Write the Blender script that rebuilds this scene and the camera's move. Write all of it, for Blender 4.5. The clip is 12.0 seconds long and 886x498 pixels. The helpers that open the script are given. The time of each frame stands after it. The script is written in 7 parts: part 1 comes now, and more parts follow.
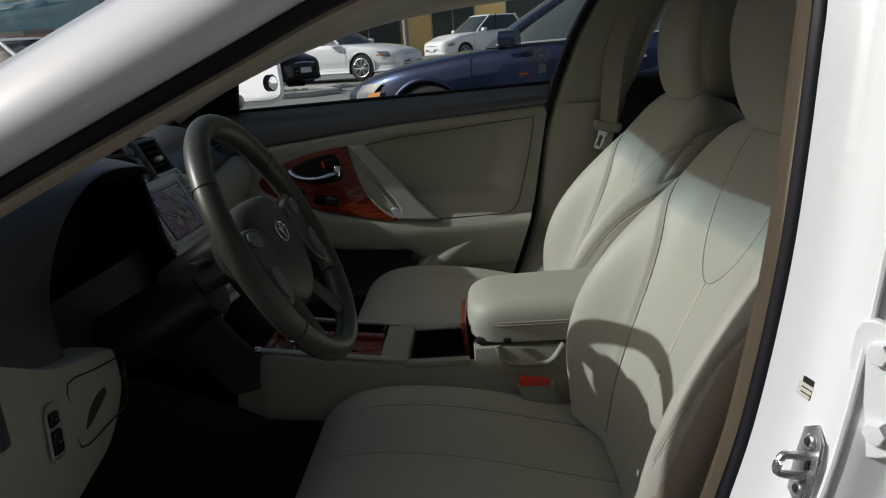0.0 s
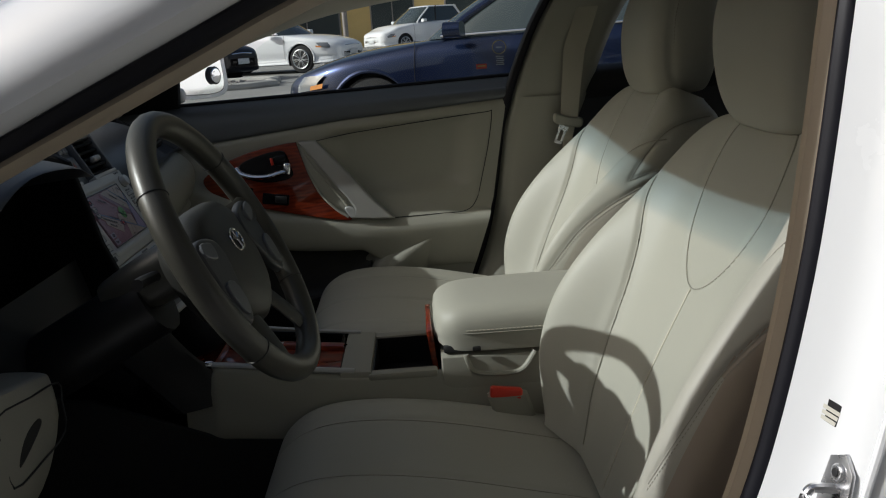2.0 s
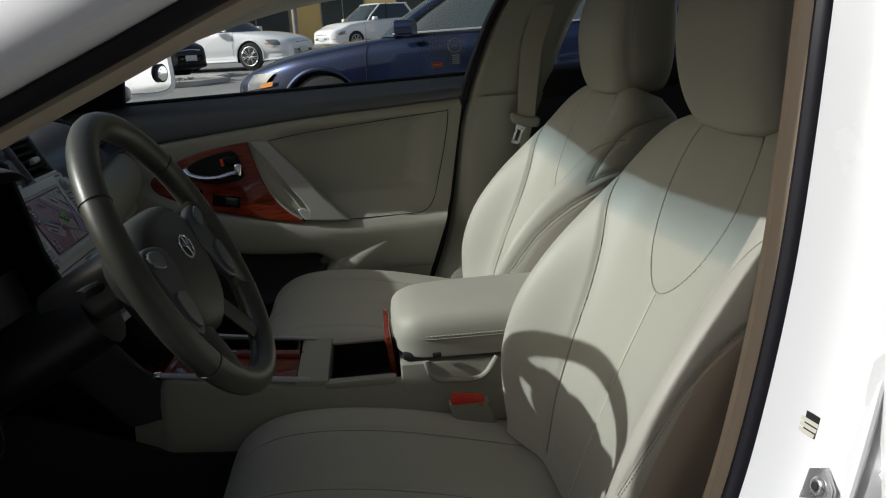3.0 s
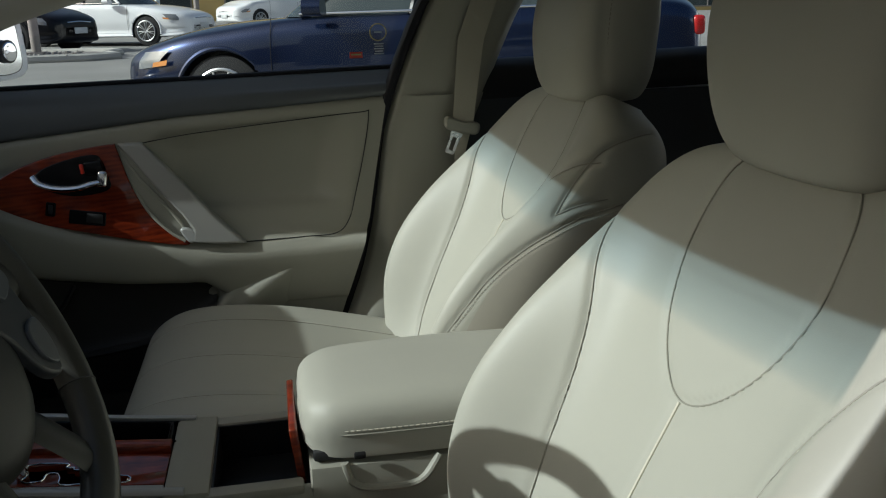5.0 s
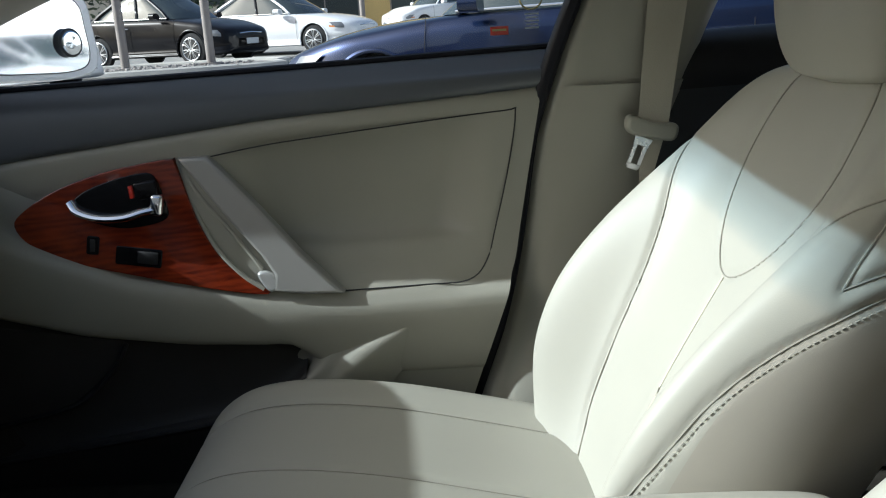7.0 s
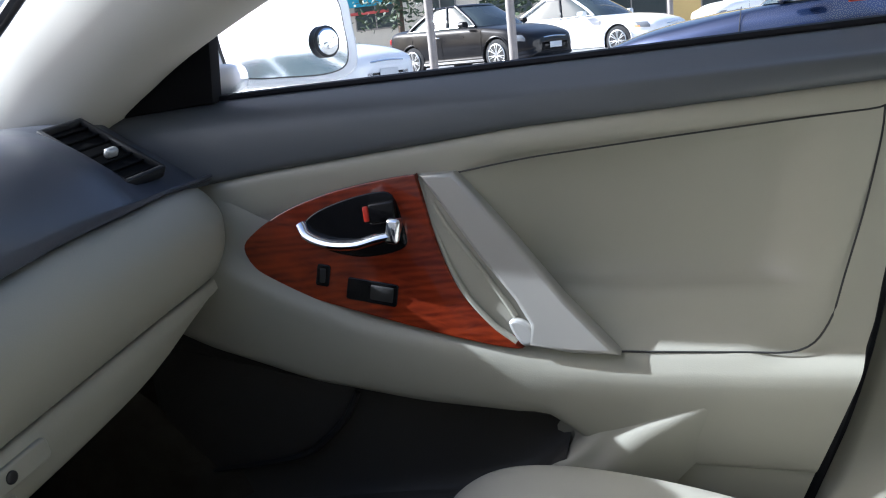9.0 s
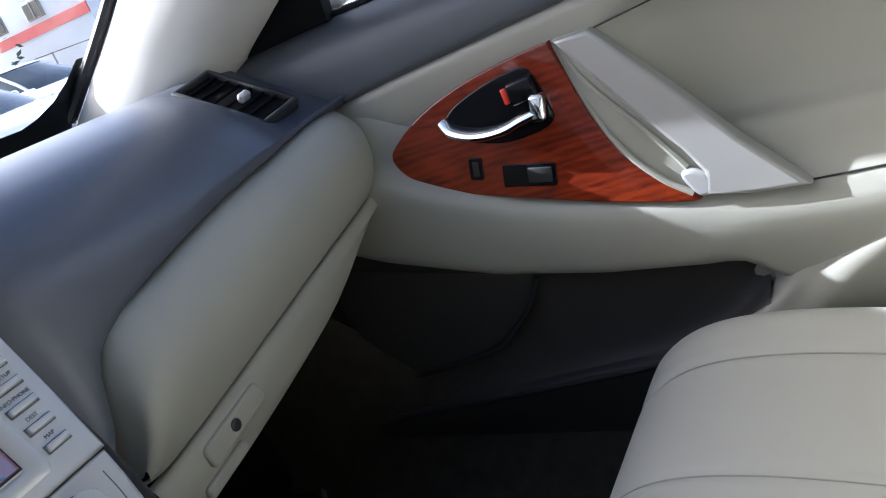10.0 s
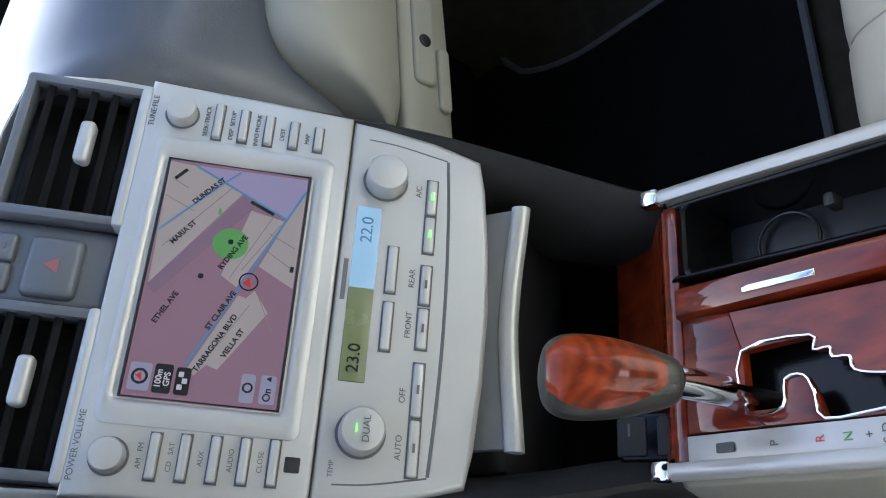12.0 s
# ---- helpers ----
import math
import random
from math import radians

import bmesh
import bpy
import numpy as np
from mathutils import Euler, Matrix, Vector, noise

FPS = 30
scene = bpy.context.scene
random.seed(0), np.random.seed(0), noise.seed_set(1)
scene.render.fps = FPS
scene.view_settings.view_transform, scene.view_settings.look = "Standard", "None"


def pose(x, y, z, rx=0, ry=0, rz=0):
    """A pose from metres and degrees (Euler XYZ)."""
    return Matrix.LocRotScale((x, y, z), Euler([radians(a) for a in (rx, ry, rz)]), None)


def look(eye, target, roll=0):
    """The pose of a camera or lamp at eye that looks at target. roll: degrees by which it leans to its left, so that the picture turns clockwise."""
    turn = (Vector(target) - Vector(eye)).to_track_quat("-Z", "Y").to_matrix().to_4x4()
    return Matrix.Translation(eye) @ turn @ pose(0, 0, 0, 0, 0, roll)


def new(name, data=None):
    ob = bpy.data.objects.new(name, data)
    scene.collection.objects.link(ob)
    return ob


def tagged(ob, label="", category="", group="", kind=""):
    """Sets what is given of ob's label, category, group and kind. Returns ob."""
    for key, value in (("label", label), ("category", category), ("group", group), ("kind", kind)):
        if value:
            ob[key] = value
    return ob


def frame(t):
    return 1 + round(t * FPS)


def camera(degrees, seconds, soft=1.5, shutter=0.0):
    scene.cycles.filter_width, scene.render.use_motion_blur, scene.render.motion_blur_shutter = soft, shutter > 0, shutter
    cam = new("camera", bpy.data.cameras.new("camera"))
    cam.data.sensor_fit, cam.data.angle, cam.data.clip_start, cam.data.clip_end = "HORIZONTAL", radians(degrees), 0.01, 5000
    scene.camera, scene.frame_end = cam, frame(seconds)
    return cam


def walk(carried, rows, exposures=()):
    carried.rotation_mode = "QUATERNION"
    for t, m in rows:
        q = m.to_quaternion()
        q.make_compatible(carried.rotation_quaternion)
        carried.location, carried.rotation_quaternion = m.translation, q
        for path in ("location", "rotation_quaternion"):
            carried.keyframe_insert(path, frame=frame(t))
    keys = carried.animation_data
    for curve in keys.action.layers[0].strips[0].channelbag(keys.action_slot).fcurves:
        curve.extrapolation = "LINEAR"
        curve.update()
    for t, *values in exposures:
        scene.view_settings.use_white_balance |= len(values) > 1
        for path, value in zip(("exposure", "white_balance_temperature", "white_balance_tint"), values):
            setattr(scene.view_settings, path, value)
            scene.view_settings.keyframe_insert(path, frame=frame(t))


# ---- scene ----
cam = camera(55.00, 12.0, soft=1.1)
PATH = [
    (0, pose(-0.2067, -1.5067, 1.0830, 76.803, 4.128, 1.856)),
    (0.5, pose(-0.2330, -1.4632, 1.0849, 76.357, 4.256, 0.813)),
    (1, pose(-0.2516, -1.4420, 1.0850, 76.129, 3.765, -0.494)),
    (1.5, pose(-0.2487, -1.4298, 1.0849, 76.040, 3.849, -1.329)),
    (2, pose(-0.2462, -1.4175, 1.0850, 75.975, 3.931, -2.141)),
    (2.5, pose(-0.2478, -1.4036, 1.0852, 75.918, 3.899, -3.125)),
    (3, pose(-0.2544, -1.3798, 1.0859, 75.634, 3.585, -5.358)),
    (3.5, pose(-0.2599, -1.3362, 1.0872, 74.885, 3.387, -8.940)),
    (3.7, pose(-0.2603, -1.3093, 1.0868, 74.577, 3.466, -10.415)),
    (5.3, pose(-0.2357, -0.9189, 1.0889, 74.386, 0.858, -10.983)),
    (5.5, pose(-0.2137, -0.8544, 1.0781, 74.887, 0.168, -9.242)),
    (6, pose(-0.1691, -0.7037, 1.0416, 74.061, 0.521, -5.393)),
    (6.5, pose(-0.1718, -0.6018, 1.0293, 73.270, 1.933, -3.564)),
    (7, pose(-0.1704, -0.5105, 1.0241, 75.002, 3.248, -0.736)),
    (7.2, pose(-0.1634, -0.4607, 1.0233, 75.014, 3.701, 1.108)),
    (8.8, pose(-0.1735, -0.2321, 0.9994, 76.076, 5.308, 17.465)),
    (9, pose(-0.1838, -0.2173, 0.9952, 76.764, 5.758, 19.053)),
    (9.5, pose(-0.1891, -0.1944, 0.9936, 75.630, 10.409, 23.494)),
    (10, pose(-0.1996, -0.1821, 0.9982, 69.802, 21.001, 25.712)),
    (10.5, pose(-0.2861, -0.1837, 1.0337, 56.795, 33.799, 18.939)),
    (11, pose(-0.3005, -0.1813, 1.0278, 43.339, 44.968, 12.617)),
    (11.5, pose(-0.2917, -0.1809, 1.0306, 31.485, 50.058, 6.629)),
    (12, pose(-0.2827, -0.1879, 1.0273, 28.212, 50.817, 5.641)),
]
walk(cam, PATH, exposures=((0, -0.42, 6070, 10), (1.0, -0.33, 6070, 10), (3.5, -0.18, 6070, 10), (5.5, 0.17, 5800, 4), (6.0, 0.49, 5740, 5), (7.0, 0.75, 5650, 9), (8.8, 1.64, 5470, 15), (10.0, 2.24, 5450, 18), (10.5, 2.63, 5450, 18), (11.0, 2.78, 5520, 15), (12.0, 2.97, 5570, 13)))

# ---- world, sun ----
SUN_AZ, SUN_EL = 184.6, 32.0
world = bpy.data.worlds.new("sky")
scene.world = world
world.use_nodes = True
wn = world.node_tree.nodes
sky = wn.new("ShaderNodeTexSky")
sky.sky_type, sky.sun_disc = "NISHITA", False
sky.sun_elevation, sky.sun_rotation = radians(SUN_EL), radians(90 - SUN_AZ)
sky.air_density, sky.dust_density = 1.0, 6.0
wn["Background"].inputs[1].default_value = 0.090
world.node_tree.links.new(sky.outputs[0], wn["Background"].inputs[0])
sun = new("sun", bpy.data.lights.new("sun", "SUN"))
sun.data.energy, sun.data.angle, sun.data.color = 4.1, radians(0.6), (1.0, 0.97, 0.91)
to_sun = Vector((math.cos(radians(SUN_EL)) * math.cos(radians(SUN_AZ)), math.cos(radians(SUN_EL)) * math.sin(radians(SUN_AZ)), math.sin(radians(SUN_EL))))
sun.matrix_world = look(to_sun * 30, (0, 0, 0))


# ---- materials ----
def principled(name, color, rough=0.5, metal=0.0, vary=0.06, vary_scale=6.0, bump=0.0, bump_scale=300.0, coat=0.0, spec=0.5, bump_kind="noise"):
    m = bpy.data.materials.new(name)
    m.use_nodes = True
    nt = m.node_tree
    b = nt.nodes["Principled BSDF"]
    b.inputs["Roughness"].default_value = rough
    b.inputs["Metallic"].default_value = metal
    b.inputs["Coat Weight"].default_value = coat
    b.inputs["Coat Roughness"].default_value = 0.04
    b.inputs["Specular IOR Level"].default_value = spec
    tc = nt.nodes.new("ShaderNodeTexCoord")
    n1 = nt.nodes.new("ShaderNodeTexNoise")
    n1.inputs["Scale"].default_value, n1.inputs["Detail"].default_value = vary_scale, 6
    nt.links.new(tc.outputs["Object"], n1.inputs["Vector"])
    ramp = nt.nodes.new("ShaderNodeMix")
    ramp.data_type = "RGBA"
    lo = [c * (1 - vary * 1.6) for c in color] + [1]
    hi = [min(1, c * (1 + vary)) for c in color] + [1]
    ramp.inputs["A"].default_value, ramp.inputs["B"].default_value = lo, hi
    nt.links.new(n1.outputs["Fac"], ramp.inputs["Factor"])
    nt.links.new(ramp.outputs["Result"], b.inputs["Base Color"])
    rr = nt.nodes.new("ShaderNodeMapRange")
    rr.inputs["To Min"].default_value, rr.inputs["To Max"].default_value = max(0.0, rough - 0.06), min(1.0, rough + 0.06)
    nt.links.new(n1.outputs["Fac"], rr.inputs["Value"])
    nt.links.new(rr.outputs["Result"], b.inputs["Roughness"])
    if bump:
        if bump_kind == "cell":
            n2 = nt.nodes.new("ShaderNodeTexVoronoi")
            n2.inputs["Scale"].default_value = bump_scale
            out = n2.outputs["Distance"]
        else:
            n2 = nt.nodes.new("ShaderNodeTexNoise")
            n2.inputs["Scale"].default_value, n2.inputs["Detail"].default_value = bump_scale, 3
            out = n2.outputs["Fac"]
        nt.links.new(tc.outputs["Object"], n2.inputs["Vector"])
        bp = nt.nodes.new("ShaderNodeBump")
        bp.inputs["Strength"].default_value, bp.inputs["Distance"].default_value = bump, 0.001
        nt.links.new(out, bp.inputs["Height"])
        nt.links.new(bp.outputs["Normal"], b.inputs["Normal"])
    return m


def glass(name, color, rough=0.0):
    m = bpy.data.materials.new(name)
    m.use_nodes = True
    nt = m.node_tree
    nt.nodes.remove(nt.nodes["Principled BSDF"])
    tr = nt.nodes.new("ShaderNodeBsdfTransparent")
    tr.inputs["Color"].default_value = (*color, 1)
    gl = nt.nodes.new("ShaderNodeBsdfGlossy")
    gl.inputs["Roughness"].default_value = rough
    lw = nt.nodes.new("ShaderNodeLayerWeight")
    lw.inputs["Blend"].default_value = 0.5
    pw = nt.nodes.new("ShaderNodeMath")
    pw.operation, pw.inputs[1].default_value = "POWER", 5.0
    nt.links.new(lw.outputs["Facing"], pw.inputs[0])
    fr = nt.nodes.new("ShaderNodeMath")
    fr.operation, fr.inputs[1].default_value, fr.inputs[2].default_value = "MULTIPLY_ADD", 0.7, 0.018
    nt.links.new(pw.outputs[0], fr.inputs[0])
    mx = nt.nodes.new("ShaderNodeMixShader")
    nt.links.new(fr.outputs[0], mx.inputs[0])
    nt.links.new(tr.outputs[0], mx.inputs[1])
    nt.links.new(gl.outputs[0], mx.inputs[2])
    nt.links.new(mx.outputs[0], nt.nodes["Material Output"].inputs["Surface"])
    return m


def glow(name, color, strength):
    m = bpy.data.materials.new(name)
    m.use_nodes = True
    b = m.node_tree.nodes["Principled BSDF"]
    b.inputs["Base Color"].default_value = (*[c * 0.14 for c in color], 1)
    b.inputs["Emission Color"].default_value = (*color, 1)
    b.inputs["Emission Strength"].default_value = strength
    b.inputs["Roughness"].default_value = 0.18
    b.inputs["Specular IOR Level"].default_value = 0.25
    return m


def wood_mat(name, dark, light):
    m = principled(name, light, 0.4, coat=1.0, spec=0.1)
    m.node_tree.nodes["Principled BSDF"].inputs["Coat Roughness"].default_value = 0.025
    nt = m.node_tree
    b = nt.nodes["Principled BSDF"]
    tc = nt.nodes.new("ShaderNodeTexCoord")
    mp = nt.nodes.new("ShaderNodeMapping")
    mp.inputs["Scale"].default_value = (9, 30, 34)
    mp.inputs["Rotation"].default_value = (0.1, 0.25, 0.15)
    nt.links.new(tc.outputs["Object"], mp.inputs["Vector"])
    n1 = nt.nodes.new("ShaderNodeTexNoise")
    n1.inputs["Scale"].default_value, n1.inputs["Detail"].default_value, n1.inputs["Distortion"].default_value = 1.6, 8, 1.2
    nt.links.new(mp.outputs[0], n1.inputs["Vector"])
    n2 = nt.nodes.new("ShaderNodeTexWave")
    n2.bands_direction = "Z"
    n2.inputs["Scale"].default_value, n2.inputs["Distortion"].default_value, n2.inputs["Detail"].default_value = 1.1, 7.0, 4
    nt.links.new(mp.outputs[0], n2.inputs["Vector"])
    mixf = nt.nodes.new("ShaderNodeMath")
    mixf.operation = "MULTIPLY_ADD"
    mixf.inputs[1].default_value, mixf.inputs[2].default_value = 0.16, 0.0
    nt.links.new(n2.outputs["Fac"], mixf.inputs[0])
    add = nt.nodes.new("ShaderNodeMath")
    add.operation = "ADD"
    nt.links.new(mixf.outputs[0], add.inputs[0])
    nt.links.new(n1.outputs["Fac"], add.inputs[1])
    cr_ = nt.nodes.new("ShaderNodeValToRGB")
    cr_.color_ramp.elements[0].position, cr_.color_ramp.elements[0].color = 0.38, (*dark, 1)
    cr_.color_ramp.elements[1].position, cr_.color_ramp.elements[1].color = 0.78, (*light, 1)
    nt.links.new(add.outputs[0], cr_.inputs[0])
    nt.links.new(cr_.outputs[0], b.inputs["Base Color"])
    return m


LEATHER = principled("beige_leather", (0.39, 0.38, 0.325), 0.50, vary=0.06, vary_scale=5, bump=0.05, bump_scale=900, spec=0.4, bump_kind="cell")
LEATHER_SIDE = principled("pale_vinyl", (0.37, 0.345, 0.29), 0.40, vary=0.05, bump=0.07, bump_scale=900, bump_kind="cell")
TAUPE_SIDE = principled("taupe_vinyl", (0.34, 0.285, 0.225), 0.32, vary=0.05, bump=0.07, bump_scale=900, bump_kind="cell")
TRIM = principled("beige_plastic", (0.30, 0.292, 0.245), 0.5, vary=0.06, vary_scale=4, bump=0.12, bump_scale=600)
TAN_TRIM = principled("tan_plastic", (0.40, 0.335, 0.25), 0.55, vary=0.06, vary_scale=4, bump=0.12, bump_scale=600)
TRIM_DARK = principled("dark_grey_plastic", (0.036, 0.039, 0.045), 0.42, vary=0.1, vary_scale=4, bump=0.14, bump_scale=600)
DASH = principled("slate_grey_dash_vinyl", (0.062, 0.069, 0.088), 0.33, vary=0.08, vary_scale=4, bump=0.14, bump_scale=600)
HEADLINER = principled("pale_headliner_cloth", (0.60, 0.58, 0.52), 0.9, vary=0.05, bump=0.2, bump_scale=500)
CHARCOAL = principled("charcoal_plastic", (0.013, 0.013, 0.0138), 0.6, vary=0.15, bump=0.3, bump_scale=500)
BLACK = principled("black_plastic", (0.012, 0.012, 0.013), 0.4, vary=0.2)
GLOSS_BLACK = principled("gloss_black_plastic", (0.006, 0.006, 0.007), 0.15, vary=0.1, spec=0.25)
CARPET = principled("black_carpet", (0.007, 0.007, 0.008), 0.95, vary=0.4, vary_scale=60, bump=1.0, bump_scale=900, spec=0.1)
FLOOR_CARPET = principled("taupe_carpet", (0.048, 0.043, 0.035), 0.95, vary=0.35, vary_scale=40, bump=1.0, bump_scale=900, spec=0.1)
POCKET = principled("dark_grey_moulding", (0.030, 0.028, 0.0255), 0.6, vary=0.12, vary_scale=5, bump=0.2, bump_scale=500)
CARPET_EDGE = principled("grey_binding", (0.10, 0.11, 0.13), 0.8, vary=0.2, vary_scale=80, bump=0.6, bump_scale=500)
RUBBER = principled("black_rubber", (0.008, 0.008, 0.012), 0.5, vary=0.15, spec=0.25)
WOOD = wood_mat("polished_wood", (0.085, 0.0085, 0.0025), (0.225, 0.029, 0.006))
SILVER = principled("satin_silver_plastic", (0.45, 0.45, 0.44), 0.34, metal=0.35, vary=0.03, bump=0.03, bump_scale=900)
STACK_GREY = principled("slate_silver_plastic", (0.115, 0.122, 0.135), 0.38, metal=0.15, vary=0.05, bump=0.04, bump_scale=800)
FLAP_GREY = principled("blue_grey_satin_plastic", (0.20, 0.21, 0.23), 0.4, vary=0.05, bump=0.05, bump_scale=700)
CHROME = principled("chrome", (0.82, 0.83, 0.84), 0.08, metal=1.0, vary=0.02)
STEEL = principled("zinc_plated_steel", (0.62, 0.62, 0.63), 0.28, metal=0.9, vary=0.08, vary_scale=60)
PAINT = principled("white_car_paint", (0.80, 0.81, 0.82), 0.25, vary=0.015, coat=0.8)
SEAM = principled("beige_seam", (0.29, 0.28, 0.235), 0.85, vary=0.1)
THREAD_HIGHLIGHT = principled("pale_thread_and_highlight", (0.55, 0.52, 0.43), 0.8, vary=0.1)
WHEEL_LEATHER = principled("olive_grey_leather", (0.0508, 0.0492, 0.0410), 0.38, vary=0.08, bump=0.1, bump_scale=700, bump_kind="cell")
HUB_GREY = principled("dark_olive_vinyl", (0.0216, 0.0216, 0.0192), 0.45, vary=0.08, bump=0.1, bump_scale=600)
WEBBING = principled("beige_webbing", (0.36, 0.34, 0.28), 0.75, vary=0.06, bump=0.5, bump_scale=700)
RED = principled("red_plastic", (0.62, 0.035, 0.015), 0.35, vary=0.05)
INK = principled("grey_print", (0.11, 0.11, 0.115), 0.6)
GLASS = glass("clear_glass", (0.90, 0.94, 0.92))
MIRROR = principled("mirror_silver", (0.85, 0.87, 0.88), 0.02, metal=1.0, vary=0.0)


# ---- building helpers ----
from mathutils.bvhtree import BVHTree


def spline(pts, n):
    """Points of a Catmull-Rom curve through pts, n to a span."""
    p = np.asarray(pts, float)
    q = np.vstack([2 * p[0] - p[1], p, 2 * p[-1] - p[-2]])
    out = []
    for i in range(len(p) - 1):
        a, b, c, d = q[i:i + 4]
        for k in range(n):
            s = k / n
            out.append(0.5 * (2 * b + (c - a) * s + (2 * a - 5 * b + 4 * c - d) * s * s + (3 * b - a - 3 * c + d) * s ** 3))
    out.append(p[-1])
    return np.array(out)


def loop_spline(pts, n):
    p = np.asarray(pts, float)
    m = len(p)
    out = []
    for i in range(m):
        a, b, c, d = p[(i - 1) % m], p[i], p[(i + 1) % m], p[(i + 2) % m]
        for k in range(n):
            s = k / n
            out.append(0.5 * (2 * b + (c - a) * s + (2 * a - 5 * b + 4 * c - d) * s * s + (3 * b - a - 3 * c + d) * s ** 3))
    return np.array(out)


def sheet(grid, closed=False, caps=False):
    """A bmesh over a grid of points [row][column]; closed joins each row's ends."""
    bm = bmesh.new()
    rows = [[bm.verts.new(p) for p in row] for row in grid]
    w = len(rows[0])
    for r in range(len(rows) - 1):
        for c in range(w if closed else w - 1):
            d = (c + 1) % w
            bm.faces.new((rows[r][c], rows[r][d], rows[r + 1][d], rows[r + 1][c]))
    if caps:
        for row in (rows[0], rows[-1]):
            bm.faces.new(row)
    bmesh.ops.recalc_face_normals(bm, faces=bm.faces)
    return bm


def loft(sections, n_along=4, n_round=3, closed=True, caps=True):
    """Smooth skin over sections (lists of as many points each)."""
    s = [loop_spline(x, n_round) if closed else spline(x, n_round) for x in sections]
    s = np.array(s)
    grid = np.array([spline(s[:, k], n_along) for k in range(s.shape[1])]).transpose(1, 0, 2)
    return sheet(grid, closed, caps and closed)


def thick(bm, d):
    """Gives a sheet a thickness d against its normals."""
    geom = bmesh.ops.solidify(bm, geom=bm.faces[:], thickness=d)
    return bm


def tube(pts, r, seg=8, closed=False, n=6, flat=1.0, up=None):
    """A tube along a smooth curve; flat squeezes it across."""
    p = loop_spline(pts, n) if closed else spline(pts, n)
    m = len(p)
    grid = []
    for i in range(m):
        a, b = (p[(i + 1) % m], p[i - 1]) if closed else (p[min(i + 1, m - 1)], p[max(i - 1, 0)])
        t = Vector(a - b).normalized()
        ref = Vector(up) if up is not None else (Vector((0, 0, 1)) if abs(t.z) < 0.9 else Vector((1, 0, 0)))
        u = t.cross(ref).normalized()
        v = u.cross(t)
        grid.append([Vector(p[i]) + r * (math.cos(2 * math.pi * k / seg) * u + flat * math.sin(2 * math.pi * k / seg) * v) for k in range(seg)])
    if closed:
        grid.append(grid[0])
    bm = sheet(grid, True, not closed)
    if closed:
        bmesh.ops.remove_doubles(bm, verts=bm.verts, dist=1e-6)
    return bm


def box(sx, sy, sz, m=Matrix(), bevel=0.0, seg=2):
    bm = bmesh.new()
    bmesh.ops.create_cube(bm, size=1, matrix=Matrix.Diagonal((sx, sy, sz, 1)))
    if bevel:
        bmesh.ops.bevel(bm, geom=bm.edges[:], offset=bevel, segments=seg, affect="EDGES", profile=0.5)
    bmesh.ops.transform(bm, matrix=m, verts=bm.verts)
    return bm


def plate(outline, depth, m=Matrix(), bevel=0.0, seg=2):
    """A flat outline (2D, in m's x and y) drawn out by depth along m's z, its front edge rounded."""
    bm = bmesh.new()
    lo = [bm.verts.new((x, y, 0)) for x, y in outline]
    hi = [bm.verts.new((x, y, depth)) for x, y in outline]
    bm.faces.new(list(reversed(lo)))
    top = bm.faces.new(hi)
    k = len(lo)
    for i in range(k):
        bm.faces.new((lo[i], lo[(i + 1) % k], hi[(i + 1) % k], hi[i]))
    bmesh.ops.recalc_face_normals(bm, faces=bm.faces)
    if bevel:
        bmesh.ops.bevel(bm, geom=list(top.edges), offset=bevel, segments=seg, affect="EDGES", profile=0.5)
    bmesh.ops.transform(bm, matrix=m, verts=bm.verts)
    return bm


def knob(r, h, m=Matrix(), taper=0.9, seg=32, dome=0.2):
    prof = [(r, 0), (r, h * 0.15), (r * 0.985, h * 0.6), (r * (taper + 0.04), h * 0.85), (r * (taper - 0.05), h * 0.97), (r * 0.5, h * (1 + dome * 0.06)), (r * 0.02, h * (1 + dome * 0.1))]
    grid = [[(a * math.cos(2 * math.pi * k / seg), a * math.sin(2 * math.pi * k / seg), z) for k in range(seg)] for a, z in prof]
    bm = sheet(grid, True, True)
    bmesh.ops.transform(bm, matrix=m, verts=bm.verts)
    return bm


def merge(*bms):
    """One bmesh out of several."""
    out = bmesh.new()
    for b in bms:
        me = bpy.data.meshes.new("tmp")
        b.to_mesh(me)
        b.free()
        out.from_mesh(me)
        bpy.data.meshes.remove(me)
    return out


def part(name, bm, material, parent=None, label="", smooth=True, angle=35):
    me = bpy.data.meshes.new(name)
    bm.to_mesh(me)
    bm.free()
    me.materials.append(material)
    if smooth:
        me.shade_smooth()
        me.set_sharp_from_angle(angle=radians(angle))
        for face in me.polygons:
            if face.loop_total > 8:
                face.use_smooth = False
    ob = new(name, me)
    if parent is not None:
        ob.parent = parent
    if label:
        tagged(ob, label)
    return ob


def thing(name, label, category, group="", kind=""):
    ob = new(name)
    ob.empty_display_size = 0.05
    return tagged(ob, label, category, group, kind)


def solo(name, bm, material, label, category, group="", kind="", smooth=True, angle=35):
    return tagged(part(name, bm, material, None, "", smooth, angle), label, category, group, kind)


def ring(r, m, seg=24):
    return [m @ Vector((r * math.cos(2 * math.pi * k / seg), r * math.sin(2 * math.pi * k / seg), 0)) for k in range(seg)]


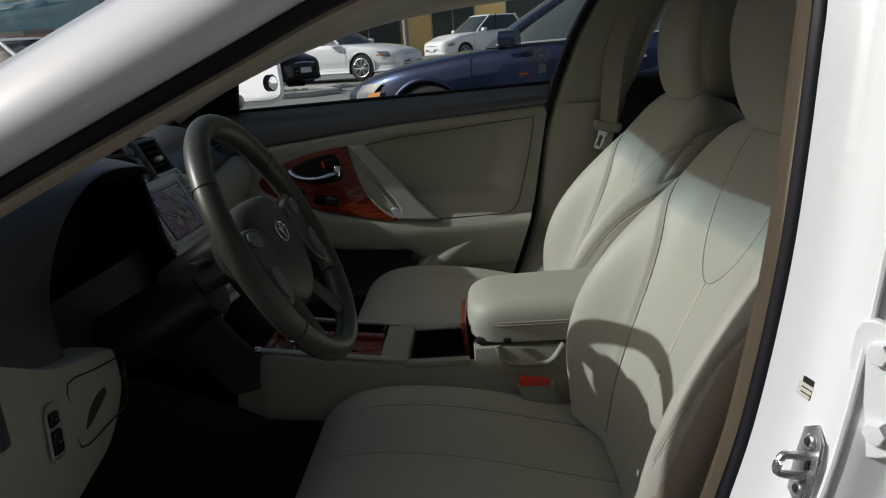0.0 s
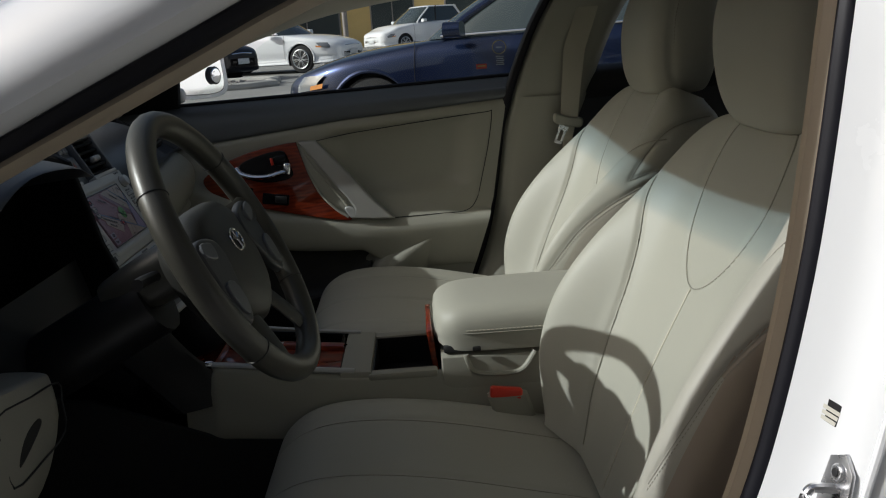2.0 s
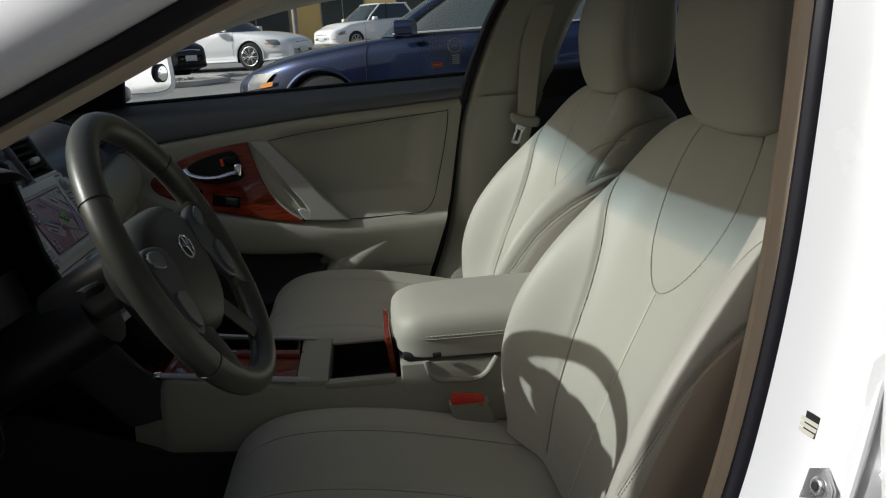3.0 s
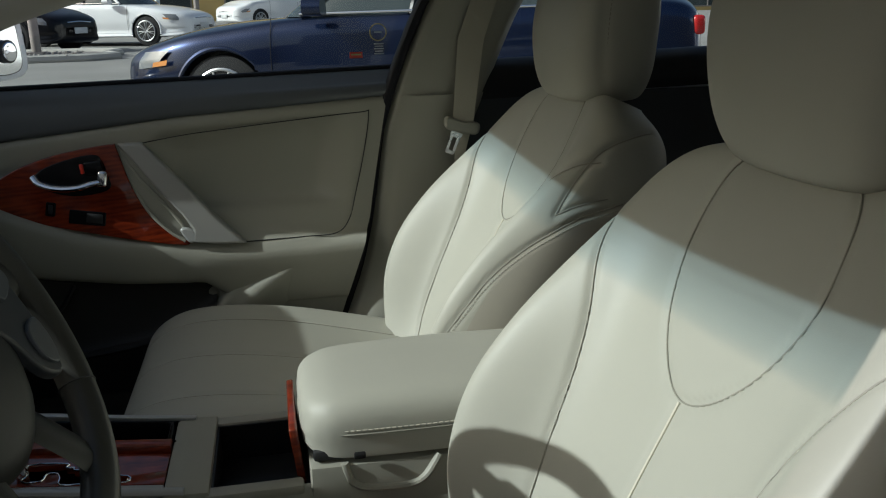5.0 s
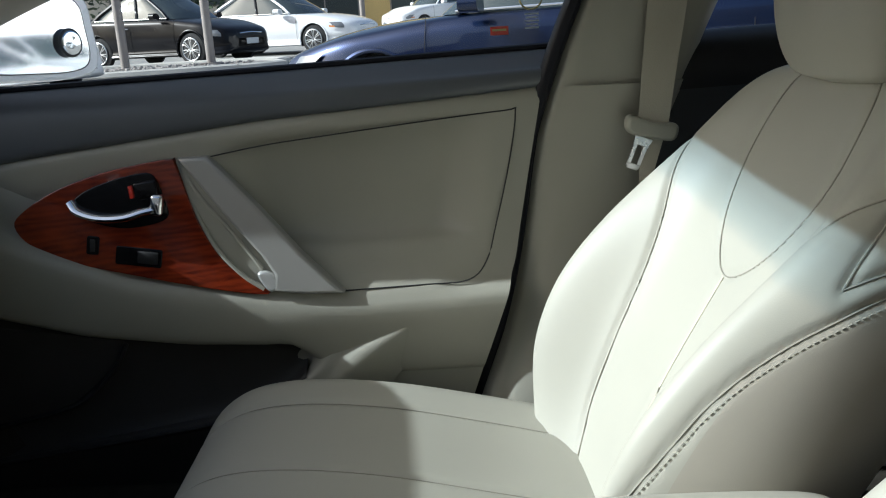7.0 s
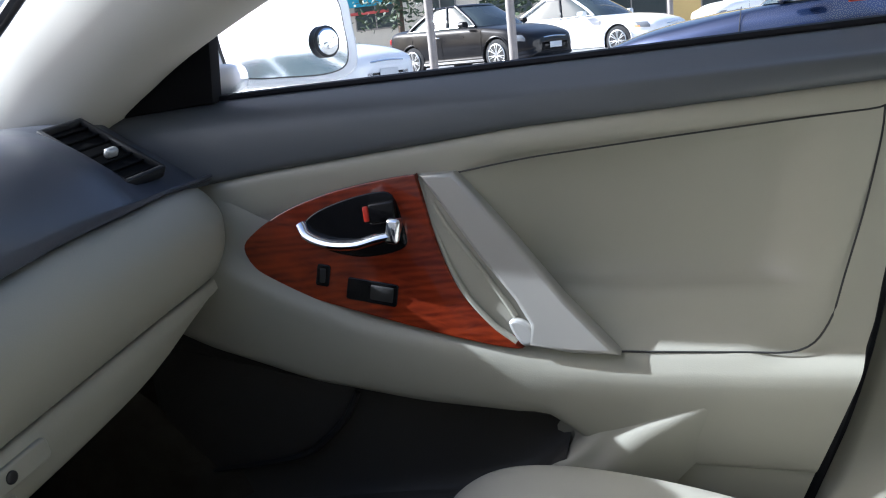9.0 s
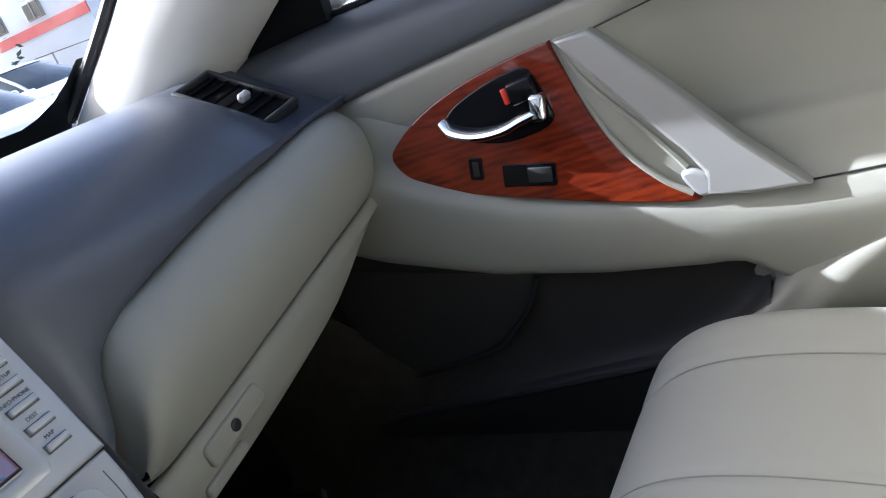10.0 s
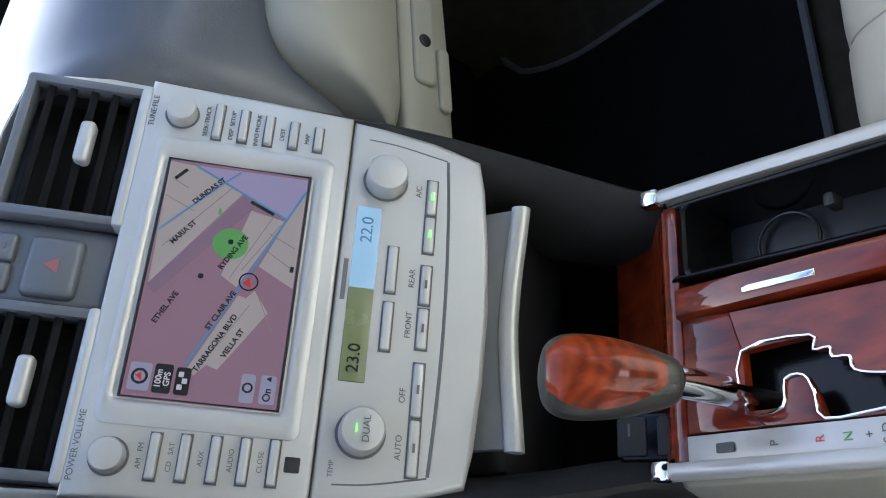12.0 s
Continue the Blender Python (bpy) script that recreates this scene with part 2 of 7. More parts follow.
def round_rect(w, h, r, seg=4):
    out = []
    for cx, cy, a0 in ((w / 2 - r, h / 2 - r, 0), (-w / 2 + r, h / 2 - r, 90), (-w / 2 + r, -h / 2 + r, 180), (w / 2 - r, -h / 2 + r, 270)):
        for k in range(seg + 1):
            a = radians(a0 + 90 * k / seg)
            out.append((cx + r * math.cos(a), cy + r * math.sin(a)))
    return out


# ---- ground and the white car's shell ----
def ground_z(y):
    """The lot rises gently away from the passenger side."""
    return float(np.interp(y, [3, 6, 10, 17, 30, 45, 120, 400], [0.0, 0.12, 0.25, 0.40, 0.55, 0.8, 1.2, 1.5]))


gx = [-150, -60, -30, -15, -5, 0, 5, 15, 30, 60, 150]
gy = [-150, -60, -20, -5, 0, 3, 6, 8, 10, 13, 17, 22, 30, 45, 70, 120, 400]
ASPHALT = principled("worn_asphalt", (0.27, 0.265, 0.25), 0.9, vary=0.25, vary_scale=0.6, bump=0.8, bump_scale=60)
solo("ground", sheet([[(x, y, ground_z(y)) for x in gx] for y in gy]), ASPHALT, "worn grey asphalt of a sunny car lot", "ground", kind="structure")

body = thing("car_body", "white sedan body shell round the cabin with its driver door open", "car body", kind="structure")

# roof skin and headliner
def roof_z(x, y):
    u = (x - 0.55) / 1.0
    return 1.335 - 0.10 * u * u - 0.11 * (y / 0.62) ** 2 * 0.6


def header(y):
    return -0.475 + 0.11 * (y / 0.6) ** 2


rx = [0.0, 0.12, 0.3, 0.5, 0.75, 1.0]
roof_rows = []
for k in range(13):
    y = -0.62 + 1.24 * k / 12
    roof_rows.append([(header(y) + (1.6 - header(y)) * f, y, roof_z(header(y) + (1.6 - header(y)) * f, y) + 0.03) for f in rx])
part("roof", thick(sheet(roof_rows), 0.012), PAINT, body)
part("headliner", sheet([[(x + 0.01, y * 0.98, z - 0.03) for x, y, z in r] for r in roof_rows]), HEADLINER, body)

# driver side pillar: white outside, black weather seal, beige trim inside
def strip(path, offs, n=5):
    return loft([[(x + a, y + b, z + c) for a, b, c in offs] for x, y, z in path], n, 2)


A_PATH = [(-1.05, -0.78, 0.80), (-0.80, -0.765, 0.905), (-0.64, -0.75, 0.985), (-0.43, -0.735, 1.082), (-0.30, -0.72, 1.14), (-0.10, -0.70, 1.205), (0.12, -0.685, 1.245), (0.5, -0.68, 1.26), (1.2, -0.67, 1.22)]
part("pillar_trim", strip(A_PATH, [(0.0, 0.03, -0.016), (0, -0.005, -0.013), (0, -0.012, -0.002), (0, 0.03, 0.03), (0, 0.10, 0.03), (0, 0.09, 0.01)]), TAN_TRIM, body, "tan inner trim of the windscreen pillar")
part("weather_seal", strip(A_PATH, [(0, -0.012, -0.005), (0, -0.024, -0.002), (0, -0.03, 0.008), (0, -0.024, 0.018), (0, -0.005, 0.016)]), RUBBER, body)
part("pillar", strip(A_PATH, [(0, -0.03, 0.010), (0, -0.060, 0.014), (0, -0.072, 0.028), (0, -0.056, 0.066), (0, -0.005, 0.105), (0, 0.06, 0.09), (0, 0.03, 0.03)]), PAINT, body)

# driver side centre pillar
B_TRIM = [(0.187, -0.70, 1.25), (0.092, -0.725, 1.16), (0.074, -0.745, 1.09), (0.060, -0.752, 0.98), (0.046, -0.755, 0.88), (0.024, -0.757, 0.77), (0.0, -0.757, 0.68), (-0.048, -0.757, 0.55), (-0.128, -0.757, 0.42), (-0.25, -0.757, 0.36)]
part("pillar_trim", strip(B_TRIM, [(-0.002, 0.004, 0), (0.004, -0.008, 0), (0.012, -0.012, 0), (0.03, -0.008, 0), (0.1, 0.02, 0), (0.09, 0.06, 0), (0.03, 0.04, 0)]), TAN_TRIM, body, "tan inner trim of the centre pillar")
part("weather_seal", strip(B_TRIM, [(0.006, -0.010, 0), (0.008, -0.018, 0), (0.014, -0.022, 0), (0.021, -0.018, 0), (0.022, -0.006, 0)]), RUBBER, body)
jamb = []
for x, y, z in B_TRIM:
    jamb.append([(x + 0.016, y - 0.012, z), (x + 0.024, y - 0.03, z), (x + 0.043, y - 0.048, z), (x + 0.050, y - 0.072, z), (x + 0.060, y - 0.088, z), (x + 0.083, y - 0.094, z), (x + 0.113, y - 0.098, z), (x + 0.138, y - 0.118, z), (x + 0.178, y - 0.13, z), (x + 0.30, y - 0.13, z), (x + 0.30, y, z), (x + 0.1, y + 0.01, z)])
part("pillar", loft(jamb, 4, 2), PAINT, body, "white painted door jamb of the centre pillar")

for a_, b_, r_ in ((0.060, -0.0885, 0.0035), (0.128, -0.110, 0.005)):
    part("jamb_flange", tube([(x + a_, y + b_, z) for x, y, z in B_TRIM[1:8]], r_, 8, n=4), PAINT, body, "folded edge of the door jamb")

# sill, floor, firewall, tail
part("sill", box(1.6, 0.16, 0.16, pose(-0.55, -0.80, 0.36), 0.03, 3), PAINT, body)
part("sill", box(2.0, 0.16, 0.12, pose(-0.35, 0.79, 0.31), 0.02, 3), PAINT, body)
part("floor_pan", box(2.8, 1.46, 0.05, pose(0.1, 0, 0.27), 0.01), FLOOR_CARPET, body, "dark floor carpet")
part("kick_panel", box(0.32, 0.012, 0.56, pose(-1.12, 0.712, 0.58), 0.004), FLOOR_CARPET, body, "dark carpet before the door")
part("footwell_side", loft([[(x, 0.50, 0.297), (x, y0, 0.300), (x, y0 + 0.035, 0.312), (x, y1 - 0.012, 0.36), (x, y1, z1), (x, y1 + 0.012, z1 + 0.05)] for x, y0, y1, z1 in ((-1.24, 0.58, 0.645, 0.62), (-1.12, 0.585, 0.655, 0.60), (-1.0, 0.59, 0.668, 0.53), (-0.90, 0.60, 0.675, 0.45), (-0.78, 0.605, 0.680, 0.40), (-0.60, 0.61, 0.685, 0.375), (-0.35, 0.615, 0.69, 0.365), (-0.06, 0.62, 0.69, 0.36))], 4, 4, False, False), FLOOR_CARPET, body, "dark taupe carpet rising to the sill", angle=60)
part("bulkhead", box(0.05, 1.46, 0.62, pose(-1.25, 0, 0.60, 0, -12, 0), 0.01), CARPET, body)
part("tail_wall", box(0.06, 1.4, 0.75, pose(1.62, 0, 0.62), 0.02), TRIM, body)
part("parcel_shelf", box(0.45, 1.3, 0.03, pose(1.45, 0, 0.98), 0.01), TRIM, body)
part("rear_pillar", thick(sheet([[(1.2, 0.70, 1.2), (1.62, 0.60, 1.02)], [(1.25, 0.72, 0.95), (1.7, 0.62, 0.9)]]), 0.04), TRIM, body)
part("rear_pillar", thick(sheet([[(1.2, -0.70, 1.2), (1.62, -0.60, 1.02)], [(1.25, -0.72, 0.95), (1.7, -0.62, 0.9)]]), 0.04), TRIM, body)
part("side_wall", box(1.6, 0.06, 0.65, pose(0.98, -0.80, 0.62), 0.02), PAINT, body)
part("hood", loft([[(-1.44, y, 0.915 - 0.10 * (y / 0.75) ** 2), (-1.6, y, 0.92 - 0.12 * (y / 0.75) ** 2), (-2.0, y, 0.86 - 0.12 * (y / 0.75) ** 2), (-2.25, y, 0.72 - 0.1 * (y / 0.75) ** 2)] for y in (-0.85, -0.6, -0.3, 0, 0.3, 0.6, 0.85)], 3, 4, False, False), PAINT, body)
part("front_wing", box(1.2, 0.06, 0.55, pose(-1.75, -0.86, 0.55), 0.03), PAINT, body)
part("front_wing", box(1.2, 0.06, 0.55, pose(-1.75, 0.86, 0.55), 0.03), PAINT, body)
part("cowl", box(0.16, 1.5, 0.04, pose(-1.47, 0, 0.90, 0, -15, 0), 0.01), BLACK, body)

# windscreen with its shaded upper strip
def wind(f, y):
    xb, zb = -1.44 + 0.13 * (y / 0.7) ** 2, 0.93 - 0.01 * (y / 0.7) ** 2
    xt, zt = header(y * 0.86), roof_z(header(y * 0.86), y * 0.86) + 0.02
    return (xb + (xt - xb) * f, y * (1 - 0.14 * f), zb + (zt - zb) * f + 0.66 * f * (1 - f) ** 2)


ys = [-0.68 + 1.36 * k / 14 for k in range(15)]
windscreen = thing("windscreen", "clear raked windscreen with a blue shaded strip along its top", "windscreen", kind="structure")
g = part("pane", sheet([[wind(f, y) for y in ys] for f in (0, 0.06, 0.13, 0.2, 0.3, 0.4, 0.5, 0.62, 0.74, 0.86, 0.9)]), GLASS, windscreen)
part("frit", tube([(x - 0.032, y - 0.038, z + 0.098) for x, y, z in ((-1.25, 0.715, 0.86), (-1.07, 0.695, 0.965), (-0.97, 0.685, 1.03), (-0.85, 0.67, 1.09), (-0.65, 0.655, 1.165))], 0.009, 8, n=4), BLACK, windscreen, "black edge of the glass")
part("frit", sheet([[wind(f, y) for y in ys] for f in (0.0, 0.02, 0.055)]), BLACK, windscreen, "black lower edge of the glass")
part("frit", sheet([[wind(f, y0 + (0.68 - y0) * q / 4) for q in range(5)] for f, y0 in ((0.05, 0.59), (0.062, 0.625), (0.08, 0.648), (0.105, 0.662), (0.14, 0.670))]), BLACK, windscreen, "black rounded corner of the glass")
for f0, f1, tint in ((0.90, 0.912, (0.68, 0.77, 0.80)), (0.912, 0.928, (0.55, 0.67, 0.72)), (0.928, 0.945, (0.44, 0.56, 0.62)), (0.945, 0.962, (0.34, 0.45, 0.51)), (0.962, 0.98, (0.25, 0.34, 0.39)), (0.98, 1.0, (0.17, 0.24, 0.28))):
    part("shade_strip", sheet([[wind(f, y) for y in ys] for f in (f0, f1)]), glass("blue_shade_band", tint), windscreen, "blue tinted strip")

# passenger side: windscreen pillar trim, roof rail, centre pillar trim
P_PATH = [(-1.25, 0.715, 0.86), (-1.07, 0.695, 0.965), (-0.97, 0.685, 1.03), (-0.85, 0.67, 1.09), (-0.65, 0.655, 1.165), (-0.4, 0.635, 1.225), (-0.05, 0.62, 1.255), (0.5, 0.62, 1.27), (1.2, 0.62, 1.22)]
part("pillar_trim", strip(P_PATH, [(0.03, 0.05, -0.06), (0.015, -0.02, -0.058), (-0.002, -0.050, -0.022), (-0.014, -0.056, 0.03), (-0.027, -0.046, 0.08), (-0.027, -0.01, 0.095), (0.0, 0.06, 0.085), (0.03, 0.07, 0.0)]), HEADLINER, body, "pale trim of the passenger windscreen pillar")
part("pillar", strip(P_PATH, [(0.0, 0.08, -0.03), (0.0, 0.066, 0.06), (-0.01, 0.05, 0.085), (-0.01, 0.09, 0.09), (0.0, 0.12, 0.03)]), PAINT, body)
PB_LOW = [(0.0895, 0.695, 0.927), (0.062, 0.705, 0.84), (0.044, 0.703, 0.72), (0.018, 0.690, 0.60), (-0.028, 0.672, 0.46), (-0.058, 0.664, 0.36)]
PB = [(0.24, 0.63, 1.24), (0.165, 0.66, 1.12), (0.12, 0.68, 1.02), (0.088, 0.695, 0.93), (0.062, 0.705, 0.84), (0.044, 0.705, 0.72), (0.018, 0.70, 0.60), (-0.028, 0.695, 0.46), (-0.058, 0.69, 0.36)]
part("pillar_trim", strip(PB[:5], [(-0.092, 0.045, 0), (-0.090, 0.012, 0), (-0.078, 0.0, 0), (-0.05, -0.004, 0), (0.0, -0.010, 0), (0.06, -0.008, 0), (0.085, 0.0, 0), (0.09, 0.05, 0)]), TRIM, body, "beige upper trim of the passenger centre pillar")
part("pillar_trim", strip(PB_LOW, [(-0.093, 0.045, 0), (-0.090, 0.010, 0), (-0.082, 0.0, 0), (-0.068, -0.004, 0), (-0.050, -0.012, 0), (0.0, -0.020, 0), (0.06, -0.016, 0), (0.085, 0.0, 0), (0.09, 0.05, 0)]), TRIM, body, "beige lower trim of the passenger centre pillar with a raised panel")
part("weather_seal", strip(PB, [(-0.116, 0.030, 0), (-0.115, 0.008, 0), (-0.106, 0.002, 0), (-0.096, 0.004, 0), (-0.092, 0.03, 0)]), RUBBER, body)
part("sill_trim", thick(sheet([[(-0.17, 0.70, 0.36), (-0.05, 0.70, 0.36), (0.12, 0.70, 0.36)], [(-0.16, 0.662, 0.35), (-0.04, 0.655, 0.35), (0.12, 0.65, 0.35)], [(-0.16, 0.64, 0.30), (-0.04, 0.63, 0.30), (0.12, 0.63, 0.30)]]), 0.008), TRIM, body, "beige sill trim at the foot of the pillar")

# rear glass, open driver door, and an added wall that blocks sky light on the driver's side
GLASS_DARK = glass("tinted_glass", (0.74, 0.77, 0.76))
part("rear_window", sheet([[(1.55, y, 1.24 - 0.06 * (y / 0.6) ** 2) for y in (-0.6, -0.3, 0, 0.3, 0.6)], [(1.66, y, 0.98) for y in (-0.6, -0.3, 0, 0.3, 0.6)]]), GLASS_DARK, body)
part("rear_side_window", sheet([[(0.30, -0.70, 1.24), (1.2, -0.67, 1.22)], [(0.28, -0.79, 0.94), (1.3, -0.77, 0.94)]]), GLASS_DARK, body)
open_door = thing("driver_door", "white driver door swung wide open beside the seat", "car door")
od = pose(-1.0, -0.845, 0, 0, 0, -72)
part("door_skin", loft([[tuple(od @ Vector(p)) for p in ((x, 0.03, 0.95), (x, -0.03, 0.93), (x, -0.055, 0.75), (x, -0.04, 0.45), (x, -0.01, 0.32), (x, 0.05, 0.33), (x, 0.055, 0.6), (x, 0.05, 0.92))] for x in (0.0, 0.03, 0.5, 1.0, 1.06)], 3, 3), PAINT, open_door)
part("door_card", loft([[tuple(od @ Vector(p)) for p in ((x, 0.05, 0.94), (x, 0.075, 0.90), (x, 0.08, 0.72), (x, 0.12, 0.66), (x, 0.10, 0.58), (x, 0.075, 0.40), (x, 0.05, 0.36))] for x in (0.03, 0.06, 0.5, 0.98, 1.02)], 3, 3, False, False), TRIM, open_door)
part("window_pane", sheet([[tuple(od @ Vector(p)) for p in ((0.1, 0.02, 0.95), (0.6, 0.02, 0.95), (1.0, 0.02, 0.95))], [tuple(od @ Vector(p)) for p in ((0.55, 0.08, 1.16), (0.75, 0.09, 1.2), (1.03, 0.09, 1.2))]]), GLASS, open_door).visible_shadow = False
part("window_frame", tube([tuple(od @ Vector(p)) for p in ((0.02, 0.02, 0.95), (0.4, 0.07, 1.12), (0.7, 0.095, 1.21), (1.04, 0.095, 1.21), (1.06, 0.03, 0.95))], 0.016, 8), PAINT, open_door)
BLOCKER_GREY = principled("sky_blocker_grey", (0.30, 0.29, 0.27), 0.9, vary=0.12, vary_scale=1.2, bump=0.4, bump_scale=40)
# unseen wall, added to keep low sky light out of the open doorway
solo("wall_driver_side", box(36, 0.3, 4.2, pose(10.0, -3.9, 2.1), 0.02), BLOCKER_GREY, "added unseen grey wall that blocks sky light from the driver's side", "wall", kind="structure")


# ---- front seats ----
# heights up the backrest: z, x of the middle line, half width, bolster depth, thickness
BACK = [(0.455, -0.02, 0.215, 0.050, 0.11), (0.50, 0.0, 0.235, 0.072, 0.12), (0.56, 0.027, 0.25, 0.098, 0.125), (0.64, 0.065, 0.258, 0.104, 0.125), (0.72, 0.109, 0.256, 0.088, 0.13), (0.79, 0.148, 0.252, 0.060, 0.145), (0.85, 0.182, 0.245, 0.038, 0.15), (0.91, 0.212, 0.228, 0.020, 0.145), (0.945, 0.232, 0.195, 0.008, 0.12), (0.962, 0.250, 0.14, 0.0, 0.075)]
LAT = [(-1.0, -0.45), (-0.985, 0.35), (-0.88, 1.0), (-0.72, 0.62), (-0.56, 0.12), (-0.3, 0.0), (0.0, -0.03), (0.3, 0.0), (0.56, 0.12), (0.72, 0.62), (0.88, 1.0), (0.985, 0.35), (1.0, -0.45)]


def shoulder(a, p):
    """How far the rounded shoulder falls back where the bolster runs out."""
    return max(0.0, 1 - p / 0.06) * float(np.interp(abs(a), [0.45, 0.72, 0.88, 0.985, 1.0], [0.0, 0.004, 0.010, 0.024, 0.034]))


def back_ring(z, x, w, p, th):
    nx, nz = -0.905, 0.425
    pts = []
    for a, d in LAT:
        dep = (p * d if d > 0 else d * 0.06) - shoulder(a, p)
        pts.append((x + nx * dep, a * w, z + nz * dep))
    for a, d in ((0.93, -0.85), (0.55, -1.0), (0, -1.05), (-0.55, -1.0), (-0.93, -0.85)):
        pts.append((x - nx * th * -d * 1.0, a * w, z + nz * th * d))
    return pts


def back_point(a, z, lift=0.0):
    """A point of the backrest's front at the share a of its half width and the height z of its middle line."""
    zs = [b[0] for b in BACK]
    x, w, p = (np.interp(z, zs, [b[k] for b in BACK]) for k in (1, 2, 3))
    d = np.interp(a, [l[0] for l in LAT], [l[1] for l in LAT])
    dep = (p * d if d > 0 else d * 0.06) - shoulder(a, p) + lift
    return (x - 0.905 * dep, a * w, z + 0.425 * dep)


# along the cushion: x, height of the middle, half width, bolster height, underside
CUSH = [(-0.515, 0.452, 0.17, 0.0, 0.42), (-0.512, 0.485, 0.215, 0.0, 0.39), (-0.49, 0.52, 0.238, 0.002, 0.37), (-0.44, 0.543, 0.252, 0.005, 0.36), (-0.36, 0.546, 0.258, 0.008, 0.36), (-0.25, 0.531, 0.26, 0.012, 0.36), (-0.12, 0.500, 0.258, 0.016, 0.36), (0.0, 0.470, 0.25, 0.018, 0.36), (0.06, 0.455, 0.24, 0.012, 0.38)]
CLAT = [(-1.0, -1.6), (-0.97, -0.2), (-0.86, 1.0), (-0.70, 0.55), (-0.5, 0.1), (-0.25, 0.0), (0.0, 0.0), (0.25, 0.0), (0.5, 0.1), (0.70, 0.55), (0.86, 1.0), (0.97, -0.2), (1.0, -1.6)]


def cush_ring(x, z, w, b, u):
    pts = []
    for a, d in CLAT:
        pts.append((x, a * w, z + (b * d if d > 0 else d * 0.022)))
    pts += [(x, 0.97 * w, u + 0.03), (x, 0.8 * w, u), (x, 0, u), (x, -0.8 * w, u), (x, -0.97 * w, u + 0.03)]
    return pts


def cush_point(x, a, lift=0.0):
    xs = [c[0] for c in CUSH]
    z, w, b = (np.interp(x, xs, [c[k] for c in CUSH]) for k in (1, 2, 3))
    d = np.interp(a, [c[0] for c in CLAT], [c[1] for c in CLAT])
    return (x, a * w, z + (b * d if d > 0 else d * 0.022) + lift)


def edge_z(x):
    """Height of the piped edge on the backrest's side."""
    return float(np.interp(x, [-0.06, -0.03, -0.013, 0.0, 0.026, 0.065, 0.107, 0.163, 0.22, 0.28], [0.585, 0.632, 0.657, 0.675, 0.708, 0.745, 0.774, 0.800, 0.815, 0.822]))


def side_at(x, z, s, lift=0.001):
    """A point on the side s of the backrest, at x and z."""
    zs = [b[0] for b in BACK]
    zm, dep = z, 0.0
    for _ in range(20):
        xm = float(np.interp(zm, zs, [b[1] for b in BACK]))
        dep = (xm - x) / 0.905
        zm = z - 0.425 * dep
    w, th, p = (float(np.interp(zm, zs, [b[k] for b in BACK])) for k in (2, 4, 3))
    f = float(np.interp(dep, [-0.85 * th, -0.027, 0.35 * p, p], [0.935, 1.0, 0.99, 0.90]))
    return (x, s * (f * w + lift), z)


U_SEAM = [(0.957, 0.48), (0.93, 0.46), (0.88, 0.445), (0.84, 0.405), (0.80, 0.32), (0.77, 0.21), (0.752, 0.10), (0.746, 0.0)]
BOLSTER_SEAM = [(0.47, 0.52), (0.54, 0.56), (0.62, 0.57), (0.70, 0.60), (0.76, 0.66), (0.82, 0.80), (0.86, 0.92), (0.88, 0.99)]


def relax(bm, times):
    """Evens out a skin, leaving its last rows in place."""
    loose = [v for v in bm.verts if all(len(f.verts) == 4 for f in v.link_faces)]
    for _ in range(times):
        bmesh.ops.smooth_vert(bm, verts=loose, factor=0.5, use_axis_x=True, use_axis_y=True, use_axis_z=True)
    return bm


def snap(bm, lines, sink):
    """Lays lines on a skin; returns them dense, and as sunk below it for their seams."""
    bm.normal_update()
    tree = BVHTree.FromBMesh(bm)
    on_skin, sunk = [], []
    for l in lines:
        hits = [tree.find_nearest(Vector(p)) for p in spline(l, 6)]
        on_skin.append([tuple(h[0]) for h in hits])
        sunk.append([tuple(h[0] - h[1] * sink) for h in hits])
    return on_skin, sunk


def crease(bm, lines, depth, wide):
    """Presses a soft groove into a mesh along lines of points."""
    pts = np.vstack([spline(l, 6) for l in lines])
    bm.normal_update()
    for v in bm.verts:
        d2 = ((pts - np.array(v.co)) ** 2).sum(axis=1).min()
        if d2 < (3 * wide) ** 2:
            v.co -= v.normal * depth * math.exp(-d2 / (wide * wide))
    return bm


def stitches(path, step=0.006, length=0.004, r=0.0009):
    p = spline(path, 12)
    seg = np.r_[0, np.cumsum(np.linalg.norm(np.diff(p, axis=0), axis=1))]
    bms = []
    s = 0.0
    while s + length < seg[-1]:
        a, b = ([np.interp(q, seg, p[:, k]) for k in range(3)] for q in (s, s + length))
        bms.append(tube([a, b], r, 5, n=1))
        s += step
    return merge(*bms)


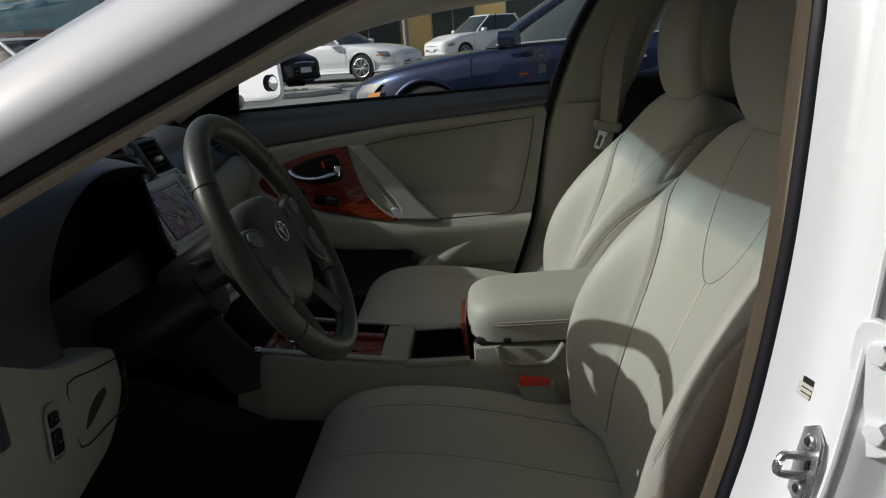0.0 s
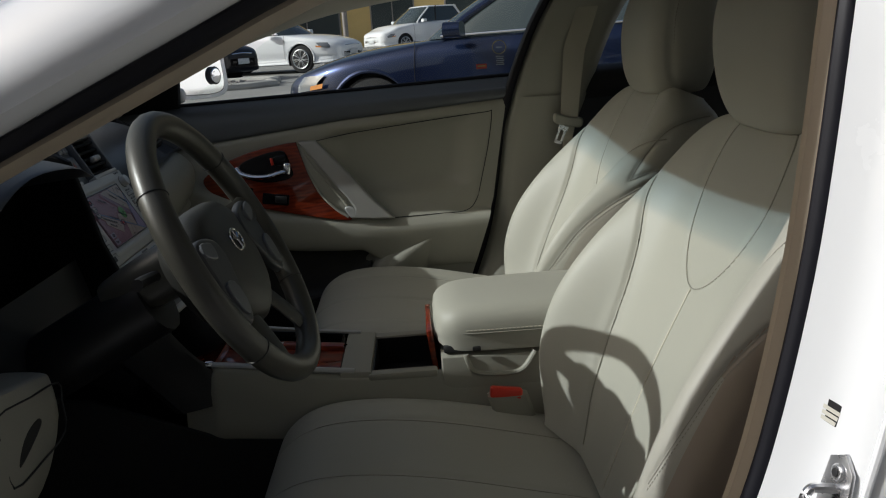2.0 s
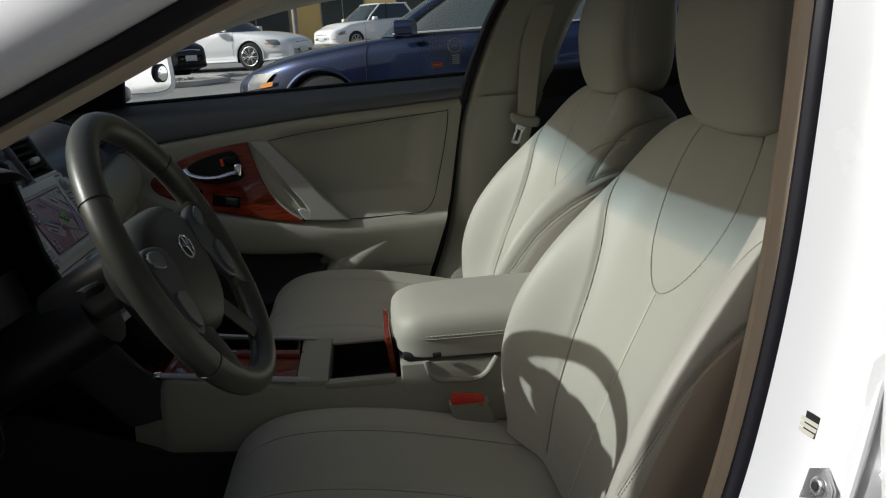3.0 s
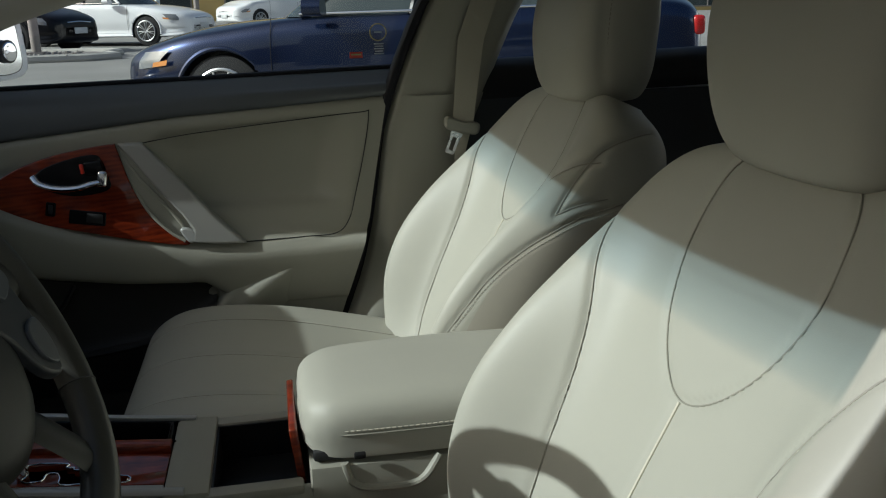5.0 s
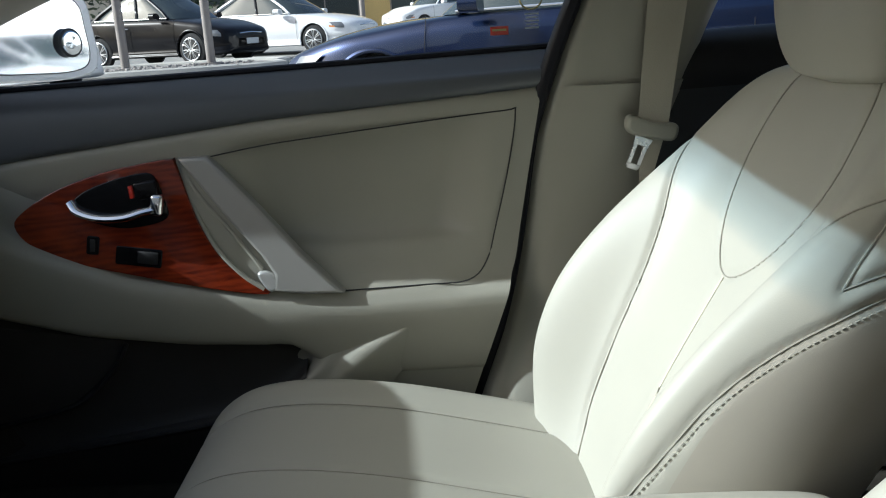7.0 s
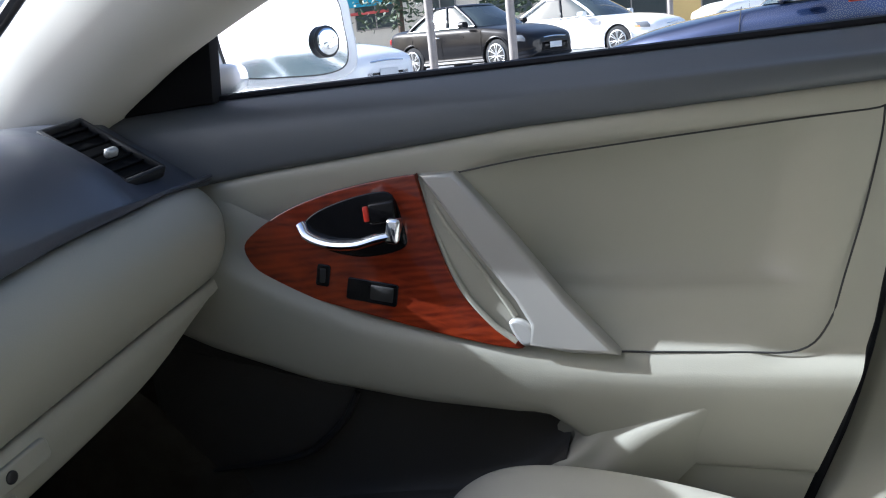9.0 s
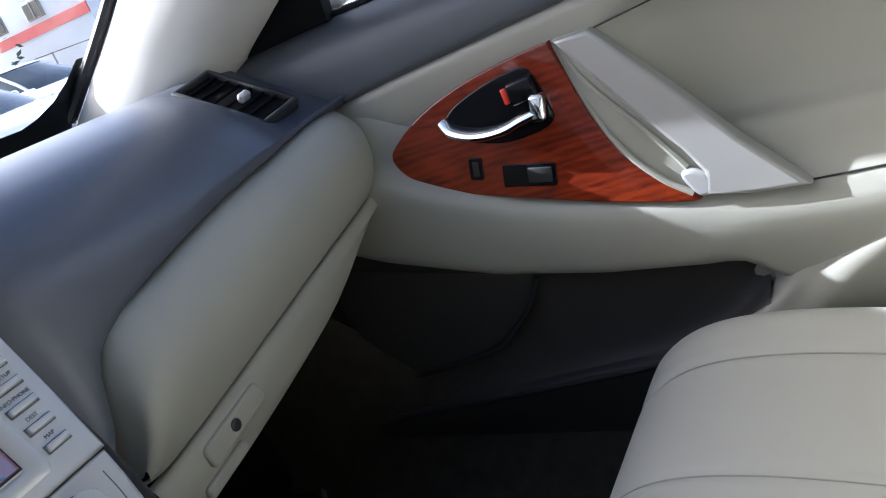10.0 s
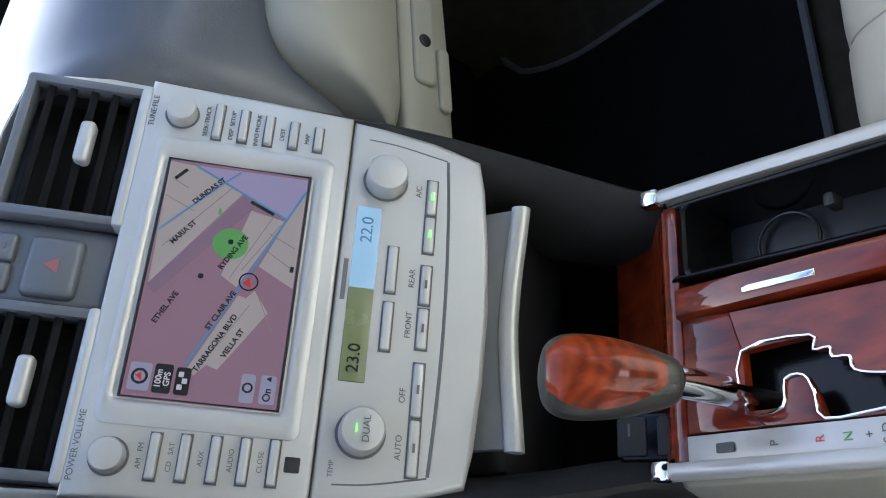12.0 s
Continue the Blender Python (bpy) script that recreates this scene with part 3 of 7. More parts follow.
def build_seat(name, y, label, dx=0.0, dz=0.0, upright=0.0, forward=0.0, worn=0.0, side_mat=None):
    """A front seat; upright leans its back forward about the height 0.67."""
    seat = thing(name, label, "car seat", "front seats")
    cush_lines = [[cush_point(x, a) for x in (-0.511, -0.49, -0.44, -0.36, -0.25, -0.12, 0.0)] for a in (-0.64, 0.0, 0.64)]
    skin = relax(loft([cush_ring(*c) for c in CUSH], 18, 9), 12)
    cush_lines, cush_seams = snap(skin, cush_lines, 0.0034)
    cushion = part("cushion", crease(skin, cush_lines, 0.0040, 0.0055), LEATHER, seat, "pale beige leather seat cushion", angle=80)
    u_line = [back_point(-a, z) for z, a in U_SEAM] + [back_point(a, z) for z, a in U_SEAM[-2::-1]]
    mid_line = [back_point(0.0, z) for z in (0.744, 0.68, 0.62, 0.56, 0.50, 0.465)]
    bolsters = [[back_point(s * a, z) for z, a in BOLSTER_SEAM] for s in (-1, 1)]
    shoulders, edges = [], []
    for s in (-1, 1):
        shoulders += [[side_at(x, z, s, 0.0) for x, z in ((0.135, 0.806), (0.156, 0.838), (0.188, 0.875), (0.218, 0.894), (0.262, 0.903), (0.30, 0.905))], [side_at(x, z, s, 0.0) for x, z in ((0.135, 0.806), (0.172, 0.8175), (0.215, 0.823))]]
        edges.append([side_at(x, edge_z(x) - 0.004, s, 0.0) for x in (-0.05, -0.03, -0.012, 0.005, 0.03, 0.06, 0.095, 0.13, 0.165, 0.20, 0.24)])
    skin = relax(loft([back_ring(*b) for b in BACK], 16, 12), 60)
    front_lines, front_seams = snap(skin, bolsters + [u_line, mid_line], 0.0027)
    side_lines, side_seams = snap(skin, shoulders + edges, 0.0022)
    threads, _ = snap(skin, [[side_at(x, edge_z(x) - 0.0110, s, 0.0) for x in (-0.05, -0.03, -0.012, 0.005, 0.03, 0.06, 0.095, 0.13, 0.165, 0.20, 0.24)] for s in (-1, 1)], 0.0)
    back = part("backrest", crease(crease(skin, front_lines, 0.0040, 0.0046), side_lines, 0.0030, 0.0044), LEATHER, seat, "pale beige leather backrest", angle=85)
    part("base", box(0.5, 0.42, 0.10, pose(-0.2, 0, 0.33), 0.02), CHARCOAL, seat)
    part("seat_rail", box(0.62, 0.03, 0.03, pose(-0.15, 0.20, 0.30), 0.006), CHARCOAL, seat)
    # head restraint
    hr = []
    for z, x0, x1, w in ((0.948, 0.232, 0.325, 0.07), (0.958, 0.214, 0.338, 0.108), (0.995, 0.203, 0.348, 0.128), (1.05, 0.200, 0.352, 0.136), (1.10, 0.206, 0.355, 0.136), (1.145, 0.221, 0.353, 0.124), (1.172, 0.241, 0.345, 0.098), (1.18, 0.268, 0.332, 0.05)):
        m, w, z = (x0 + x1) / 2, w * 1.05, z - 0.006
        hr.append([(x0, 0, z), (x0 + 0.004, w * 0.55, z), (x0 + 0.02, w * 0.88, z), (m, w, z), (x1 - 0.02, w * 0.9, z), (x1, w * 0.5, z), (x1, 0, z), (x1, -w * 0.5, z), (x1 - 0.02, -w * 0.9, z), (m, -w, z), (x0 + 0.02, -w * 0.88, z), (x0 + 0.004, -w * 0.55, z)])
    arcs = []
    for s in (-1, 1):
        arcs.append([(np.interp(q, [0.955, 1.0, 1.05, 1.1, 1.175], [0.262, 0.246, 0.243, 0.248, 0.272]), s * 1.05 * np.interp(q, [0.95, 0.962, 0.99, 1.05, 1.1, 1.145, 1.17], [0.09, 0.106, 0.123, 0.132, 0.132, 0.120, 0.097]), q - 0.004) for q in (0.958, 0.975, 1.0, 1.03, 1.06, 1.10, 1.14, 1.165)])
    head = part("headrest", crease(loft(hr, 12, 9), arcs, 0.004, 0.005), LEATHER, seat, "rounded beige leather headrest", angle=80)
    for s, arc in zip((-1, 1), arcs):
        part("stitching", stitches([(x + 0.007, yy * 1.002, z) for x, yy, z in arc], 0.007, 0.0045, 0.0008), SEAM, head)
        part("post", tube([(0.275, s * 0.06, 0.90), (0.281, s * 0.06, 0.97)], 0.006, 10), CHROME, seat, "chrome headrest post")
    # seams in the creases of the backrest
    for line in front_seams[:3]:
        part("seam", tube(line, 0.0009, 5, n=1), SEAM, back)
    # middle seam drawn pale: the highlight along its ridge is put into the colour
    part("seam", tube(front_seams[3], 0.0016, 5, n=1), THREAD_HIGHLIGHT, back)
    for line in side_seams:
        part("seam", tube(line, 0.0009, 5, n=1), SEAM, back)
    # side panels below a piped and stitched edge
    back.data.materials.append(side_mat or LEATHER_SIDE)
    for f in back.data.polygons:
        c = f.center
        if f.normal.y * (1 if c.y > 0 else -1) > 0.5 and c.z < edge_z(c.x) - 0.002 and c.x > float(np.interp(c.z, [b[0] for b in BACK], [b[1] for b in BACK])) - 0.060:
            f.material_index = 1
    for line in threads:
        part("stitching", stitches(line[::6], 0.0058, 0.0032, 0.0006), SEAM, back)
    for line in cush_seams:
        part("seam", tube(line, 0.0008, 5, n=1), SEAM, cushion)
    for o in seat.children_recursive:
        if upright and o.name.split(".")[0] not in ("cushion", "base", "seat_rail") and o.parent is not cushion:
            for v in o.data.vertices:
                xm = float(np.interp(v.co.z, [b[0] for b in BACK], [b[1] for b in BACK]))
                if worn and v.co.z < 0.93 and v.co.x < xm and v.co.y < -0.10:
                    v.co.x += worn * (xm - v.co.x) * min(1.0, (-0.10 - v.co.y) / 0.08)
                v.co.x += upright * (0.67 - v.co.z) - forward
                v.co.z -= dz
    seat.location = (dx, y, dz)
    return seat


build_seat("passenger_seat", 0.36, "empty beige leather front passenger seat beside the far door")
build_seat("driver_seat", -0.36, "empty beige leather driver seat in the open doorway", 0.005, -0.03, 0.06, 0.032, 0.5, TAUPE_SIDE)




# ---- passenger door ----
def D_(x):
    return float(np.interp(x, [-0.95, -0.91, -0.755, -0.42, -0.025, 0.02], [0.838, 0.845, 0.867, 0.902, 0.925, 0.928]))


def T_(x):
    return float(np.interp(x, [-0.95, -0.82, -0.4, 0.0, 0.02], [0.952, 0.957, 0.966, 0.976, 0.977]))


def L_(x):
    return float(np.interp(x, [-0.95, -0.81, -0.747, -0.617, -0.43, -0.31, -0.09, 0], [0.80, 0.777, 0.746, 0.696, 0.662, 0.655, 0.658, 0.66]))


def E_(x):
    return float(np.interp(x, [-0.95, -0.848, -0.70, -0.556, -0.40], [0.69, 0.648, 0.606, 0.585, 0.575]))


def rear_(z):
    return float(np.interp(z, [0.33, 0.44, 0.69, 0.925, 0.98], [-0.18, -0.15, -0.066, -0.022, 0.0]))


UP = pose(0, 0, 0, 90, 0, 0)
door = thing("passenger_door", "closed front passenger door with beige trim, wood inlay and silver pull", "car door")
cols = []
for k in range(27):
    x = -0.95 + 0.95 * k / 26
    d, l = D_(x), L_(x)
    pk = max(0.0, min(1.0, (x + 0.50) / 0.07)) * max(0.0, min(1.0, (-0.085 - x) / 0.05))
    low = max(0.0, min(1.0, (x + 0.40) / 0.07))
    e = E_(x) * (1 - low) + 0.52 * low
    ledge = 0.667 + 0.012 * (1 - pk)
    prof = [(0.712, d + 0.004), (0.702, d - 0.006), (0.70, d - 0.022), (0.70 + 0.019 * pk, d - 0.05), (0.701 + 0.028 * pk, l + 0.55 * (d - l)), (0.699 + 0.028 * pk, l + 0.30 * (d - l)), (0.697 + 0.004 * pk, l + 0.058), (0.688, l + 0.026), (ledge, l + 0.002), (0.657, l - 0.012), (0.651, l - 0.035), (0.654 + 0.012 * low, e + 0.02), (0.664 + 0.008 * low, e + 0.003), (0.688 - 0.012 * low, e - 0.006), (0.694 - 0.008 * low, 0.43), (0.688, 0.34)]
    cols.append([(x + (rear_(z) - 0.0) * max(0.0, (x + 0.3) / 0.3), y, z) for y, z in prof])
part("door_card", loft(cols, 2, 3, False, False), TRIM, door, "beige moulded door card")
cols = []
for k in range(20):
    x = -1.0 + k / 19
    d, t = D_(x), T_(x)
    cols.append([(x + rear_(z) * max(0.0, (x + 0.3) / 0.3), y, z) for y, z in ((0.762, t - 0.004), (0.75, t + 0.002), (0.738, t - 0.003), (0.716, t - 0.02), (0.704, 0.5 * (t + d)), (0.700, d + 0.012), (0.705, d + 0.002), (0.722, d - 0.003))])
DOOR_GREY = principled("soft_grey_door_vinyl", (0.088, 0.096, 0.107), 0.4, vary=0.06, vary_scale=4, bump=0.16, bump_scale=600)
part("upper_trim", loft(cols, 2, 3, False, False), DOOR_GREY, door, "dark grey soft upper door trim")
part("glass_seal", tube([(x, 0.752, T_(x) + 0.004) for x in (-0.83, -0.6, -0.4, -0.2, 0.0)], 0.006, 8), RUBBER, door)
part("rear_seal", tube([(rear_(z) + 0.006, 0.725, z) for z in (0.36, 0.44, 0.55, 0.69, 0.80, 0.925, 0.98)], 0.008, 8), RUBBER, door)
part("door_skin", thick(loft([[(x, 0.80, T_(x) + 0.002), (x, 0.865, 0.85), (x, 0.885, 0.65), (x, 0.86, 0.40), (x, 0.80, 0.30)] for x in (-1.0, -0.6, -0.3, 0.05)], 2, 3, False, False), 0.01), PAINT, door)
part("door_end", box(0.02, 0.13, 0.60, pose(-0.99, 0.808, 0.60), 0.004), PAINT, door)
# lower dark map pocket and speaker
pocket = []
for k in range(14):
    x = -0.97 + 0.585 * k / 13
    e = E_(x)
    lo = float(np.interp(x, [-0.97, -0.83, -0.52, -0.44, -0.40, -0.385], [0.40, 0.42, 0.462, 0.49, 0.51, 0.53]))
    pocket.append([(x, 0.672, e + 0.004), (x, 0.684, e - 0.008), (x, 0.690, 0.5 * (e + lo)), (x, 0.682, lo + 0.012), (x, 0.662, lo + 0.004), (x, 0.655, lo - 0.006), (x, 0.66, lo - 0.03), (x, 0.675, 0.34)])
part("map_pocket", loft(pocket, 2, 3, False, False), POCKET, door, "dark grey map pocket with a speaker")
part("pocket_lip", tube([(x, 0.655, float(np.interp(x, [-0.97, -0.83, -0.52, -0.44, -0.40, -0.385], [0.40, 0.42, 0.462, 0.49, 0.51, 0.54])) + 0.001) for x in (-0.93, -0.8, -0.7, -0.6, -0.55, -0.50)], 0.004, 8), CHARCOAL, door)
part("speaker_panel", plate([tuple(p) for p in spline([(-0.955, 0.445), (-0.88, 0.463), (-0.80, 0.478), (-0.752, 0.494), (-0.709, 0.52), (-0.672, 0.556), (-0.655, 0.588)], 3)] + [(-0.655, 0.592), (-0.828, 0.622), (-0.955, 0.645)], 0.008, pose(0, 0.690, 0) @ UP, 0.003), POCKET, door, "dark grey speaker panel")
part("speaker_rim", tube([(-0.95, 0.690, 0.447), (-0.88, 0.684, 0.462), (-0.752, 0.681, 0.491), (-0.709, 0.681, 0.517), (-0.672, 0.681, 0.553), (-0.652, 0.682, 0.588)], 0.006, 10, n=6, flat=0.7), CHARCOAL, door, "raised curved rim of the speaker panel")
part("door_flare", loft([[(-0.176, 0.659, 0.643), (-0.175, 0.6575, 0.640), (-0.174, 0.657, 0.637), (-0.172, 0.657, 0.634), (-0.170, 0.659, 0.630)], [(-0.262, 0.668, 0.600), (-0.248, 0.660, 0.602), (-0.238, 0.658, 0.603), (-0.226, 0.655, 0.598), (-0.190, 0.668, 0.582)], [(-0.376, 0.682, 0.572), (-0.338, 0.666, 0.572), (-0.318, 0.660, 0.568), (-0.291, 0.652, 0.556), (-0.245, 0.670, 0.525)], [(-0.379, 0.680, 0.545), (-0.363, 0.658, 0.543), (-0.348, 0.655, 0.536), (-0.328, 0.649, 0.522), (-0.275, 0.670, 0.488)], [(-0.398, 0.680, 0.518), (-0.404, 0.653, 0.515), (-0.385, 0.646, 0.500), (-0.360, 0.645, 0.484), (-0.305, 0.670, 0.45)], [(-0.43, 0.680, 0.498), (-0.44, 0.654, 0.495), (-0.42, 0.646, 0.465), (-0.395, 0.640, 0.44), (-0.34, 0.670, 0.40)], [(-0.48, 0.680, 0.48), (-0.49, 0.658, 0.475), (-0.47, 0.650, 0.43), (-0.44, 0.648, 0.40), (-0.38, 0.670, 0.36)]], 5, 5, False, False), TRIM, door, "flared beige end of the map pocket", angle=60)
# wood inlay
w_out = loop_spline([(-0.781, 0.776), (-0.765, 0.797), (-0.72, 0.822), (-0.66, 0.841), (-0.60, 0.852), (-0.552, 0.857), (-0.545, 0.85), (-0.522, 0.775), (-0.491, 0.716), (-0.455, 0.684), (-0.427, 0.668), (-0.434, 0.660), (-0.511, 0.673), (-0.622, 0.699), (-0.696, 0.719), (-0.757, 0.746)], 4)


def lean(bm):
    """Leans flat door pieces inwards towards the armrest."""
    for v in bm.verts:
        v.co.y -= 0.180 * (0.85 - v.co.z)
    return bm


wood = part("wood_inlay", lean(plate([tuple(p) for p in w_out], 0.014, pose(0, 0.703, 0) @ UP, 0.0013, 2)), WOOD, door, "glossy reddish wood inlay")
cup = loop_spline([(-0.697, 0.800), (-0.68, 0.818), (-0.641, 0.832), (-0.60, 0.840), (-0.576, 0.836), (-0.563, 0.80), (-0.562, 0.776), (-0.60, 0.766), (-0.637, 0.767), (-0.68, 0.781)], 4)
part("handle_cup", lean(plate([tuple(p) for p in cup], 0.0015, pose(0, 0.6885, 0) @ UP, 0.0015)), GLOSS_BLACK, door, "black recess of the door handle")
lever = part("door_handle", lean(tube([(-0.696, 0.686, 0.806), (-0.684, 0.681, 0.793), (-0.655, 0.676, 0.784), (-0.62, 0.674, 0.783), (-0.592, 0.677, 0.789), (-0.572, 0.68, 0.792)], 0.0085, 12, flat=0.75)), CHROME, door, "chrome inside door handle")
part("hinge_block", lean(box(0.018, 0.016, 0.030, pose(-0.572, 0.679, 0.797, 0, 8, 0), 0.005, 3)), CHROME, lever)
lock = part("lock_lever", lean(box(0.034, 0.010, 0.026, pose(-0.586, 0.681, 0.818, 0, -6, 0), 0.004, 3)), GLOSS_BLACK, door, "black lock lever")
part("lock_mark", lean(box(0.007, 0.004, 0.018, pose(-0.608, 0.6825, 0.816, 0, -8, 0), 0.0015)), RED, lock)
for x, z, w, h, nm in ((-0.671, 0.744, 0.018, 0.026, "lock_switch"), (-0.607, 0.724, 0.066, 0.026, "window_switch")):
    sw = part(nm, lean(plate(round_rect(w, h, 0.003), 0.0014, pose(x, 0.6885, z, 0, 0, 0) @ UP @ pose(0, 0, 0, 0, 0, -9), 0.001)), GLOSS_BLACK, door, "black switch plate")
    part("rocker", lean(box(w * 0.45, h * 0.7, 0.003, pose(x + (0.013 if w > 0.03 else 0), 0.6868, z - (0.002 if w > 0.03 else 0)) @ UP @ pose(0, 0, 0, 8, 0, -9), 0.0015)), CHARCOAL, sw)
# silver pull: a slanted blade with a raised bright strip along its front edge
blade = [(-0.541, 0.858), (-0.499, 0.859), (-0.43, 0.782), (-0.375, 0.716), (-0.317, 0.657), (-0.37, 0.658), (-0.418, 0.665), (-0.415, 0.688), (-0.432, 0.716), (-0.473, 0.766), (-0.523, 0.834)]
PULL_GREY = principled("taupe_silver_paint", (0.36, 0.355, 0.335), 0.36, metal=0.3, vary=0.03, bump=0.03, bump_scale=900)
pull = part("pull_blade", lean(plate(blade, 0.020, pose(0, 0.703, 0) @ UP, 0.005, 3)), PULL_GREY, door, "satin silver slanted door pull")
part("pull_grip", lean(plate([(-0.541, 0.852), (-0.523, 0.836), (-0.471, 0.766), (-0.430, 0.716), (-0.413, 0.688), (-0.424, 0.664), (-0.462, 0.680), (-0.498, 0.716), (-0.526, 0.776)], 0.008, pose(0, 0.703, 0) @ UP, 0.002)), TRIM, door, "beige inner side of the pull grip")
part("grip_edge", lean(tube([(-0.536, 0.6985, 0.84), (-0.515, 0.695, 0.802), (-0.472, 0.694, 0.748), (-0.446, 0.693, 0.714), (-0.433, 0.692, 0.695)], 0.0035, 8, n=5)), TRIM, pull)
part("pull_tip", lean(plate([tuple(p) for p in loop_spline([(-0.440, 0.690), (-0.428, 0.694), (-0.412, 0.684), (-0.409, 0.670), (-0.421, 0.664), (-0.431, 0.672)], 4)], 0.008, pose(0, 0.692, 0) @ UP, 0.004, 3)), SILVER, pull, "bright rounded tip of the pull")
part("pull_edge", lean(tube([(-0.545, 0.7, 0.853), (-0.526, 0.697, 0.79), (-0.497, 0.692, 0.73), (-0.462, 0.69, 0.69), (-0.432, 0.69, 0.668)], 0.0035, 8)), TRIM, door)
part("seam", tube([(-0.499, 0.7015, 0.856), (-0.42, 0.7005, 0.868), (-0.338, 0.700, 0.876), (-0.2, 0.700, 0.888), (-0.075, 0.700, 0.8975), (-0.06, 0.700, 0.894), (-0.072, 0.699, 0.82), (-0.094, 0.693, 0.735), (-0.11, 0.683, 0.685), (-0.138, 0.668, 0.661), (-0.2, 0.666, 0.658), (-0.318, 0.664, 0.6565)], 0.0011, 6, n=5), CHARCOAL, door)
part("window_pane", sheet([[(-0.84, 0.755, 0.955), (-0.4, 0.757, 0.96), (0.02, 0.755, 0.97)], [(-0.60, 0.72, 1.10), (-0.3, 0.715, 1.13), (0.07, 0.71, 1.12)], [(-0.35, 0.66, 1.21), (-0.1, 0.655, 1.235), (0.13, 0.65, 1.24)]]), GLASS, door).visible_shadow = False
SAIL = principled("matt_black_plastic", (0.004, 0.004, 0.0045), 0.8, vary=0.2, spec=0.2)
part("sail_panel", plate([(-1.02, 0.945), (-0.83, 0.957), (-0.815, 1.10), (-0.855, 1.085), (-0.93, 1.03)], 0.02, pose(0, 0.752, 0) @ UP, 0.004), SAIL, door, "black triangular panel behind the mirror")
part("window_frame", tube([(0.01, 0.742, 0.965), (0.05, 0.72, 1.07), (0.10, 0.69, 1.17), (0.13, 0.66, 1.235)], 0.012, 10), BLACK, door)

# ---- passenger door mirror ----
mirror = thing("door_mirror", "white passenger door mirror with a small round blind spot mirror", "car mirror")
mo = loop_spline([(-0.93, 0.975), (-0.85, 0.966), (-0.77, 0.965), (-0.735, 0.985), (-0.735, 1.05), (-0.745, 1.10), (-0.80, 1.125), (-0.90, 1.12), (-0.95, 1.08), (-0.95, 1.01)], 4)
mm = pose(0, 0.0, 0) @ Matrix.Translation((-0.84, 0.95, 1.04)) @ pose(0, 0, 0, 0, 0, 64) @ UP @ pose(0, 0, 0, -0.6, 0, 0)
mo = [((x + 0.84) * 1.25, (z - 1.04)) for x, z in mo]
part("housing", plate(mo, 0.012, mm, 0.006, 3), PAINT, mirror)
part("shell", loft([[tuple(mm @ Vector((x * s, y * s, -d))) for x, y in mo] for s, d in ((1.0, 0.0), (1.02, 0.03), (0.9, 0.09), (0.6, 0.12))], 3, 1), PAINT, mirror)
part("glass_gap", plate([(x * 0.84, y * 0.86) for x, y in mo], 0.003, mm @ Matrix.Translation((0, 0, 0.0105))), BLACK, mirror)
part("glass", plate([(x * 0.815, y * 0.835) for x, y in mo], 0.004, mm @ Matrix.Translation((0, 0, 0.011))), MIRROR, mirror, "mirror glass", angle=20)
part("arm", box(0.10, 0.17, 0.04, pose(-0.90, 0.84, 0.985, 0, 0, 25), 0.015, 3), PAINT, mirror)
spot = mm @ Matrix.Translation((0.066, -0.016, 0.014))
part("spot_rim", knob(0.024, 0.010, spot, 0.98), BLACK, mirror, "black rim of the blind spot mirror")
part("spot_glass", knob(0.0205, 0.0035, spot @ Matrix.Translation((0, 0, 0.009)), 0.9, dome=2), MIRROR, mirror)

# round badge and small stickers on the window
GOLD = principled("gold_print", (0.45, 0.36, 0.14), 0.5)
PALE_PRINT = principled("pale_print", (0.55, 0.56, 0.58), 0.6)
sticker = thing("window_sticker", "round gold badge with pale unreadable bars stuck on the window", "sticker")
sm_ = pose(-0.028, 0.7495, 1.050) @ UP
part("badge_ring", tube(ring(0.0165, sm_), 0.0014, 6, True, 1), GOLD, sticker)
part("badge_bar", box(0.016, 0.003, 0.0006, sm_), PALE_PRINT, sticker)
for k in range(5):
    part("print_bar", box(0.020 - 0.003 * (k % 2), 0.0022, 0.0006, pose(-0.027, 0.7505, 1.027 - 0.0048 * k) @ UP), PALE_PRINT, sticker)
tab = thing("window_sticker", "small red and orange sticker on the window", "sticker")
part("backing", box(0.026, 0.012, 0.0006, pose(-0.074, 0.7525, 1.006) @ UP), RED, tab)
part("print_bar", box(0.020, 0.003, 0.0004, pose(-0.074, 0.7515, 1.007) @ UP), GOLD, tab)


# ---- dashboard ----
dash = thing("dashboard", "dark grey dashboard over beige lower panels and a closed glovebox", "dashboard")


def zb_(y):
    return float(np.interp(y, [0.14, 0.20, 0.21, 0.25, 0.42, 0.59, 0.70], [0.70, 0.71, 0.775, 0.815, 0.845, 0.862, 0.866]))


def zg_(y):
    return float(np.interp(y, [0.2, 0.33, 0.56, 0.66, 0.70], [0.675, 0.696, 0.736, 0.75, 0.755]))


def zl_(y):
    return float(np.interp(y, [0.2, 0.34, 0.5, 0.63, 0.70], [0.606, 0.628, 0.660, 0.715, 0.735]))


def top_z(y):
    return 0.965 - 0.012 * (y / 0.68) ** 2


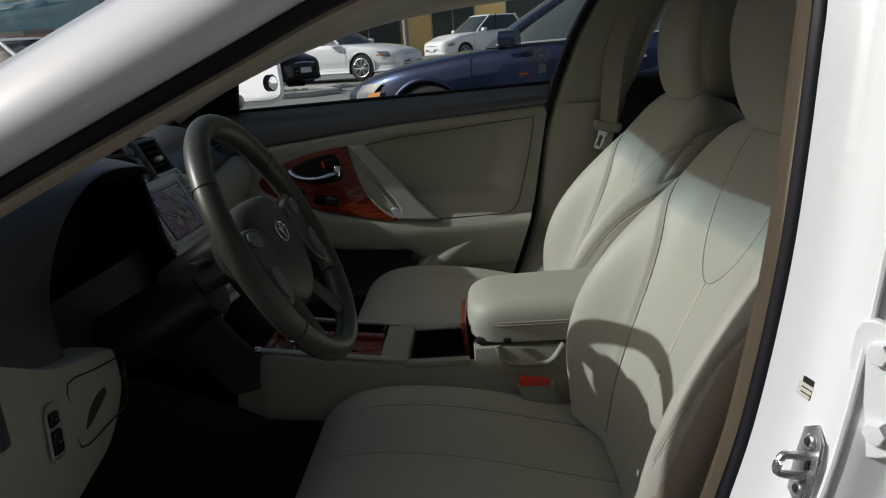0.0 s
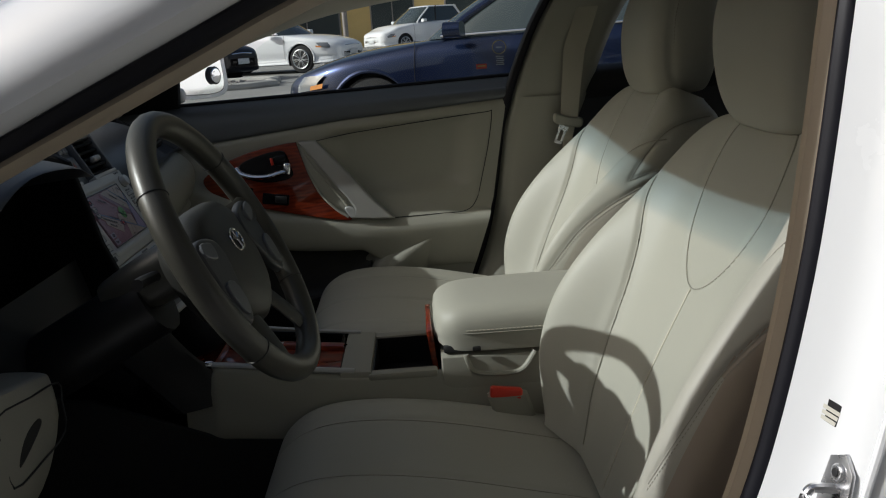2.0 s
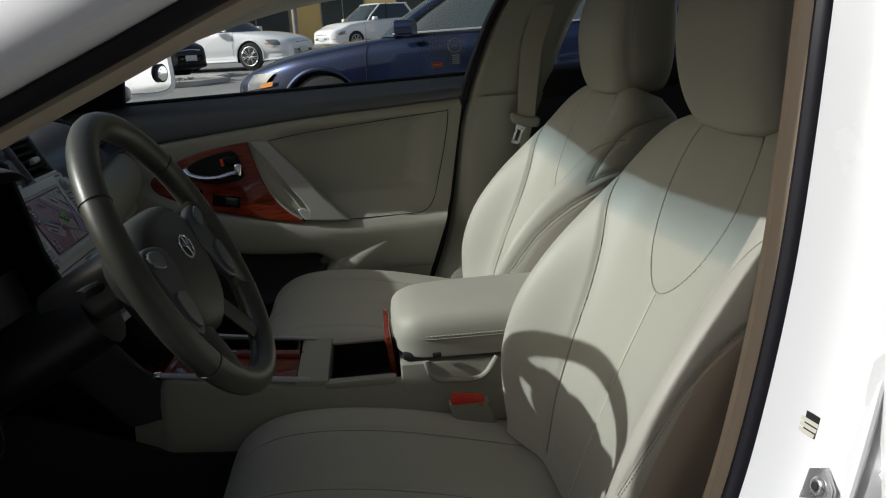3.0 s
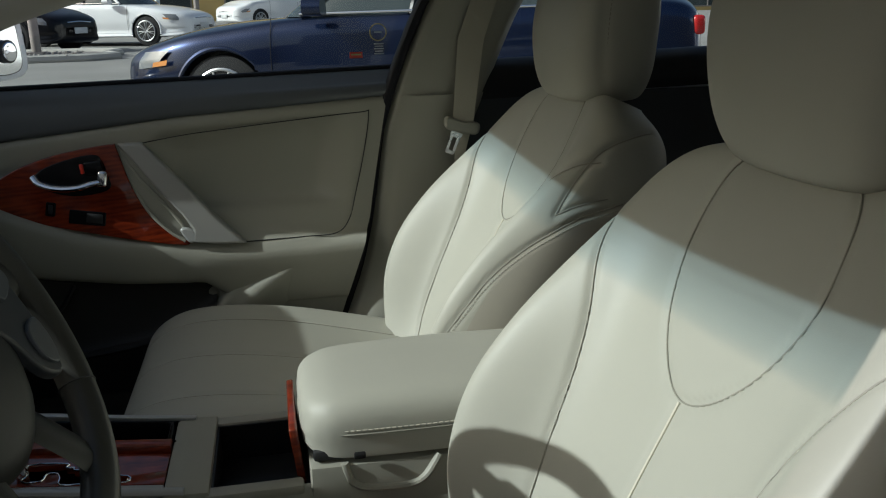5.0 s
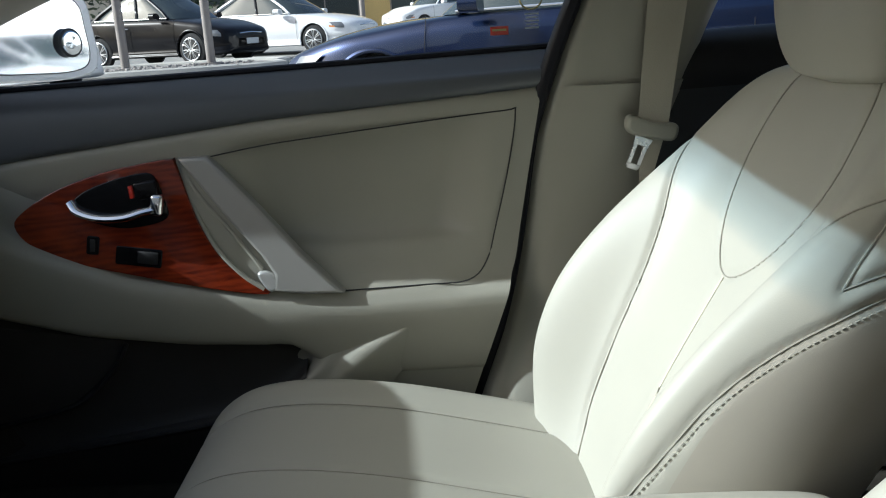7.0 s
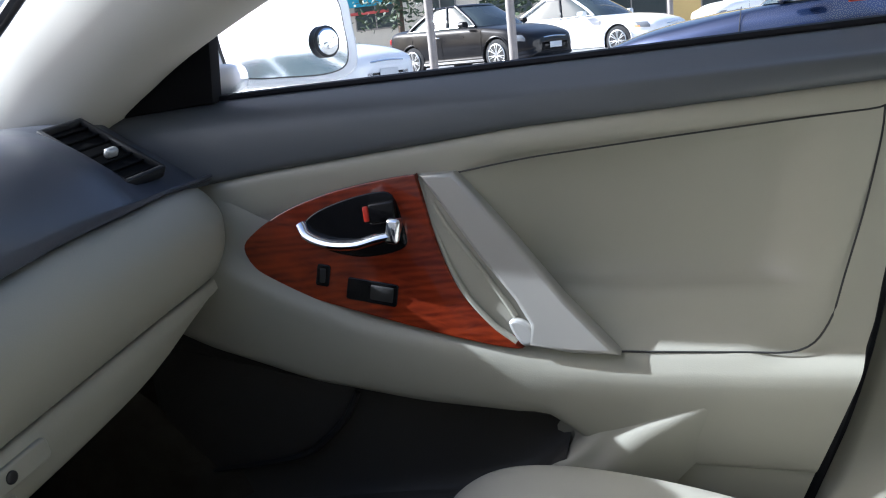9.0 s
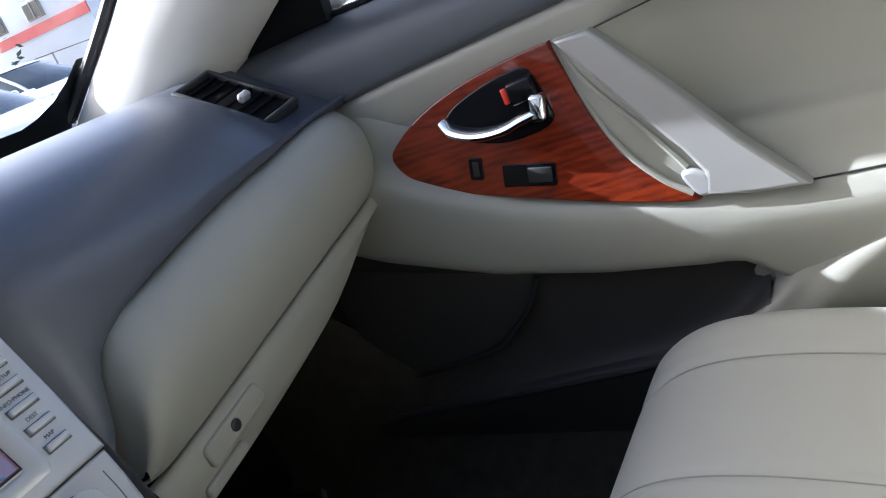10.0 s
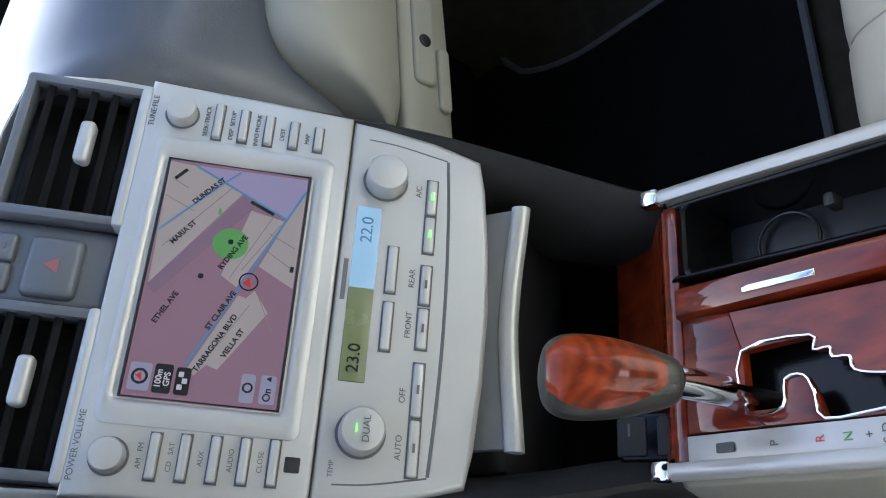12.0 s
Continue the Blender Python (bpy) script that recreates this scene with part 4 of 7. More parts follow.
rows = []
for y in (-0.70, -0.6, -0.45, -0.3, -0.2, -0.14, 0.0, 0.14, 0.18, 0.215, 0.24, 0.30, 0.42, 0.52, 0.60, 0.66, 0.70):
    t = top_z(y)
    if y > 0.54:
        zb, q = zb_(y), min(1.0, (y - 0.52) / 0.06)
        rows.append([(-1.41 + 0.16 * (y / 0.7) ** 2, y, t - 0.22), (-1.40 + 0.16 * (y / 0.7) ** 2, y, t - 0.03), (-1.10, y, t - 0.006), (-1.0, y, t - 0.004), (-0.95, y, t - 0.004 - 0.026 * q), (-0.90, y, t - 0.012 - 0.046 * q), (-0.86, y, t - 0.037 - 0.045 * q), (-0.836, y, t - 0.07 - 0.026 * q), (-0.828, y, zb + 0.005), (-0.830, y, zb - 0.002), (-0.86, y, zb - 0.004)])
    elif y > 0.16:
        zb = zb_(y)
        rows.append([(-1.41 + 0.16 * (y / 0.7) ** 2, y, t - 0.22), (-1.40 + 0.16 * (y / 0.7) ** 2, y, t - 0.03), (-1.10, y, t - 0.006), (-1.0, y, t - 0.001), (-0.92, y, t - 0.008), (-0.862, y, t - 0.035), (-0.832, y, t - 0.075), (-0.822, y, 0.5 * (zb + t - 0.075)), (-0.820, y, zb + 0.008), (-0.826, y, zb - 0.002), (-0.86, y, zb - 0.004)])
    else:
        rows.append([(-1.41 + 0.16 * (y / 0.7) ** 2, y, t - 0.22), (-1.40 + 0.16 * (y / 0.7) ** 2, y, t - 0.03), (-1.10, y, t - 0.006), (-1.0, y, t), (-0.92, y, t - 0.004), (-0.875, y, t - 0.014), (-0.852, y, t - 0.03), (-0.846, y, t - 0.06), (-0.845, y, t - 0.12), (-0.845, y, 0.78), (-0.86, y, 0.72)])
part("dash_top", loft(rows, 2, 3, False, False), DASH, dash, "dark grey grained dash top")
rows = []
for y in (0.195, 0.205, 0.22, 0.25, 0.32, 0.42, 0.52, 0.60, 0.645, 0.672, 0.684):
    zb, zg = zb_(y), zg_(y)
    e = 0.02 * max(0, (y - 0.62) / 0.06) ** 2 + (0.012 * max(0, (0.23 - y) / 0.03) ** 2)
    rows.append([(-0.85, y, zb - 0.003), (-0.823 - e, y, zb - 0.006), (-0.802 - e, y, zb - 0.022), (-0.788 - e, y, 0.6 * zb + 0.4 * zg), (-0.79 - e, y, 0.3 * zb + 0.7 * zg), (-0.803 - e, y, zg + 0.008), (-0.812 - e, y, zg + 0.001)])
part("knee_panel", loft(rows, 3, 4, False, False), TRIM, dash, "beige padded dash panel")
rows = []
for y in (0.195, 0.21, 0.25, 0.32, 0.42, 0.52, 0.60, 0.645, 0.672, 0.684):
    zg, zl = zg_(y), zl_(y)
    e = 0.02 * max(0, (y - 0.62) / 0.06) ** 2
    rows.append([(-0.82 - e, y, zg - 0.001), (-0.81 - e, y, zg - 0.003), (-0.806 - e, y, zg - 0.015), (-0.808 - e, y, 0.5 * (zg + zl)), (-0.818 - e, y, zl + 0.006), (-0.84 - e, y, zl - 0.004), (-0.90, y, zl - 0.01)])
glovebox = part("glovebox", loft(rows, 3, 4, False, False), TRIM, dash, "beige glovebox lid")
part("latch", plate(round_rect(0.092, 0.024, 0.007), 0.006, pose(-0.808, 0.298, 0.666) @ Matrix(((0, 0, 1, 0), (1, 0, 0, 0), (0, 1, 0, 0), (0, 0, 0, 1))) @ pose(0, 0, 0, 0, 0, 9), 0.003, 3), TRIM, glovebox)
part("latch_lock", knob(0.0065, 0.003, pose(-0.8035, 0.296, 0.666, 0, 90, 0)), BLACK, glovebox)
part("latch_grip", plate(round_rect(0.065, 0.014, 0.005), 0.007, pose(-0.813, 0.27, 0.636) @ Matrix(((0, 0, 1, 0), (1, 0, 0, 0), (0, 1, 0, 0), (0, 0, 0, 1))) @ pose(0, 0, 0, 0, 0, 9), 0.003, 3), TRIM, glovebox)


SLAT_BLACK = principled("matt_black_slat", (0.004, 0.004, 0.0045), 0.6, vary=0.1, spec=0.12)


def vent(parent, m, w, h, n, frame=TRIM_DARK, lab=""):
    v = part("air_vent", merge(*[box(w + 0.012 if k < 2 else 0.007, 0.007 if k < 2 else h + 0.012, 0.016, m @ Matrix.Translation(((0 if k < 2 else (w / 2 + 0.003) * (1 if k == 2 else -1)), ((h / 2 + 0.003) * (1 if k == 0 else -1) if k < 2 else 0), 0)), 0.0025) for k in range(4)]), frame, parent, lab)
    part("vent_box", box(w, h, 0.02, m @ Matrix.Translation((0, 0, -0.032))), BLACK, v)
    for k in range(n):
        part("slat", box(w, 0.0048 if w > 0.08 else 0.0026, 0.02, m @ Matrix.Translation((0, (k + 0.5) / n * h - h / 2, -0.005)) @ pose(0, 0, 0, 18, 0, 0), 0.0008), SLAT_BLACK, v)
    k_ = part("vent_knob", box(0.030 if w > 0.08 else 0.018, 0.010, 0.012, m @ Matrix.Translation((0.004, -h * 0.08, 0.006)), 0.0035, 3), SILVER, v, "small silver vent tab")
    return v


def facing(p, normal, upish=(0, 0, 1)):
    """A pose at p whose z looks along normal and whose y is near upish."""
    z = Vector(normal).normalized()
    x = Vector(upish).cross(z).normalized()
    y = z.cross(x)
    m = Matrix((x, y, z)).transposed().to_4x4()
    return Matrix.Translation(p) @ m


SIDE_VENT = facing((-0.920, 0.617, 0.9135), (0.50, -0.12, 0.86), (-0.86, 0, 0.5))
side_vent = vent(dash, SIDE_VENT, 0.060, 0.122, 7, frame=CHARCOAL, lab="side air vent with black slats")
part("vent_floor", box(0.062, 0.124, 0.006, SIDE_VENT @ Matrix.Translation((0, 0, -0.003)), 0.001), SLAT_BLACK, side_vent)

# driver side: hood over the dark gauges, beige knee panel
hood = []
for (y, z), (yo, zo, xo) in (((-0.175, 0.925), (-0.165, 0.960, -0.85)), ((-0.236, 0.945), (-0.236, 0.968, -0.84)), ((-0.367, 0.952), (-0.367, 0.973, -0.83)), ((-0.47, 0.925), (-0.52, 0.972, -0.82)), ((-0.534, 0.879), (-0.66, 0.955, -0.80)), ((-0.561, 0.824), (-0.72, 0.90, -0.755)), ((-0.556, 0.78), (-0.735, 0.84, -0.735)), ((-0.543, 0.735), (-0.745, 0.78, -0.725)), ((-0.535, 0.70), (-0.745, 0.72, -0.722))):
    inner = lambda k: (-0.37 + (y + 0.37) * k, 0.82 + (z - 0.82) * k)
    hood.append([(-0.87, *inner(0.88)), (-0.80, *inner(0.94)), (-0.738, *inner(0.985)), (-0.722, y, z), (0.6 * -0.712 + 0.4 * xo, 0.62 * y + 0.38 * yo, 0.62 * z + 0.38 * zo + 0.004), (0.25 * -0.712 + 0.75 * xo, 0.3 * y + 0.7 * yo, 0.3 * z + 0.7 * zo + 0.004), (xo, yo, zo), (-1.0, yo, zo - 0.012)])
part("gauge_hood", loft(hood, 4, 4, False, False), TRIM_DARK, dash, "dark arched hood over the gauges", angle=60)
part("gauge_face", box(0.03, 0.42, 0.20, pose(-0.852, -0.38, 0.842), 0.008), SLAT_BLACK, dash)
side_o = [(-0.92, 0.70), (-0.76, 0.70), (-0.692, 0.728), (-0.71, 0.775), (-0.727, 0.821), (-0.737, 0.866), (-0.747, 0.91), (-0.756, 0.945), (-0.775, 0.957), (-0.92, 0.958)]
part("gauge_side", plate(side_o, 0.012, pose(0, -0.156, 0) @ UP, 0.004, 3), SLAT_BLACK, dash, "dark inner side of the gauge hood")
knee = []
for y, zt, zlo, x in ((-0.745, 0.815, 0.56, -0.735), (-0.70, 0.800, 0.56, -0.712), (-0.62, 0.766, 0.57, -0.70), (-0.55, 0.752, 0.585, -0.698), (-0.48, 0.738, 0.60, -0.70), (-0.447, 0.728, 0.63, -0.708), (-0.436, 0.715, 0.645, -0.73)):
    knee.append([(x - 0.06, y, zt + 0.004), (x - 0.01, y, zt), (x, y, zt - 0.012), (x + 0.002, y, 0.5 * (zt + zlo)), (x - 0.012, y, zlo + 0.02), (x - 0.03, y, zlo), (x - 0.08, y, zlo - 0.01)])
kp = part("knee_panel", loft(knee, 3, 3, False, False), TRIM, dash, "beige lower dash panel with buttons")
for z, h in ((0.713, 0.016), (0.686, 0.028)):
    bt = part("button", box(0.008, 0.019, h, pose(-0.699, -0.640, z), 0.003, 3), GLOSS_BLACK, kp, "black button")
    part("button_mark", box(0.001, 0.006, 0.0015, pose(-0.6945, -0.640, z)), INK, bt)
part("button_bezel", tube([(-0.6985, -0.640 + a, 0.698 + b) for a, b in round_rect(0.030, 0.066, 0.010, 3)], 0.0022, 6, True, 1), TRIM, kp)
slot = part("coin_slot", plate([tuple(p) for p in loop_spline([(-0.030, -0.014), (0.030, 0.006), (0.026, 0.018), (-0.012, 0.012)], 4)], 0.006, pose(-0.701, -0.545, 0.683) @ Matrix(((0, 0, 1, 0), (1, 0, 0, 0), (0, 1, 0, 0), (0, 0, 0, 1))), 0.002), CHARCOAL, kp, "dark finger slot of the coin box")
part("coin_box_joint", tube([(-0.6975, a, b) for a, b in ((-0.598, 0.738), (-0.522, 0.728), (-0.452, 0.716), (-0.450, 0.690), (-0.456, 0.655), (-0.525, 0.650), (-0.592, 0.655), (-0.597, 0.70))], 0.0012, 6, True, 3), CHARCOAL, kp)
part("lower_cover", loft([[(-0.77, y, 0.80), (-0.755, y, 0.74), (-0.75, y, 0.68), (-0.78, y, 0.62), (-0.86, y, 0.58)] for y in (-0.49, -0.40, -0.30, -0.20, -0.14)], 2, 3, False, False), CHARCOAL, dash)

# ---- centre stack ----
stack = thing("center_stack", "silver radio and climate panel with a lit map screen", "car stereo")
SV = Vector((0.47, 0, -0.8827))
SN = Vector((0.8827, 0, 0.47))
S0 = Vector((-0.787, 0, 0.871))
SM = Matrix((Vector((0, 1, 0)), -SV, SN)).transposed().to_4x4()


def on(y, s, h=0.0):
    """A pose on the stack's face: y across, s down the slope, h proud of it; local x runs to the passenger, y up."""
    return Matrix.Translation(S0 + SV * s + SN * h + Vector((0, y, 0))) @ SM


def outline(ys):
    return [(-y if k else y, -s) for k in (0, 1) for y, s in (ys if not k else ys[::-1])]


head = part("head_unit", plate(outline([(0.137, -0.021), (0.136, 0.0), (0.134, 0.06), (0.131, 0.1158)]), 0.02, on(0, 0, -0.014), 0.003, 3), SILVER, stack, "satin silver radio face")
part("climate_unit", plate(outline([(0.1305, 0.1165), (0.1285, 0.14), (0.123, 0.175), (0.113, 0.208), (0.09, 0.2125), (0.045, 0.2165), (0.0, 0.218)])[:-7] + [(-0.045, -0.2165), (-0.09, -0.2125), (-0.113, -0.208), (-0.123, -0.175), (-0.1285, -0.14), (-0.1305, -0.1165)], 0.02, on(0, 0, -0.016), 0.004, 3), SILVER, stack, "satin silver climate control face")


def bezel_loop(w, h, r, s_mid, up):
    m = on(0, s_mid, up)
    return [tuple(m @ Vector((x, y, 0))) for x, y in round_rect(w, h, r, 6)]


part("bezel", loft([bezel_loop(0.190, 0.117, 0.006, 0.0475, 0.0045), bezel_loop(0.189, 0.116, 0.006, 0.0475, 0.0068), bezel_loop(0.184, 0.111, 0.006, 0.0475, 0.008), bezel_loop(0.168, 0.103, 0.005, 0.0462, 0.008), bezel_loop(0.162, 0.098, 0.004, 0.0455, 0.0066), bezel_loop(0.157, 0.094, 0.003, 0.0455, 0.005)], 1, 1, True, False), SILVER, head, "rounded silver screen bezel", angle=50)
MAP_PINK = glow("screen_map_pink", (0.32, 0.185, 0.23), 0.07)
MAP_MAUVE = glow("screen_map_mauve", (0.26, 0.165, 0.22), 0.07)
MAP_LINE = glow("screen_map_line", (0.33, 0.27, 0.25), 0.06)
MAP_BUTTON = glow("screen_button_grey", (0.36, 0.34, 0.42), 0.07)
MAP_RED = glow("screen_red", (0.70, 0.06, 0.05), 0.06)
MAP_PALE = glow("screen_map_pale", (0.50, 0.43, 0.39), 0.06)
MAP_BLUE = glow("screen_map_blue", (0.13, 0.30, 0.50), 0.06)
MAP_GREEN = glow("screen_map_green", (0.16, 0.42, 0.12), 0.06)
MAP_SKY = glow("screen_map_lilac", (0.42, 0.36, 0.52), 0.06)
MAP_DARK = glow("screen_map_dark", (0.03, 0.03, 0.035), 0.05)
MAP_WHITE = glow("screen_map_white", (0.7, 0.65, 0.65), 0.06)
LCD = glow("lcd_blue", (0.36, 0.55, 0.68), 0.10)
LCD_OLIVE = principled("lcd_olive", (0.16, 0.18, 0.08), 0.25)
LED = glow("green_led", (0.25, 0.9, 0.15), 0.25)

screen = part("screen", box(0.158, 0.092, 0.004, on(0, 0.046, 0.0055)), MAP_PINK, head, "lit navigation screen with a pink street map")

edge_m = on(0, 0.046, 0.0078)
part("screen_edge", tube([tuple(edge_m @ Vector(p)) for p in ((-0.0785, -0.0455, 0), (0.0785, -0.0455, 0), (0.0785, 0.0455, 0), (-0.0785, 0.0455, 0))], 0.0011, 6, True, 1), BLACK, head, "dark edge of the screen")


def sxy(px, py):
    """Screen coordinates: u across from the driver's edge, v down, both 0 to 1."""
    return (px - 0.5) * 0.154, 0.001 + py * 0.09


def patch(pts, material, h, name="map_area"):
    o = [((u - 0.5) * 0.154, -(0.001 + v * 0.09)) for u, v in pts]
    return part(name, plate(o, 0.0004, on(0, 0, h + 0.0045)), material, screen, smooth=False)


def street(u0, v0, u1, v1, w, material, h, name="map_street"):
    a, b = Vector(sxy(u0, v0)), Vector(sxy(u1, v1))
    d = (b - a).normalized() * 1.0
    n = Vector((-d.y, d.x)) * w / 2
    o = [(p.x, -p.y) for p in (a + n, b + n, b - n, a - n)]
    if (o[1][0] - o[0][0]) * (o[2][1] - o[1][1]) - (o[1][1] - o[0][1]) * (o[2][0] - o[1][0]) < 0:
        o.reverse()
    return part(name, plate(o, 0.0004, on(0, 0, h + 0.0045)), material, screen, smooth=False)


def text(body_, m, size, material, parent, name="lettering", align="CENTER", bold=0.0):
    c = bpy.data.curves.new(name, "FONT")
    c.body, c.size, c.align_x, c.align_y, c.extrude = body_, size, align, "CENTER", 0.00015
    c.offset = bold
    tmp = bpy.data.objects.new("tmp", c)
    scene.collection.objects.link(tmp)
    bpy.context.view_layer.update()
    me = bpy.data.meshes.new_from_object(tmp)
    bpy.data.objects.remove(tmp)
    me.name = name
    me.materials.clear()
    me.materials.append(material)
    me.transform(m)
    ob = new(name, me)
    ob.parent = parent
    return ob


# street map: pale blocks on pink, blue main roads, a green park
patch([(0.995, 0.004), (0.988, 0.19), (0.927, 0.406), (0.889, 0.545), (0.447, 0.028)], MAP_PALE, 0.0034)
patch([(0.99, 0.20), (0.995, 0.99), (0.94, 0.99), (0.80, 0.875), (0.927, 0.406)], MAP_SKY, 0.0036)
patch([(0.816, 0.623), (0.786, 0.868), (0.47, 0.608), (0.513, 0.493)], MAP_PALE, 0.0036)
patch([(0.929, 0.99), (0.797, 0.886), (0.571, 0.737), (0.492, 0.99)], MAP_PALE, 0.0034)
patch([(0.437, 0.63), (0.428, 0.685), (0.465, 0.735), (0.376, 0.847), (0.125, 0.576), (0.139, 0.502), (0.092, 0.432), (0.12, 0.385)], MAP_PALE, 0.0036)
patch([(0.489, 0.086), (0.876, 0.558), (0.834, 0.638), (0.775, 0.565), (0.405, 0.079), (0.437, 0.023)], MAP_MAUVE, 0.0037)
patch([(0.654 + 0.068 * math.cos(radians(a)), 0.52 + 0.125 * math.sin(radians(a))) for a in range(0, 360, 20)], MAP_GREEN, 0.0039)
patch([(0.81, 0.40), (0.80, 0.42), (0.772, 0.425), (0.782, 0.40)], MAP_GREEN, 0.0039)
for s in ((0.672, 0.014, 0.927, 0.406, 0.0012), (0.988, 0.19, 0.796, 0.876, 0.0013), (0.936, 0.99, 0.127, 0.368, 0.0014), (0.927, 0.406, 0.985, 0.509, 0.001)):
    street(*s, MAP_BLUE, 0.0042)
for s in ((0.606, 0.065, 0.911, 0.469), (0.836, 0.016, 0.779, 0.235), (0.913, 0.048, 0.881, 0.164), (0.644, 0.774, 0.567, 0.986), (0.722, 0.774, 0.669, 0.964), (0.504, 0.552, 0.811, 0.793), (0.546, 0.626, 0.767, 0.843), (0.442, 0.765, 0.293, 0.895), (0.137, 0.467, 0.403, 0.719)):
    street(*s, 0.0004, MAP_LINE, 0.0040)
rot = {"MARIA ST": (0.677, 0.19, 36), "ETHEL AVE": (0.351, 0.172, 26), "ST CLAIR AVE": (0.364, 0.535, 26), "TARRAGONA BLVD": (0.23, 0.537, 26), "VIELLA ST": (0.235, 0.649, 26), "RYDING AVE": (0.617, 0.549, 28), "DUNDAS ST": (0.878, 0.311, 40)}
for word, (u, v, a) in rot.items():
    text(word, on(*sxy(u, v), 0.0094) @ pose(0, 0, 0, 0, 0, -a), 0.0047, MAP_DARK, screen, bold=0.00012)
for u, v, a, w in ((0.831, 0.699, -66, 0.017), (0.573, 0.965, 5, 0.004), (0.938, 0.098, 40, 0.010)):
    part("text_bar", box(w, 0.0022, 0.0002, on(*sxy(u, v), 0.0094) @ pose(0, 0, 0, 0, 0, -a)), MAP_DARK, screen)
part("map_marker", tube(ring(0.0056, on(*sxy(0.497, 0.686), 0.0095)), 0.0005, 6, True, 1), MAP_DARK, screen)
part("marker_arrow", plate([(-0.0040, -0.0018), (0.0030, 0.0004), (-0.0012, 0.0040)], 0.0003, on(*sxy(0.497, 0.69), 0.0094)), MAP_RED, screen)
for u, v in ((0.497, 0.362), (0.66, 0.52)):
    part("map_symbol", plate(round_rect(0.0032, 0.0032, 0.0012), 0.0003, on(*sxy(u, v), 0.0094)), MAP_DARK, screen)
for u, v, w, hgt, mat in ((0.068, 0.102, 0.0165, 0.0125, MAP_BUTTON), (0.068, 0.247, 0.0175, 0.0105, MAP_DARK), (0.065, 0.373, 0.0165, 0.0085, MAP_DARK), (0.064, 0.79, 0.0175, 0.0085, MAP_BUTTON), (0.066, 0.922, 0.0175, 0.0095, MAP_BUTTON)):
    part("screen_icon", plate(round_rect(w, hgt, 0.0016), 0.0006, on(*sxy(u, v), 0.0088), 0.0002), mat, screen)
part("icon_ring", tube(ring(0.0040, on(*sxy(0.068, 0.102), 0.0098)), 0.0008, 6, True, 1), MAP_DARK, screen)
part("icon_needle", plate([(-0.0030, -0.0016), (0.0026, -0.0006), (0.0002, 0.0026)], 0.0003, on(*sxy(0.068, 0.102), 0.0097)), MAP_RED, screen)
text("100m", on(*sxy(0.066, 0.222), 0.0097), 0.0050, MAP_WHITE, screen, bold=0.0001)
text("GPS", on(*sxy(0.066, 0.275), 0.0097), 0.0050, MAP_WHITE, screen, bold=0.0001)
for dx, dy in ((-0.0038, 0.0012), (0.0, -0.0012), (0.0038, 0.0012)):
    part("icon_block", plate(round_rect(0.0032, 0.0030, 0.0005), 0.0003, on(*sxy(0.065, 0.373), 0.0097) @ Matrix.Translation((dx, dy, 0))), MAP_WHITE, screen)
part("icon_ring", tube(ring(0.0026, on(*sxy(0.066, 0.79), 0.0097)), 0.0006, 6, True, 1), MAP_DARK, screen)
text("On", on(*sxy(0.045, 0.922), 0.0097), 0.0062, MAP_DARK, screen, bold=0.0001)
part("icon_arrow", plate([(-0.0016, -0.0014), (0.0016, -0.0014), (0.0, 0.0016)], 0.0003, on(*sxy(0.108, 0.922), 0.0097)), MAP_DARK, screen)

# knobs and keys of the radio
for y, s, r, nm in ((0.113, 0.002, 0.0098, "tune_knob"), (-0.113, 0.002, 0.0098, "volume_knob")):
    part(nm, knob(r, 0.012, on(y, s, 0.005), 0.95), SILVER, head, "round silver knob")
    part("knob_collar", knob(r * 1.12, 0.0018, on(y, s, 0.005), 0.98), INK, head)
text("TUNE·FILE", on(0.113, -0.0165, 0.0063), 0.0052, INK, head)
text("POWER·VOLUME", on(-0.108, -0.0165, 0.0063), 0.0052, INK, head)
for side, words in ((1, ("SEEK·TRACK", "DISP  SETUP", "INFO·PHONE", "DEST", "MAP")), (-1, ("AM   FM", "CD   SAT", "AUX", "AUDIO", "CLOSE"))):
    for k, wd in enumerate(words):
        s = 0.026 + 0.0168 * k
        y = side * (0.111 - 0.0006 * k)
        k_ = part("key", box(0.026 - 0.002 * k * (side > 0), 0.0052, 0.006, on(y, s, 0.0075), 0.0014, 3), SILVER, head, "slim silver key")
        part("key_gap", box(0.028 - 0.002 * k * (side > 0), 0.0072, 0.0008, on(y, s, 0.0061)), INK, k_)
        text(wd, on(y, s - 0.0075, 0.0063), 0.0042, INK, head)
part("logo_plate", plate(round_rect(0.009, 0.009, 0.001), 0.0008, on(-0.1085, 0.104, 0.0058)), BLACK, head)

# climate panel
clim = [o for o in stack.children if o.name.startswith("climate_unit")][0]
for y, words in ((0.086, ""), (-0.086, "DUAL")):
    k_ = part("temperature_knob", knob(0.0138, 0.017, on(y, 0.142, 0.003), 0.95), SILVER, clim, "round silver temperature knob")
    part("knob_collar", knob(0.0152, 0.0022, on(y, 0.142, 0.003), 0.98), INK, k_)
    if words:
        text(words, on(y, 0.144, 0.0216), 0.0062, INK, k_)
        part("indicator", box(0.005, 0.0012, 0.0008, on(y, 0.138, 0.0217)), LED, k_)
lcd_l = part("lcd", box(0.062, 0.0165, 0.003, on(-0.024, 0.133, 0.0035), 0.0008), LCD_OLIVE, clim, "olive clock display")
